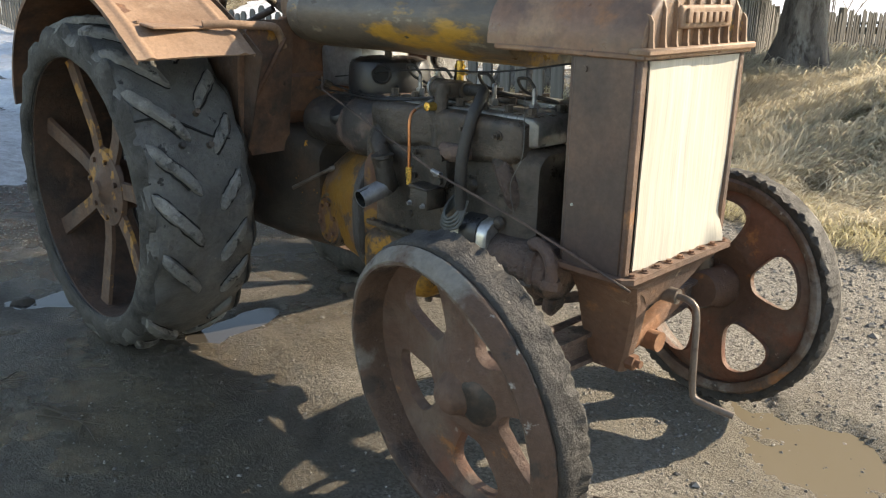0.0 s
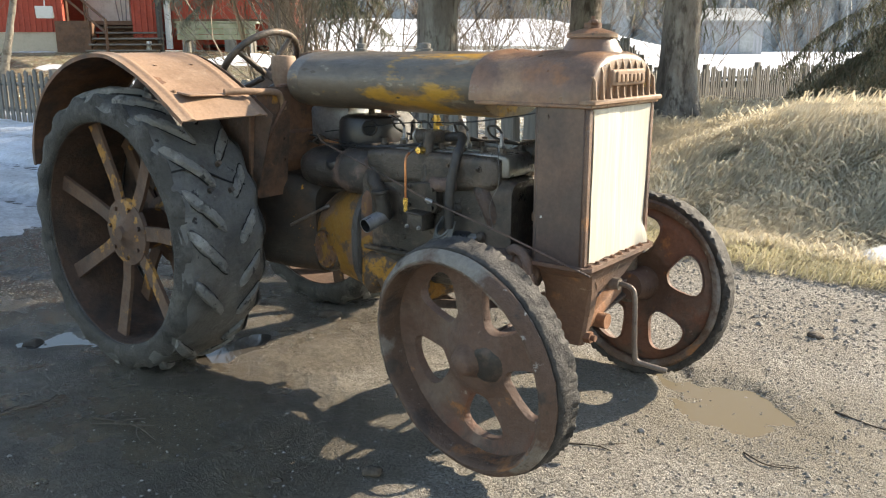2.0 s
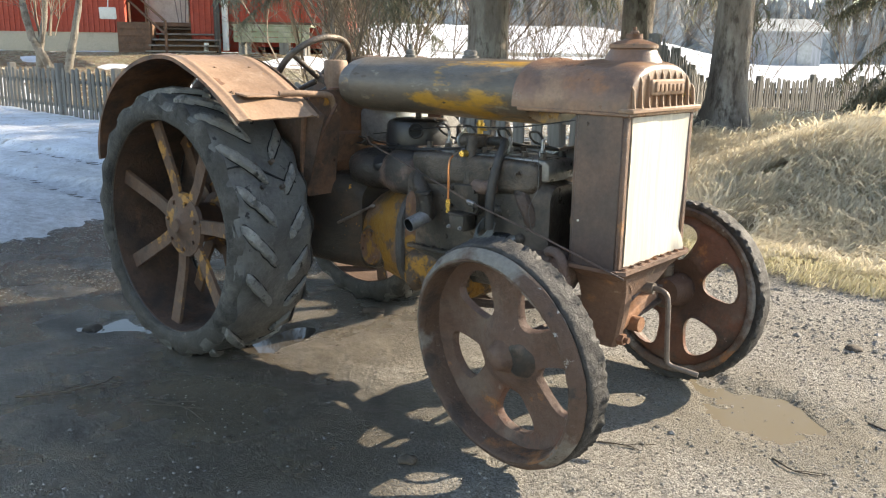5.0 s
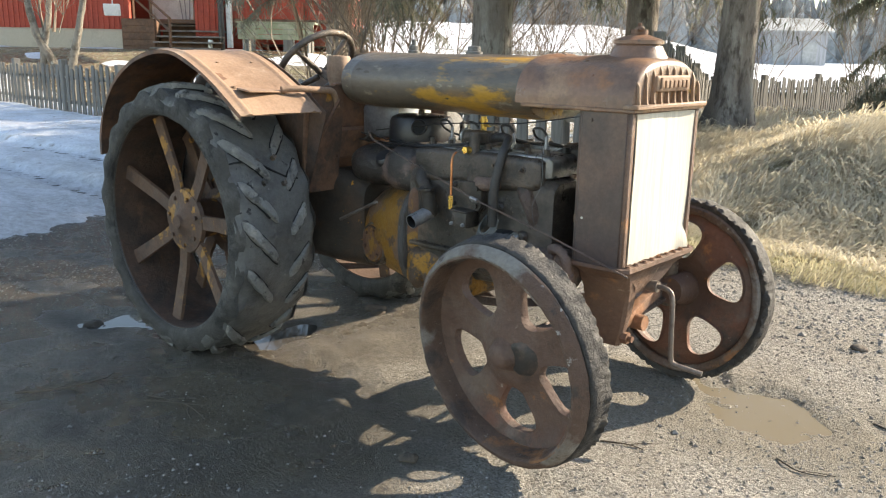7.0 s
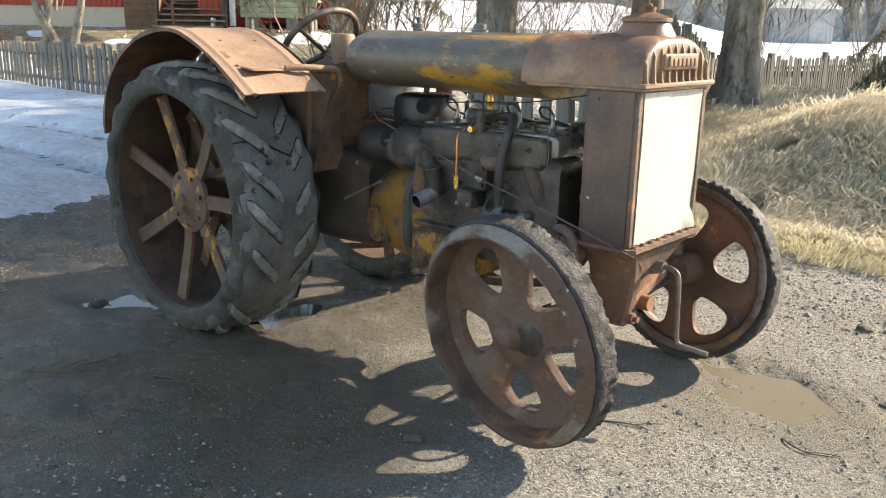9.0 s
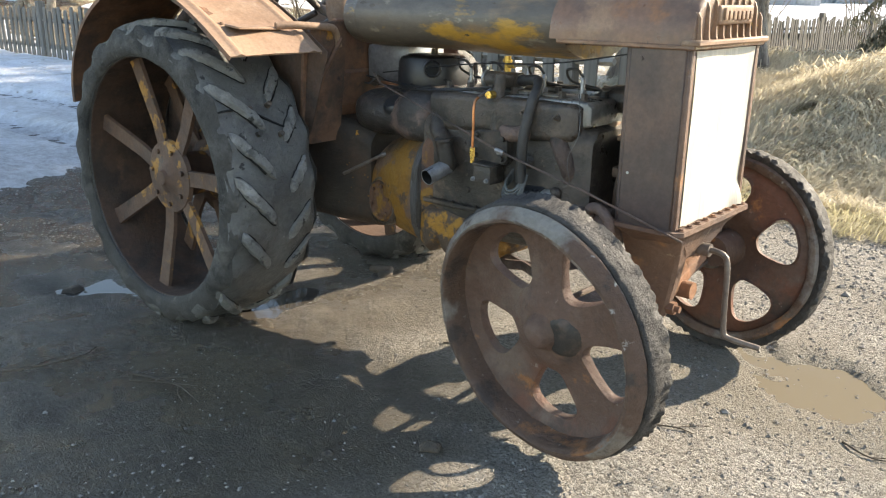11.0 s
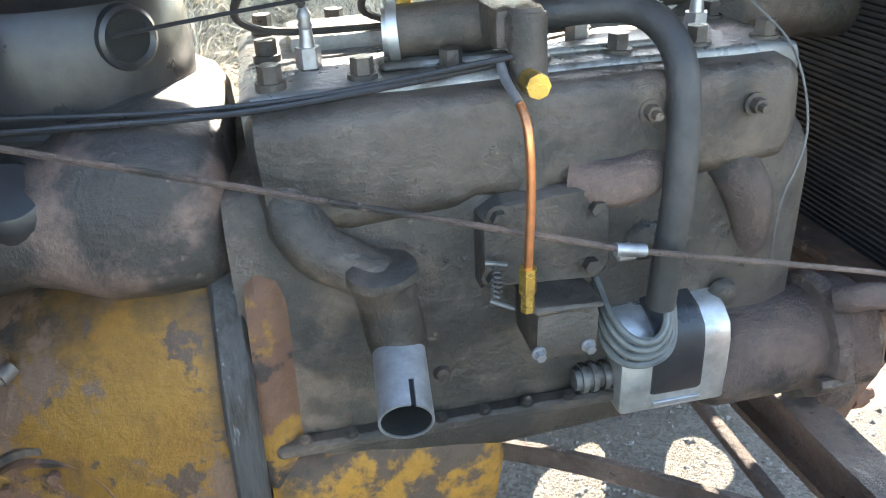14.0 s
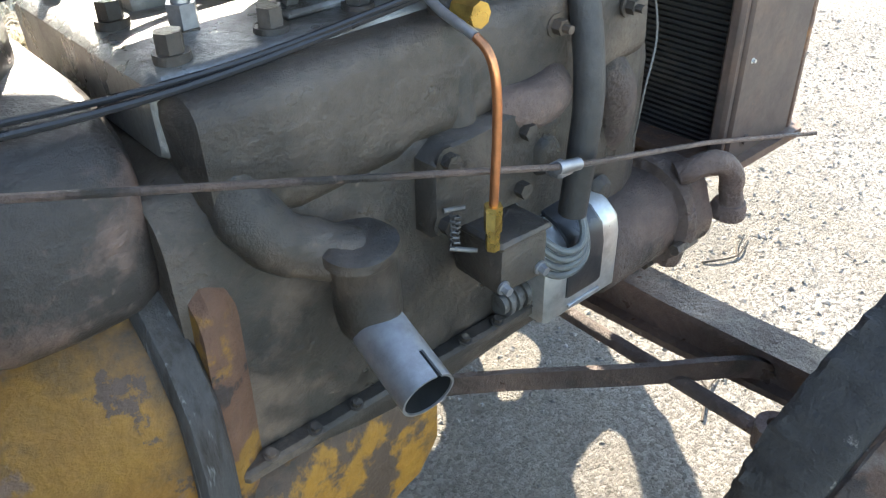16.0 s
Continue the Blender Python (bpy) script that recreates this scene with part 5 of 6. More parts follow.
tube(bm, [(0.575, -0.06, 0.90), (1.0, -0.11, 0.958), (1.35, -0.16, 0.985), (1.66, -0.21, 1.035)], 0.0022, 6)
part("wire", bm, M["black"], tractor)
for k in range(4):
    bm = B()
    z0 = 0.858 + 0.008 * k
    rod(bm, (0.575 + 0.012 * k, -0.10, z0), (0.575 + 0.012 * k, -0.125, z0 + 0.012), 0.006, n=8)
    part("linkage_joint", bm, M["grime"], tractor)
bm = B()
tube(bm, [(1.42, -0.13, 0.93), (1.455, -0.17, 0.88), (1.47, -0.19, 0.80), (1.445, -0.2, 0.73), (1.45, -0.19, 0.66)], 0.0013, 6)
part("thin_wire", bm, M["dull_steel"], block)
# gear lever
bm = B()
rod(bm, (0.48, -0.172, 0.538), (0.648, -0.142, 0.625), 0.0065, 0.006)
rod(bm, (0.645, -0.143, 0.624), (0.655, -0.13, 0.628), 0.009)
part("clutch_lever", bm, M["crank"], tractor, "worn steel lever")
# water pipe to the radiator, fan bracket
bm = B()
tube(bm, [(1.40, 0.03, 0.86), (1.47, 0.03, 0.88), (1.53, 0.03, 0.885), (1.65, 0.03, 0.88)], 0.042, 20)
rough(bm, 0.004, 20)
part("water_hose", bm, M["grime"], tractor, "thick sooty top water pipe")
brk = tagged(new("pump_bracket"), "cast bracket in front of the engine")
brk.parent = tractor
for name, c_, d_ in (("bracket_arm", (1.462, 0.0, 0.745), (0.026, 0.06, 0.15)), ("bracket_arm", (1.505, 0.0, 0.675), (0.10, 0.075, 0.03)), ("bracket_arm", (1.50, 0.0, 0.775), (0.08, 0.05, 0.018)), ("pump_block", (1.525, 0.02, 0.615), (0.065, 0.09, 0.11))):
    bm = B()
    box(bm, c_, d_, pose(0, 0, 0, 0, 8, 6).to_3x3(), 0.008, 2)
    rough(bm, 0.006, 30)
    part(name, bm, M["fender"], brk)
# black block that paints the dark seen through the bracket's window
bm = B()
box(bm, (1.515, 0.03, 0.73), (0.06, 0.05, 0.085), None, 0.008, 2)
part("window_dark", bm, M["black"], brk)
bm = B()
rod(bm, (1.49, 0.03, 0.64), (1.62, 0.03, 0.64), 0.03, n=20)
rod(bm, (1.50, 0.03, 0.57), (1.64, 0.03, 0.56), 0.022, n=16)
part("pump_shaft", bm, M["rust"], brk)
# bolts along the block's lower rail, manifold clamps, governor spring
bm = B()
box(bm, (1.10, -0.197, 0.522), (0.40, 0.022, 0.016), None, 0.004)
rail_ = part("block_rail", bm, M["grime"], block)
for k in range(8):
    bm = B()
    bolt(bm, (0.93 + 0.048 * k, -0.202, 0.53), (0, -0.3, 1), 0.005, 0.007)
    part("bolt", bm, M["grime"], rail_)
for x, z in ((1.29, 0.845), (1.40, 0.84)):
    bm = B()
    bolt(bm, (x, -0.198, z), (0, -1, 0), 0.008, 0.013)
    rod(bm, (x, -0.198, z), (x, -0.22, z), 0.0045, n=8)
    part("clamp_nut", bm, M["grime"], mani)
bm = B()
coil = [(1.128 + 0.0045 * math.cos(t_ * 1.3), -0.236 + 0.0045 * math.sin(t_ * 1.3), 0.722 - 0.0011 * t_) for t_ in range(34)]
tube(bm, coil, 0.0011, 5, smooth=False)
part("governor_spring", bm, M["dull_steel"], cover)
for a_, b_ in (((1.118, -0.232, 0.726), (1.138, -0.238, 0.724)), ((1.122, -0.235, 0.686), (1.142, -0.25, 0.682))):
    bm = B()
    rod(bm, a_, b_, 0.0025, n=8)
    part("spring_pin", bm, M["dull_steel"], cover)
for x, z, r_ in ((1.30, 0.70, 0.02), (1.40, 0.62, 0.016), (1.08, 0.58, 0.01)):
    bm = B()
    lathe(bm, [(0, 0.006), (r_ * 0.7, 0.005), (r_, 0.0), (r_ * 1.15, -0.006)], Matrix.Translation((x, -0.19, z)) @ frame_of((0, -1, 0)), 20)
    part("casting_boss", bm, M["grime"], block)
# rusty panel between the mudguard and the dash
for s in (-1, 1):
    bm = B()
    secs = []
    for z, y0, y1, x in ((0.66, 0.16, 0.30, 0.44), (0.74, 0.165, 0.345, 0.455), (0.90, 0.165, 0.352, 0.475), (1.02, 0.165, 0.352, 0.49), (1.075, 0.165, 0.30, 0.495)):
        secs.append([Vector((x, s * y0, z)), Vector((x + 0.012, s * y0, z)), Vector((x + 0.012, s * y1, z)), Vector((x, s * y1, z))])
    loft(bm, secs)
    rough(bm, 0.004, 10, s)
    pan_ = part("dash_side_panel", bm, M["panel"], tractor, "rusty sheet panel beside the dash")
    bm = B()
    rod(bm, (0.475, s * 0.33, 0.78), (0.515, s * 0.2, 1.02), 0.008, n=4)
    part("strap", bm, M["rust"], pan_)
    for z in (0.80, 0.88, 0.96):
        bm = B()
        bolt(bm, (0.487, s * 0.19, z), (1, 0, 0), 0.006, 0.008)
        part("bolt", bm, M["rust"], pan_)
# dash, steering column and wheel
bm = B()
box(bm, (0.435, 0, 0.93), (0.03, 0.33, 0.30), None, 0.01, 2)
box(bm, (0.42, -0.06, 0.80), (0.04, 0.22, 0.22), pose(0, 0, 0, 0, 20, 0).to_3x3(), 0.015, 2)
part("dash_plate", bm, M["rust"], tractor)
bm = B()
lathe(bm, [(0.0, 0.09), (0.045, 0.088), (0.05, 0.08), (0.05, 0.0), (0.04, -0.03), (0.04, -0.25)], tr(0.285, 0.0, 1.095), 28)
part("steering_box", bm, M["fender"], tractor, "rusty steering gear housing")
sw = Matrix.Translation((0.15, -0.01, 1.14)) @ frame_of((-0.76, 0, 0.65))
bm = B()
ringp = []
for k in range(48):
    a = 2 * math.pi * k / 48
    ringp.append(ring(bm, 0.014, 10, sw @ Matrix.Rotation(a, 4, "Z") @ Matrix.Translation((0.18, 0, 0)) @ pose(0, 0, 0, 90, 0, 0)))
for k in range(48):
    bridge(bm, ringp[k], ringp[(k + 1) % 48])
swo = part("steering_wheel", bm, M["grime"], tractor, "worn steering wheel rim")
for k in range(4):
    a = math.pi / 2 * k + 0.5
    bm = B()
    rod(bm, sw @ Vector((0.02 * math.cos(a), 0.02 * math.sin(a), -0.05)), sw @ Vector((0.18 * math.cos(a), 0.18 * math.sin(a), 0)), 0.013, 0.01)
    part("wheel_spoke", bm, M["grime"], swo)
bm = B()
rod(bm, sw @ Vector((0, 0, -0.03)), (0.30, 0.0, 1.06), 0.018)
part("steering_column", bm, M["grime"], tractor)

# ---- surroundings ----
def noise3(x, y, z=0.0):
    return noise.noise(Vector((x, y, z)))


def mesh_of(name, vs, fs, mat, smooth_=False):
    me = bpy.data.meshes.new(name)
    me.from_pydata([tuple(v) for v in vs], [], fs)
    if smooth_:
        me.shade_smooth()
    me.materials.append(mat)
    return me


def island(name, colours, rough_=0.85, thin=0.0):
    """Loose pieces, each of its own shade."""
    m, nt, bsdf = material(name)
    geo, ramp = nt.nodes.new("ShaderNodeNewGeometry"), nt.nodes.new("ShaderNodeValToRGB")
    while len(ramp.color_ramp.elements) < len(colours):
        ramp.color_ramp.elements.new(0.5)
    for k, (e, c) in enumerate(zip(ramp.color_ramp.elements, colours)):
        e.position, e.color = k / (len(colours) - 1), (*c, 1)
    nt.links.new(geo.outputs["Random Per Island"], ramp.inputs["Fac"])
    nt.links.new(ramp.outputs["Color"], bsdf.inputs["Base Color"])
    bsdf.inputs["Roughness"].default_value = rough_
    if thin:
        tl, mx = nt.nodes.new("ShaderNodeBsdfTranslucent"), nt.nodes.new("ShaderNodeMixShader")
        mx.inputs[0].default_value = thin
        nt.links.new(ramp.outputs["Color"], tl.inputs["Color"])
        nt.links.new(bsdf.outputs[0], mx.inputs[1])
        nt.links.new(tl.outputs[0], mx.inputs[2])
        nt.links.new(mx.outputs[0], nt.nodes["Material Output"].inputs["Surface"])
    return m


M["blades"] = island("straw_blades", [(0.66, 0.59, 0.46), (0.76, 0.7, 0.565), (0.54, 0.475, 0.355), (0.79, 0.735, 0.605), (0.45, 0.39, 0.28), (0.7, 0.625, 0.485)], 0.8, 0.5)
M["green_blades"] = island("yellow_green_grass", [(0.58, 0.52, 0.36), (0.42, 0.39, 0.23), (0.66, 0.59, 0.43), (0.5, 0.45, 0.29)], 0.8, 0.5)
M["pebbles"] = island("loose_stones", [(0.15, 0.14, 0.125), (0.23, 0.215, 0.19), (0.1, 0.094, 0.087), (0.29, 0.27, 0.245), (0.18, 0.16, 0.14)], 0.85)
M["needles"] = island("spruce_needles", [(0.13, 0.145, 0.105), (0.18, 0.18, 0.135), (0.22, 0.2, 0.155), (0.11, 0.125, 0.095)], 0.7, 0.4)
M["twigs"] = island("bare_twigs", [(0.16, 0.12, 0.09), (0.22, 0.175, 0.13), (0.12, 0.095, 0.075), (0.27, 0.22, 0.165)], 0.8)
M["pale_bark"] = worn("lichen_bark", (0.26, 0.23, 0.19), [((0.13, 0.105, 0.08), 5, 0.48, 0.62), ((0.38, 0.37, 0.31), 8, 0.58, 0.7)], 0.9, grain=30, bump=0.8, dist=0.02)
# far haze is mixed into this colour, so the wood is greyed and pale
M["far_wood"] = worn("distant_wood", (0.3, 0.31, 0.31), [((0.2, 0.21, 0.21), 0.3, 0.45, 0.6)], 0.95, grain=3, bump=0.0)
M["water"] = material("muddy_water")[0]
wb = M["water"].node_tree.nodes["Principled BSDF"]
wb.inputs["Base Color"].default_value, wb.inputs["Roughness"].default_value, wb.inputs["IOR"].default_value = (0.165, 0.14, 0.102, 1), 0.15, 1.33
M["water_clear"] = material("dark_water")[0]
wb = M["water_clear"].node_tree.nodes["Principled BSDF"]
wb.inputs["Base Color"].default_value, wb.inputs["Roughness"].default_value, wb.inputs["IOR"].default_value = (0.05, 0.045, 0.04, 1), 0.03, 1.33

# puddles
for k, (px, py, a, b, turn) in enumerate(PUDDLES):
    bm = B()
    r = ring(bm, a * 1.25, 40, tr(px, py, WATER[k]) @ Matrix.Rotation(turn, 4, "Z"), b * 1.25)
    bm.faces.new(r)
    thing("puddle", bm, M["water"] if k == 0 else M["water_clear"], "shallow brown muddy puddle on the gravel" if k == 0 else "shallow puddle that mirrors the sky, on the gravel", "puddle", group="puddles", smooth=0)

# loose stones on the gravel
rs = np.random.RandomState(3)
vs, fs = [], []
OCT = [(1, 0, 0), (-1, 0, 0), (0, 1, 0), (0, -1, 0), (0, 0, 1), (0, 0, -1)]
OF = [(0, 2, 4), (2, 1, 4), (1, 3, 4), (3, 0, 4), (2, 0, 5), (1, 2, 5), (3, 1, 5), (0, 3, 5)]
for k in range(80000):
    x, y = rs.uniform(-2.6, 4.2), rs.uniform(-2.4, 3.0)
    s = 0.0022 + 0.006 * rs.random() ** 3 + (0.009 * rs.random() if rs.random() < 0.006 else 0)
    if y > 1.2:
        s *= 1.5
    if math.hypot(x - 0.3, (y + 0.5) * 1.2) < 1.3 + 0.6 * noise.noise(Vector((x * 1.5, y * 1.5, 7))):
        if rs.random() < 0.5:
            continue
        s *= 0.75
    z = ground_z(x, y) + s * 0.15
    a = rs.uniform(0, 6.28)
    q = 1 + 0.5 * rs.uniform(-1, 1, 6)
    i = len(vs)
    for o, w in zip(OCT, q):
        vs.append((x + s * w * (o[0] * math.cos(a) - o[1] * math.sin(a)), y + s * w * (o[0] * math.sin(a) + o[1] * math.cos(a)), z + s * 0.55 * w * o[2]))
    fs += [(i + p, i + r_, i + t) for p, r_, t in OF]
tagged(new("loose_gravel", mesh_of("loose_gravel", vs, fs, M["pebbles"])), "loose small grey stones on the ground", "gravel", kind="stuff")
# a few larger stones and clods
for x, y, s in ((2.11, 1.31, 0.035), (0.245, 0.25, 0.05), (0.30, 0.22, 0.035), (1.38, -0.70, 0.03), (-0.55, -0.75, 0.04), (2.5, 2.2, 0.04), (1.2, -0.9, 0.018)):
    bm = B()
    bmesh.ops.create_icosphere(bm, subdivisions=2, radius=s)
    for v in bm.verts:
        v.co *= 1 + 0.5 * noise.noise(v.co * 40 + Vector((x, y, 0)))
        v.co.z *= 0.45
        v.co += Vector((x, y, ground_z(x, y) + s * 0.1))
    thing("stone", bm, M["mud"], "dark clod of earth and stone on the gravel", "stone", group="stones", smooth=60)
# fallen twigs
def twig(pts, r):
    bm = B()
    p = [Vector((x, y, ground_z(x, y) + r + h)) for x, y, h in pts]
    tube(bm, p, r, 6, r2=r * 0.4)
    for k in range(1, len(p) - 1):
        d = (p[k + 1] - p[k - 1]).normalized()
        side = Vector((-d.y, d.x, 0)) * (1 if k % 2 else -1)
        tube(bm, [p[k], p[k] + d * 0.04 + side * 0.03, p[k] + d * 0.09 + side * 0.05], r * 0.6, 5, r2=r * 0.3)
    thing("twig", bm, M["mud"], "thin fallen dark twig on the gravel", "twig", group="fallen twigs")


twig([(0.38, -1.0, 0), (0.48, -0.98, 0.006), (0.58, -0.96, 0.004), (0.70, -0.97, 0)], 0.004)
twig([(0.42, -1.03, 0), (0.50, -1.0, 0.008), (0.62, -0.92, 0.004)], 0.003)
twig([(0.05, -1.32, 0), (0.12, -1.2, 0.005), (0.14, -1.05, 0.005), (0.1, -0.98, 0)], 0.005)
twig([(2.35, 0.6, 0), (2.5, 0.55, 0.004), (2.62, 0.58, 0)], 0.004)
twig([(1.75, -0.2, 0), (1.83, -0.16, 0.003), (1.88, -0.15, 0)], 0.003)
twig([(2.2, 0.1, 0), (2.28, 0.06, 0.003), (2.36, 0.08, 0)], 0.003)
twig([(0.95, -0.15, 0), (1.0, -0.1, 0.004), (1.03, -0.02, 0)], 0.003)

# snow on the yard behind the tractor, with ruts and holes
def snow_z(x, y):
    edge = smooth(-2.2, -3.6, x + 0.2 * y + 0.6 * noise3(x * 0.9, y * 0.9)) * smooth(-5, -1.5, y - 0.1 * x)
    rut = 0.0
    for c in (1.05, 2.1):
        d = y - c - 0.14 * x * 0.5
        rut += 0.085 * math.exp(-(d / 0.2) ** 4) * (1 + 0.3 * math.sin(x * 38))
    t = edge * 0.115 + 0.035 * noise3(x * 1.3, y * 1.3, 1) + 0.02 * noise3(x * 4, y * 4, 2) + 0.012 * noise3(x * 14, y * 14) - 0.035 - rut * edge
    yard = smooth(4.4, 6.5, y)
    t += yard * (0.12 * noise3(x * 0.45, y * 0.45, 7) - 0.10)
    return height(x, y) + t


sx = list(np.arange(-24, -7, 0.3)) + list(np.arange(-7, -1.8, 0.05))
sy = list(np.arange(-2.6, 4.6, 0.05)) + list(np.arange(4.6, 22, 0.3))
vs, fs = sheet(sx, sy, snow_z)
tagged(new("snow", mesh_of("snow", vs, fs, M["snow"], True)), "old trodden snow with wheel tracks", "snow", kind="structure")
# a last patch of snow at the foot of the bank
bm = B()
rows = []
for i in range(17):
    row = []
    for k in range(25):
        u, a = i / 16, 2 * math.pi * k / 24
        r = u * (1 + 0.28 * noise3(math.cos(a) * 1.6, math.sin(a) * 1.6, 4))
        x, y = 2.32 + 0.42 * r * math.cos(a), 2.86 + 0.24 * r * math.sin(a)
        row.append(bm.verts.new((x, y, height(x, y) + 0.02 + 0.06 * (1 - u**4) + 0.012 * noise3(x * 7, y * 7, 2) - 0.05 * (u > 0.97))))
    rows.append(row)
for a, b in zip(rows, rows[1:]):
    for k in range(24):
        bm.faces.new((a[k], a[k + 1], b[k + 1], b[k]))
bmesh.ops.remove_doubles(bm, verts=bm.verts, dist=0.002)
thing("snow_patch", bm, M["field_snow"], "small white patch of old snow at the bank's foot", "snow")


# ---- grass of the bank ----
def blades(n, area, mat, name, label, length, keep, flat, seed, wide=0.0035):
    r = np.random.RandomState(seed)
    vs, fs = [], []
    while n > 0:
        x, y = r.uniform(area[0], area[1]), r.uniform(area[2], area[3])
        n -= 1
        if not keep(x, y, r):
            continue
        z = height(x, y) + relief(x, y) + 0.01
        L = length * r.uniform(0.5, 1.4)
        gx, gy = (height(x + 0.05, y) - height(x - 0.05, y)) / 0.1, (height(x, y + 0.05) - height(x, y - 0.05)) / 0.1
        sw = noise3(x * 1.3, y * 1.3, 4) * 3 + noise3(x * 4, y * 4, 9) * 1.5
        a = sw + r.normal(0, 0.7)
        d = Vector((math.cos(a) - gx * 0.9, math.sin(a) - gy * 0.9, 0)).normalized()
        up = flat * r.uniform(0.35, 1.6)
        p0 = Vector((x, y, z))
        p1 = p0 + d * L * 0.42 + Vector((0, 0, L * 0.5 * up + 0.42 * L * (gx * d.x + gy * d.y)))
        p2 = p0 + d * L * 0.95 + Vector((0, 0, L * 0.42 * up + 0.95 * L * (gx * d.x + gy * d.y)))
        s = Vector((-d.y, d.x, 0)) * wide * r.uniform(0.6, 1.5)
        i = len(vs)
        vs += [p0 - s, p0 + s, p1 + s * 0.8, p1 - s * 0.8, p2]
        fs += [(i, i + 1, i + 2, i + 3), (i + 3, i + 2, i + 4)]
    tagged(new(name, mesh_of(name, vs, fs, mat)), label, "grass", kind="stuff")


def on_bank(x, y, r):
    foot = 2.62 + 0.12 * math.sin(x * 1.3) + 0.25 * smooth(2.0, 6.0, x)
    return y > foot + 0.2 * noise3(x * 3, y * 3) and (height(x, y) > 0.02 or y < 4) and (x > -0.6 or y > 3.4) and noise3(x * 2, y * 2, 5) > -0.42


blades(150000, (-1.6, 4.4, 2.5, 6.4), M["blades"], "dry_grass", "long flattened dry straw-coloured grass on the bank", 0.19, on_bank, 0.5, 1, 0.0026)
blades(34000, (-4.5, 7, 5.4, 14), M["blades"], "dry_grass", "long flattened dry straw-coloured grass behind the bank", 0.3, lambda x, y, r: x > -0.42 - 0.36 * (y - 3.5) + 0.1, 0.6, 2, 0.006)
blades(20000, (-0.6, 4.2, 2.2, 3.1), M["green_blades"], "verge_grass", "short yellow-green grass along the gravel edge", 0.085, lambda x, y, r: abs(y - 2.55 - 0.1 * math.sin(x * 2)) < 0.32 + 0.15 * noise3(x * 5, y * 5), 0.9, 3, 0.0025)
blades(16000, (-12, -0.6, 2.7, 6.5), M["green_blades"], "yard_grass", "short matted yellow-brown grass at the fence", 0.1, lambda x, y, r: noise3(x * 0.6, y * 0.6, 3) > -0.1 and y > 3.2, 0.6, 4, 0.005)


# ---- fences ----
def fence(pts, h, every, label, pitch=0.102, half=0.03):
    bm = B()
    run = []
    for a, b in zip(pts, pts[1:]):
        a, b = Vector((*a, 0)), Vector((*b, 0))
        n = max(1, int((b - a).length / pitch))
        run += [a + (b - a) * k / n for k in range(n)]
        n = max(1, int((b - a).length / 1.5))
        for k in range(n):
            p, q_ = a + (b - a) * k / n, a + (b - a) * (k + 1) / n
            for z in (0.28, 0.76):
                rod(bm, p + Vector((0, 0, height(p.x, p.y) + z * h)), q_ + Vector((0, 0, height(q_.x, q_.y) + z * h)), 0.032, n=4)
    f = tagged(new("picket_fence"), label, "fence", "fences")
    part("rail", bm, M["wood"], f, smooth=0)
    meshes = []
    for k in range(4):
        bm = B()
        w, t = half * (1 + 0.1 * (k % 2)), 0.011
        top = 0.95 + 0.02 * k
        loft(bm, [[Vector((-w, -t, 0.05)), Vector((w, -t, 0.05)), Vector((w, t, 0.05)), Vector((-w, t, 0.05))], [Vector((-w, -t, top - 0.04)), Vector((w, -t, top - 0.04)), Vector((w, t, top - 0.04)), Vector((-w, t, top - 0.04))], [Vector((-w * 0.35, -t, top)), Vector((w * 0.35, -t, top)), Vector((w * 0.35, t, top)), Vector((-w * 0.35, t, top))]])
        meshes.append(finish("picket", bm, M["picket"], 0))
    bm = B()
    box(bm, (0, 0, 0.52), (0.12, 0.12, 1.14), None, 0.012)
    post = finish("post", bm, M["picket"], 0)
    for i, p in enumerate(run):
        q_ = run[i + 1] if i + 1 < len(run) else p + (p - run[i - 1])
        yaw = math.degrees(math.atan2(q_.y - p.y, q_.x - p.x))
        ispost = i % every == 0
        ob = new("post" if ispost else "picket", post if ispost else meshes[random.randrange(4)])
        ob.parent = f
        ob.matrix_basis = pose(p.x, p.y, height(p.x, p.y), random.gauss(0, 0.6), random.gauss(0, 0.7), yaw) @ Matrix.Diagonal((1, 1, h * random.uniform(0.97, 1.04), 1)) @ tr(0, 0 if ispost else -0.045, 0)


m, nt, bsdf = material("weathered_pickets")
info, hue = nt.nodes.new("ShaderNodeObjectInfo"), nt.nodes.new("ShaderNodeMapRange")
vec = coords(nt, (1, 1, 0.07))
grain_ = noise_of(nt, vec, 30, 6, 0.6, 0.3, 0.7)
col = mixed(nt, grain_, (0.1, 0.094, 0.085), (0.2, 0.19, 0.175))
col = mixed(nt, info.outputs["Random"], col, mixed(nt, 0.55, col, (0.085, 0.08, 0.07)))
nt.links.new(col, bsdf.inputs["Base Color"])
bsdf.inputs["Roughness"].default_value = 0.9
bumped(nt, bsdf, grain_, 0.3, 0.004)
M["picket"] = m
fence([(-20, 4.5), (-13.5, 4.15), (-10.3, 4.05), (-0.45, 3.4)], 0.87, 11, "weathered grey wooden picket fence beside the drive", 0.19, 0.052)
fence([(-0.4, 3.5), (-4.6, 15.0), (-3.4, 20.8), (-1.0, 30)], 1.0, 23, "weathered grey wooden picket fence behind the spruces")


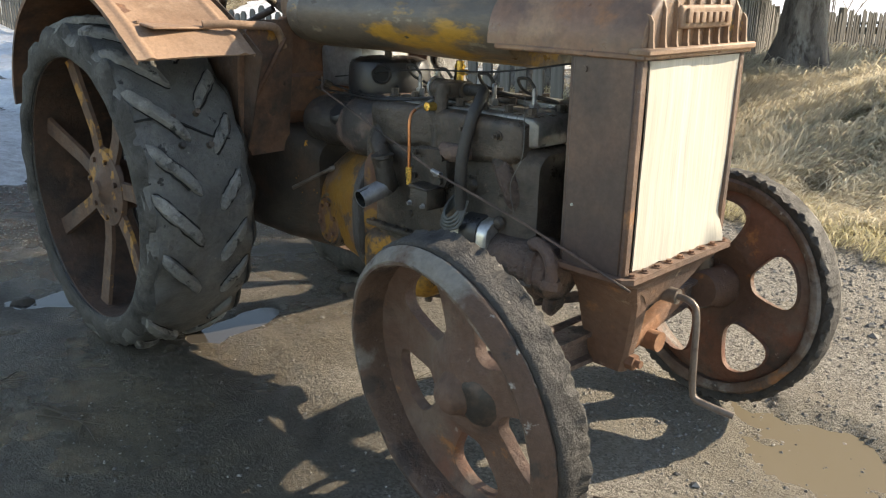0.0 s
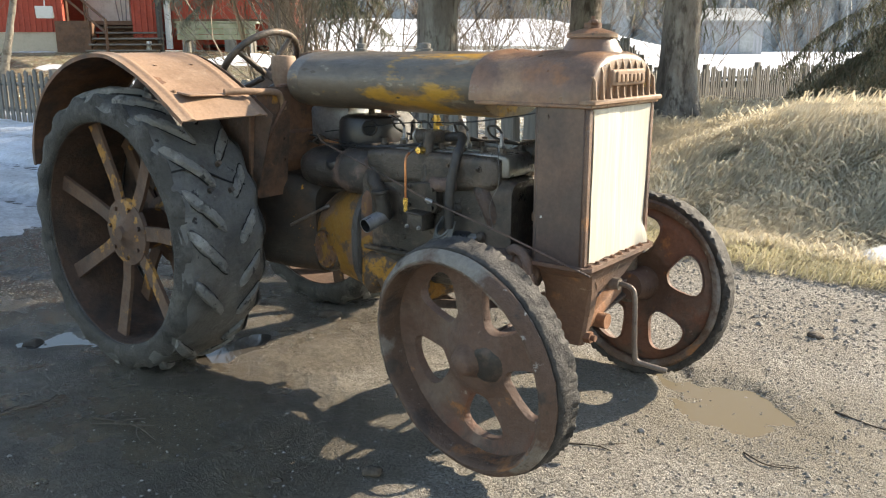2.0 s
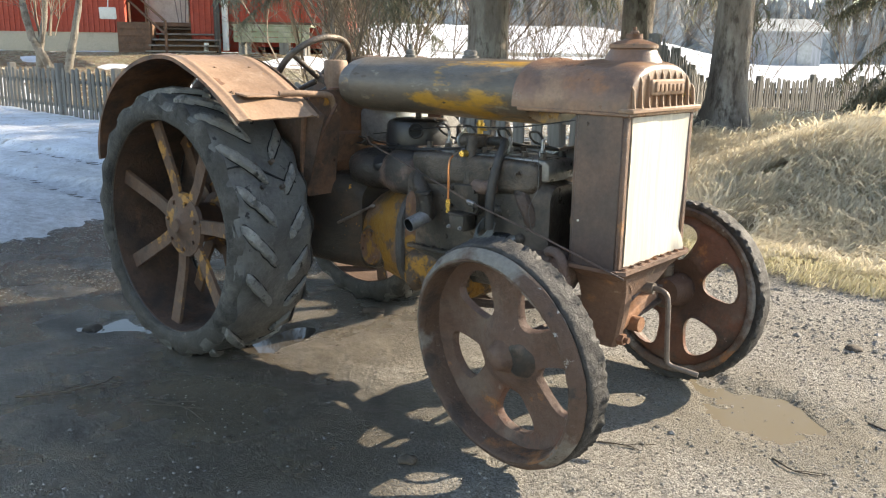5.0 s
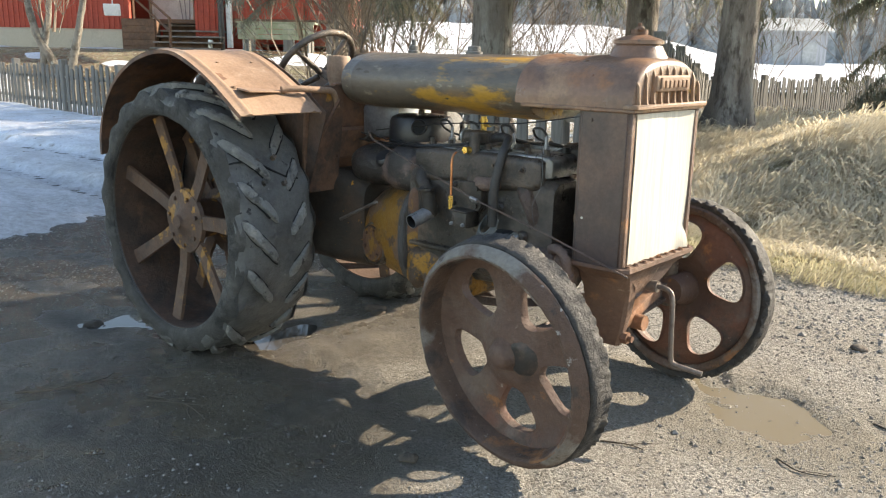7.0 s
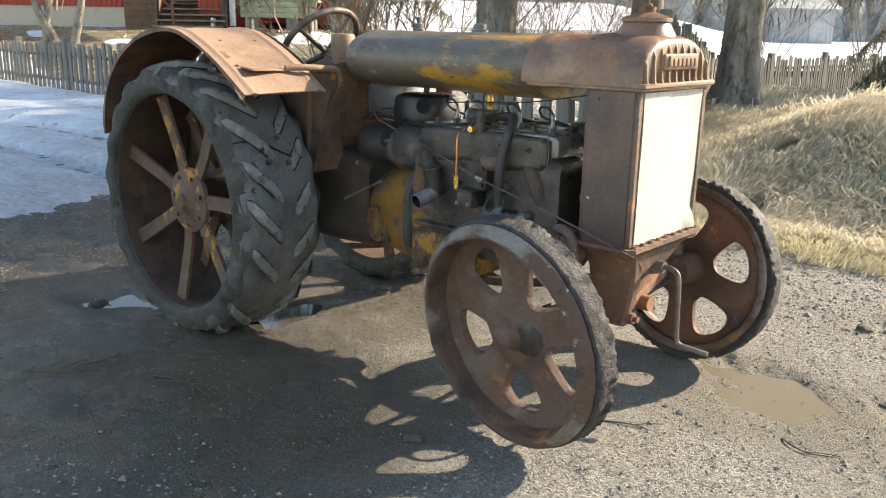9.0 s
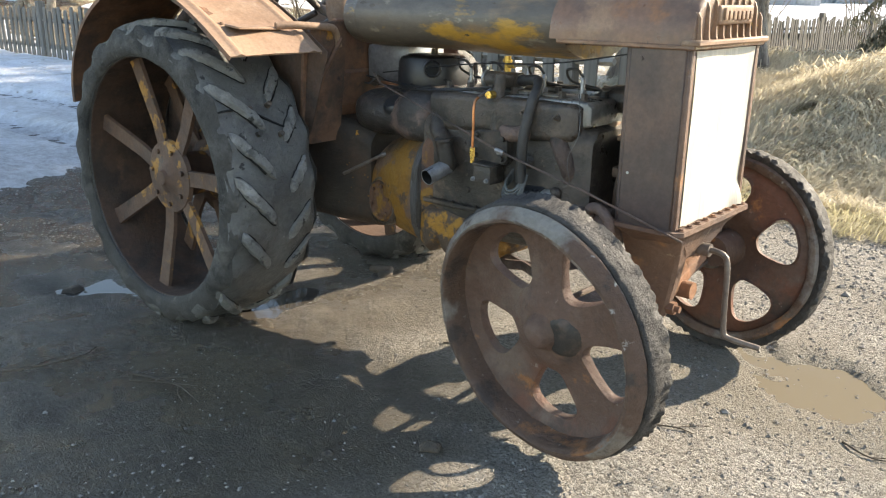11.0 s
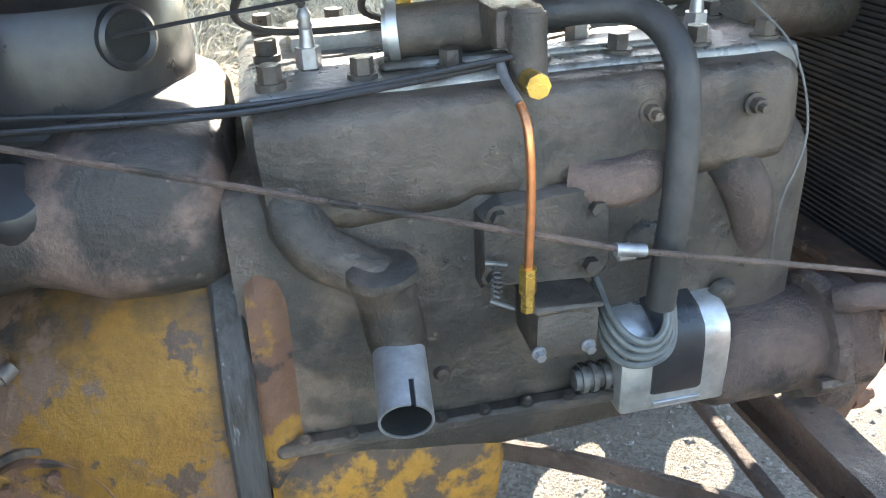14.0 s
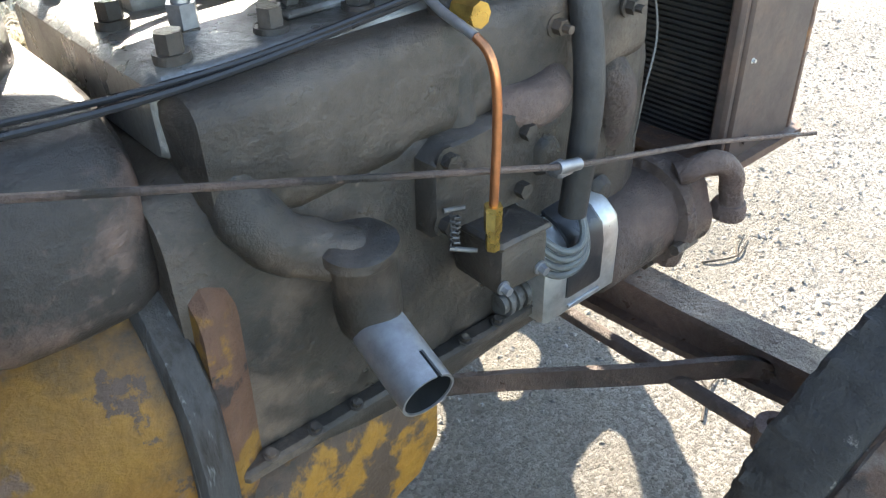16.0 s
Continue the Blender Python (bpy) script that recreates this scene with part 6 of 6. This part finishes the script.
# ---- trees ----
def sprig():
    """A drooping spruce bough with hanging twigs."""
    r = random.Random(11)
    vs, fs = [], []
    line = spline([(0, 0, 0), (0.45, 0.02, -0.05), (0.9, 0.0, -0.22), (1.3, -0.02, -0.5)], 8)

    def strip(a, b, w, n_):
        a, b = Vector(a), Vector(b)
        d = (b - a).normalized()
        s = d.cross(Vector((r.uniform(-1, 1), r.uniform(-1, 1), r.uniform(-1, 1)))).normalized()
        i = len(vs)
        vs.extend([a + s * w, a - s * w, b - s * w * 0.3, b + s * w * 0.3])
        fs.append((i, i + 1, i + 2, i + 3))

    for a, b in zip(line, line[1:]):
        strip(a, b, 0.008, 1)
    for k, p in enumerate(line[3:]):
        for s in (-1, 1):
            for rep in range(2):
                L = r.uniform(0.18, 0.42) * (1 - 0.012 * k)
                e = p + Vector((r.uniform(0.02, 0.2), s * r.uniform(0.05, 0.28), -L))
                mid = (p + e) / 2 + Vector((0.05, s * 0.05, 0.06))
                for u in range(9):
                    t = u / 9
                    c = p * (1 - t) ** 2 + mid * 2 * t * (1 - t) + e * t * t
                    dn = Vector((r.uniform(-0.05, 0.05), r.uniform(-0.05, 0.05), -r.uniform(0.03, 0.09)))
                    strip(c, c + dn, 0.006, 1)
    return mesh_of("bough", vs, fs, M["needles"])


BOUGH = sprig()


def trunk_mesh(p, r, h, lean, seed=0.0, wide=0.7):
    bm = B()
    rings = []
    base = height(*p[:2])
    n = 40
    for k in range(26):
        u = k / 25
        z = -0.35 + (h + 0.35) * u**1.6
        rr = r * (1 - 0.7 * max(z, 0) / h) * (1 + wide * math.exp(-max(z, 0) * 4.2))
        c = Vector((p[0] + lean[0] * u, p[1] + lean[1] * u, base + z))
        row = []
        for j in range(n):
            a = 2 * math.pi * j / n
            ca, sa = math.cos(a), math.sin(a)
            k_ = 1 + 0.13 * math.exp(-max(z, 0) * 2) * math.sin(a * 5 + seed) + 0.05 * noise3(ca * 3 + seed, sa * 3, z * 1.5) + 0.035 * noise3(ca * 9, sa * 9 + seed, z * 4)
            row.append(c + Vector((rr * k_ * ca, rr * k_ * sa, 0)))
        rings.append(row)
    loft(bm, rings)
    return bm


def spruce(p, r, h, lean=(0, 0), boughs=(), seed=0.0):
    t = tagged(new("spruce_tree"), "tall spruce with a rough grey trunk and drooping boughs", "tree", "spruces")
    part("trunk", trunk_mesh(p, r, h, lean, seed), M["bark"], t)
    for z, a, s in boughs:
        ob = new("bough", BOUGH)
        ob.parent = t
        ob.matrix_basis = pose(p[0], p[1], height(*p[:2]) + z, 0, random.uniform(-8, 12), a) @ Matrix.Scale(s, 4)
    return t


def crown(lo, hi, n, s0, s1, seed):
    r = random.Random(seed)
    return [(r.uniform(lo, hi), r.uniform(0, 360), r.uniform(s0, s1)) for _ in range(n)]


for v, w, r, lo, n, s in ((0.55, 11.0, 0.28, 2.7, 110, 1.3), (2.95, 13, 0.26, 2.9, 100, 1.4), (3.0, 8.8, 0.195, 3.4, 260, 1.6), (7.6, 11.8, 0.2, 0.8, 170, 1.25), (-2.0, 15.5, 0.17, 2.4, 100, 1.3)):
    p = far(v, w)
    spruce((p.x, p.y), r, 13, (0.1, 0.05), crown(lo, 10.5, n, 0.8 * s, 1.5 * s, int(v * 10)), v)


def bush(seed, stems, h, spread):
    """Bare branching twigs from one foot; made once, then set at several places."""
    r = random.Random(seed)
    vs, fs = [], []

    def limb(a, d, L, w, level):
        pts = [a]
        for k in range(4):
            d = (d + Vector((r.uniform(-0.22, 0.22), r.uniform(-0.22, 0.22), r.uniform(-0.05, 0.16)))).normalized()
            pts.append(pts[-1] + d * L / 4)
        last = None
        for k, p in enumerate(pts):
            ww = w * (1 - 0.6 * k / 4)
            s = d.orthogonal().normalized()
            q_ = d.cross(s)
            i = len(vs)
            vs.extend([p + s * ww, p - s * ww * 0.5 + q_ * ww * 0.87, p - s * ww * 0.5 - q_ * ww * 0.87])
            if last is not None:
                fs.extend([(last + j, last + (j + 1) % 3, i + (j + 1) % 3, i + j) for j in range(3)])
            last = i
        if level:
            for k in range(r.randint(4, 6)):
                b = pts[r.randint(1, 4)]
                nd = (d + Vector((r.uniform(-0.9, 0.9), r.uniform(-0.9, 0.9), r.uniform(-0.35, 0.6)))).normalized()
                limb(b, nd, L * r.uniform(0.4, 0.65), w * 0.5, level - 1)

    for k in range(stems):
        a = r.uniform(0, 6.28)
        limb(Vector((0.25 * math.cos(a), 0.25 * math.sin(a), -0.1)), Vector((spread * math.cos(a), spread * math.sin(a), 1)).normalized(), h * r.uniform(0.6, 1), 0.02, 3)
    return mesh_of("branches", vs, fs, M["twigs"])


SHRUBS = [bush(3, 9, 3.2, 0.35), bush(8, 7, 3.6, 0.5)]


def place_bush(v, w, k, s, z=0.0):
    p = far(v, w)
    ob = new("bush", SHRUBS[k])
    ob.matrix_world = pose(p.x, p.y, height(p.x, p.y) + z, 0, 0, random.uniform(0, 360)) @ Matrix.Scale(s, 4)
    tagged(ob, "leafless bush of many thin brown twigs", "bush", "bushes")


for v, w, k, s in ((-1.6, 13.5, 0, 1.1), (-0.7, 14.5, 1, 1.1), (-1.2, 17, 0, 1.4), (0.0, 18, 1, 1.3), (-2.6, 18, 1, 1.4), (2.6, 26, 0, 1.1), (4.2, 28, 1, 1.2), (5.6, 30, 0, 1.1), (3.4, 35, 1, 1.5), (7.5, 33, 1, 1.2), (10.5, 30, 0, 1.2), (-14.2, 20, 0, 0.7), (-12.2, 18.5, 1, 0.55), (13.5, 36, 1, 1.6), (9, 40, 0, 1.6), (17, 34, 0, 1.5)):
    place_bush(v, w, k, s)

# a lichen-grey garden tree of several stems behind the fence
gp = far(-8.3, 17.6)
tree = tagged(new("garden_tree"), "bare garden tree with several lichen-grey stems", "tree")
for pts, r in (([(0.25, 0, -0.2), (0.05, 0, 0.7), (-0.35, 0, 1.6), (-0.55, 0.1, 3.2)], 0.1), ([(-0.15, 0, -0.2), (-0.2, 0, 0.9), (-0.05, 0.1, 1.8), (0.05, 0.2, 3.4)], 0.085), ([(0.3, 0, -0.2), (0.42, 0, 0.8), (0.6, 0, 1.5), (0.95, 0, 3.0)], 0.1)):
    bm = B()
    c, s_ = math.cos(VA), math.sin(VA)
    tube(bm, [gp + Vector((x * c - y * s_, x * s_ + y * c, z + height(gp.x, gp.y))) for x, y, z in pts], r, 14, r2=r * 0.6)
    rough(bm, 0.02, 5)
    part("stem", bm, M["pale_bark"], tree)
ob = new("twig_crown", SHRUBS[0])
ob.parent = tree
ob.matrix_basis = pose(gp.x, gp.y, height(gp.x, gp.y) + 1.5, 0, 0, 40) @ Matrix.Scale(0.7, 4)

# ---- far fields, woods and a barn ----
def field_z(v, w):
    p = far(v, w)
    return height(p.x, p.y)


def far_sheet(v0, v1, w0, w1, n, mat, name, label, category, cover):
    vs, fs = [], []
    for j in range(n + 1):
        for i in range(n + 1):
            w = w0 + (w1 - w0) * (j / n) ** 1.5
            k = v0 + (v1 - v0) * i / n
            v = k * w
            p = far(v, w)
            vs.append((p.x, p.y, height(p.x, p.y) + cover(v, w)))
    fs = [(j * (n + 1) + i, j * (n + 1) + i + 1, (j + 1) * (n + 1) + i + 1, (j + 1) * (n + 1) + i) for j in range(n) for i in range(n)]
    tagged(new(name, mesh_of(name, vs, fs, mat, True)), label, category, kind="structure")


far_sheet(-0.22, 0.75, 31, 260, 70, M["field_snow"], "snow_field", "wide open field under old white snow", "snow", lambda v, w: 0.35 * noise3(v * 0.05, w * 0.08) + 0.15 + 0.1 * noise3(v * 0.4, w * 0.4))
r = random.Random(4)
vs, fs = [], []
for k in range(1300):
    w = r.uniform(235, 300)
    v = r.uniform(-0.6, 0.85) * w
    p = far(v, w, 0)
    z0 = height(p.x, p.y) - 1
    H_, R_ = r.uniform(13, 25), r.uniform(2.0, 4.2)
    n = 9
    rows = []
    for q_ in range(7):
        u = q_ / 6
        rad = R_ * (1 - u) ** 0.8 * (0.75 + 0.5 * r.random()) if q_ < 6 else 0.05
        rows.append(len(vs))
        for j in range(n):
            a = 2 * math.pi * j / n + q_
            rr = rad * (0.6 + 0.8 * r.random())
            vs.append((p.x + rr * math.cos(a), p.y + rr * math.sin(a), z0 + H_ * u - rr * 0.25 * (j % 2)))
    for a, b in zip(rows, rows[1:]):
        fs += [(a + j, a + (j + 1) % n, b + (j + 1) % n, b + j) for j in range(n)]
tagged(new("distant_wood", mesh_of("distant_wood", vs, fs, M["far_wood"])), "distant wood beyond the snow field, greyed in colour for haze", "forest", kind="stuff")


def barn():
    m0 = Matrix.Translation(far(62, 150, 0.2)) @ Matrix.Rotation(VA + 0.1, 4, "Z") @ Matrix.Scale(1.7, 4)
    b = tagged(new("barn"), "long grey weathered barn beyond the field", "barn")
    b.matrix_world = m0
    bm = B()
    box(bm, (0, 3, 1.6), (7, 6, 3.6))
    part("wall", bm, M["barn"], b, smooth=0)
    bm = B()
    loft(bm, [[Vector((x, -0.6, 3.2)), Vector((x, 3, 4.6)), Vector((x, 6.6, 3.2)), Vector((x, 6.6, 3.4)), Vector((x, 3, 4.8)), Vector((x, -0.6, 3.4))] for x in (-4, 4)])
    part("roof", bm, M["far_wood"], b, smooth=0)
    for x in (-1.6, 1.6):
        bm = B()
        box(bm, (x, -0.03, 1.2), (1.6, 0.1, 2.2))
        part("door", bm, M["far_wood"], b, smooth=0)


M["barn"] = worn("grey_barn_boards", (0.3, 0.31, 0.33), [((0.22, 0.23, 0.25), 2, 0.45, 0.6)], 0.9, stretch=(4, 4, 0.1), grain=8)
barn()

# ---- house beyond the yard ----
HW = 25.0
hm = Matrix.Translation(far(0, HW, 0)) @ Matrix.Rotation(VA, 4, "Z")
house = tagged(new("house"), "red wooden house with pale foundation, white trim and a porch", "house")
house.matrix_world = hm
M["white"] = worn("white_paint", (0.78, 0.78, 0.76), [((0.6, 0.59, 0.56), 4, 0.5, 0.7)], 0.6)
M["plaster"] = worn("beige_plaster", (0.5, 0.43, 0.33), [((0.38, 0.33, 0.26), 2, 0.5, 0.7)], 0.9)
M["brown"] = worn("brown_stained_boards", (0.16, 0.085, 0.05), [((0.1, 0.055, 0.035), 3, 0.45, 0.6)], 0.8)
M["green_wood"] = worn("mossy_planks", (0.25, 0.27, 0.17), [((0.34, 0.33, 0.24), 4, 0.45, 0.6)], 0.9)
M["blue"] = worn("blue_lacquer", (0.1, 0.24, 0.5), [((0.6, 0.65, 0.7), 3, 0.5, 0.55)], 0.4)
M["glass"] = material("window_glass")[0]
gb = M["glass"].node_tree.nodes["Principled BSDF"]
gb.inputs["Base Color"].default_value, gb.inputs["Roughness"].default_value = (0.03, 0.035, 0.04, 1), 0.05


def cladding(x0, x1, y, z0, z1, name, mat=None):
    """Upright boards with battens over their joints."""
    bm = B()
    box(bm, ((x0 + x1) / 2, y + 0.1, (z0 + z1) / 2), (x1 - x0, 0.2, z1 - z0))
    w = part(name, bm, mat or M["red"], house, smooth=0)
    bm = B()
    box(bm, (0, 0, 0), (0.045, 0.03, z1 - z0))
    strip = finish("batten", bm, mat or M["red"], 0)
    n = max(1, int((x1 - x0) / 0.155))
    for k in range(n + 1):
        ob = new("batten", strip)
        ob.parent = w
        ob.location = (x0 + 0.02 + (x1 - x0 - 0.04) * k / n, y - 0.012, (z0 + z1) / 2)
    return w


def slab(name, c, s, mat, parent=None, label=""):
    bm = B()
    box(bm, c, s, None, 0.008)
    return part(name, bm, mat, parent or house, label, 0)


cladding(-20, -9.4, 0, 1.68, 4.6, "wall")
slab("foundation", (-14.7, 0.15, 1.2), (10.6, 0.25, 1.0), M["plaster"])
# recessed porch
slab("porch_floor", (-8.10, 1.0, 1.93), (2.7, 2.2, 0.12), M["brown"])
cladding(-9.40, -6.98, 2.0, 1.9, 4.6, "porch_wall")
slab("porch_side", (-8.95, -0.35, 1.5), (0.95, 0.5, 0.95), M["brown"], label="brown boarded porch side")
for k in range(5):
    slab("porch_board", (-8.95, -0.605, 1.1 + 0.19 * k), (0.95, 0.012, 0.165), M["brown"])
door = slab("door", (-8.75, 1.9, 3.05), (1.15, 0.08, 2.15), M["white"], label="white panelled entrance door")
slab("door_frame", (-9.39, 1.9, 3.05), (0.1, 0.14, 2.3), M["white"], door)
slab("door_frame", (-8.11, 1.9, 3.05), (0.1, 0.14, 2.3), M["white"], door)
bm = B()
rod(bm, (-8.27, 1.8, 3.0), (-8.27, 1.75, 3.0), 0.03)
part("door_handle", bm, M["steel"], door)
for k in range(5):
    slab("step", (-7.50, 0.2 - 0.29 * k, 1.82 - 0.165 * k), (1.95, 0.30, 0.05), M["stepwood"])
    slab("riser", (-7.50, 0.33 - 0.29 * k, 1.74 - 0.165 * k), (1.9, 0.03, 0.14), M["brown"])
for a, b in (((-9.35, 0.2), (-7.8, -1.3)),):
    bm = B()
    for dz in (0.0, -0.36):
        rod(bm, (*a, 2.98 + dz), (*b, 1.98 + dz), 0.042, n=4)
    for u in (0.0, 0.5, 1.0):
        x, y, z = a[0] + (b[0] - a[0]) * u, a[1] + (b[1] - a[1]) * u, 2.98 - u
        rod(bm, (x, y, z - 1.0), (x, y, z + 0.03), 0.042, n=4)
    rod(bm, (-10.0, 0.2, 2.98), (*a, 2.98), 0.042, n=4)
    part("railing", bm, M["brown"], house, "brown wooden stair railing", 0)
slab("porch_panel", (-7.0, -0.05, 3.0), (0.85, 0.2, 3.4), M["red"])
for k in range(5):
    slab("batten", (-7.35 + 0.17 * k, -0.165, 3.0), (0.045, 0.03, 3.4), M["red"])
slab("corner_trim", (-6.44, -0.05, 2.9), (0.13, 0.24, 3.4), M["white"], label="white corner board")
bm = B()
rod(bm, (-6.62, -0.3, 1.1), (-6.62, -0.3, 4.4), 0.09, n=12)
box(bm, (-6.62, -0.3, 2.95), (0.26, 0.26, 0.3), None, 0.03)
part("downpipe", bm, M["black"], house, "black downpipe")
# raised wing on piers
cladding(-6.36, -3.3, 0.3, 2.05, 4.6, "wing_wall")
for x in (-6.0, -4.8, -3.5):
    slab("pier", (x, 0.5, 1.55), (0.3, 0.3, 1.0), M["wood"])
slab("wing_sill", (-4.83, 0.28, 2.0), (3.1, 0.3, 0.1), M["brown"])
bm = B()
loft(bm, [[Vector((x, -0.9, 4.5)), Vector((x, 4, 7.2)), Vector((x, 9, 4.5)), Vector((x, 9, 4.7)), Vector((x, 4, 7.45)), Vector((x, -0.9, 4.7))] for x in (-20.6, -2.7)])
part("roof", bm, M["far_wood"], house, "dark pitched roof", 0)
slab("rear_wall", (-11.6, 7.9, 2.9), (16.6, 0.2, 3.5), M["red"])
slab("end_wall", (-3.4, 4.2, 3.2), (0.2, 7.6, 2.6), M["red"])
slab("end_wall", (-19.9, 4.2, 2.9), (0.2, 7.6, 3.4), M["red"])
for x in (-17.5, -13.0):
    fr = slab("window", (x, -0.04, 3.3), (1.2, 0.1, 1.3), M["white"], label="white framed window")
    for dx in (-0.28, 0.28):
        slab("pane", (x + dx, -0.1, 3.3), (0.46, 0.012, 1.1), M["glass"], fr)


def local(ob):
    ob.matrix_world = hm
    return ob


# things on the porch
bm = B()
box(bm, (-9.62, -0.72, 2.2), (0.46, 0.03, 0.34), pose(0, 0, 0, 18, 0, 12).to_3x3(), 0.02)
rod(bm, (-9.62, -0.68, 2.35), (-9.75, -0.2, 3.3), 0.016)
local(thing("snow_shovel", bm, M["white"], "white snow shovel leaning on the porch", "shovel"))
for k, (x, c) in enumerate(((-7.85, "blue"), (-7.75, "white"), (-7.62, "blue"))):
    bm = B()
    box(bm, (x, 1.75, 2.95), (0.07, 0.02, 1.9), pose(0, 0, 0, 6, -4 + 4 * k, 0).to_3x3(), 0.006)
    local(thing("ski", bm, M[c], "ski leaning against the red porch wall", "ski", group="skis"))
for k in range(3):
    bm = B()
    rod(bm, (-8.35 + 0.1 * k, 1.7, 2.0), (-8.55 + 0.22 * k, 1.8, 3.3), 0.014)
    local(thing("ski_pole", bm, M["steel"], "thin ski pole leaning in the porch", "pole", group="ski poles"))
bm = B()
rod(bm, (-6.9, -0.5, 1.15), (-6.9, -0.5, 1.42), 0.1, 0.07)
local(thing("milk_can", bm, M["alu"], "small pale metal can beside the steps", "can"))


# plank table on trestles before the wing
def table():
    t = local(tagged(new("plank_table"), "weathered greenish plank table on trestle legs beside the house", "table"))
    for k in range(5):
        bm = B()
        box(bm, (-4.75, -1.6 + 0.17 * k, 1.90), (2.2, 0.155, 0.05), None, 0.006)
        part("plank", bm, M["green_wood"], t, smooth=0)
    for k in range(3):
        bm = B()
        box(bm, (-4.75, -1.7, 1.80 - 0.145 * k), (2.1, 0.04, 0.135), None, 0.006)
        part("plank", bm, M["green_wood"], t, smooth=0)
    for x in (-5.65, -3.85):
        for s in (-1, 1):
            bm = B()
            rod(bm, (x + s * 0.0, -1.3 - s * 0.32, 1.0), (x, -1.3 - s * 0.25, 1.88), 0.05, n=4)
            part("leg", bm, M["wood"], t, smooth=0)
            bm = B()
            rod(bm, (x + 0.03, -1.58, 1.35), (x + (0.55 if x < -5 else -0.55), -1.58, 1.75), 0.035, n=4)
            part("brace", bm, M["wood"], t, smooth=0)


table()
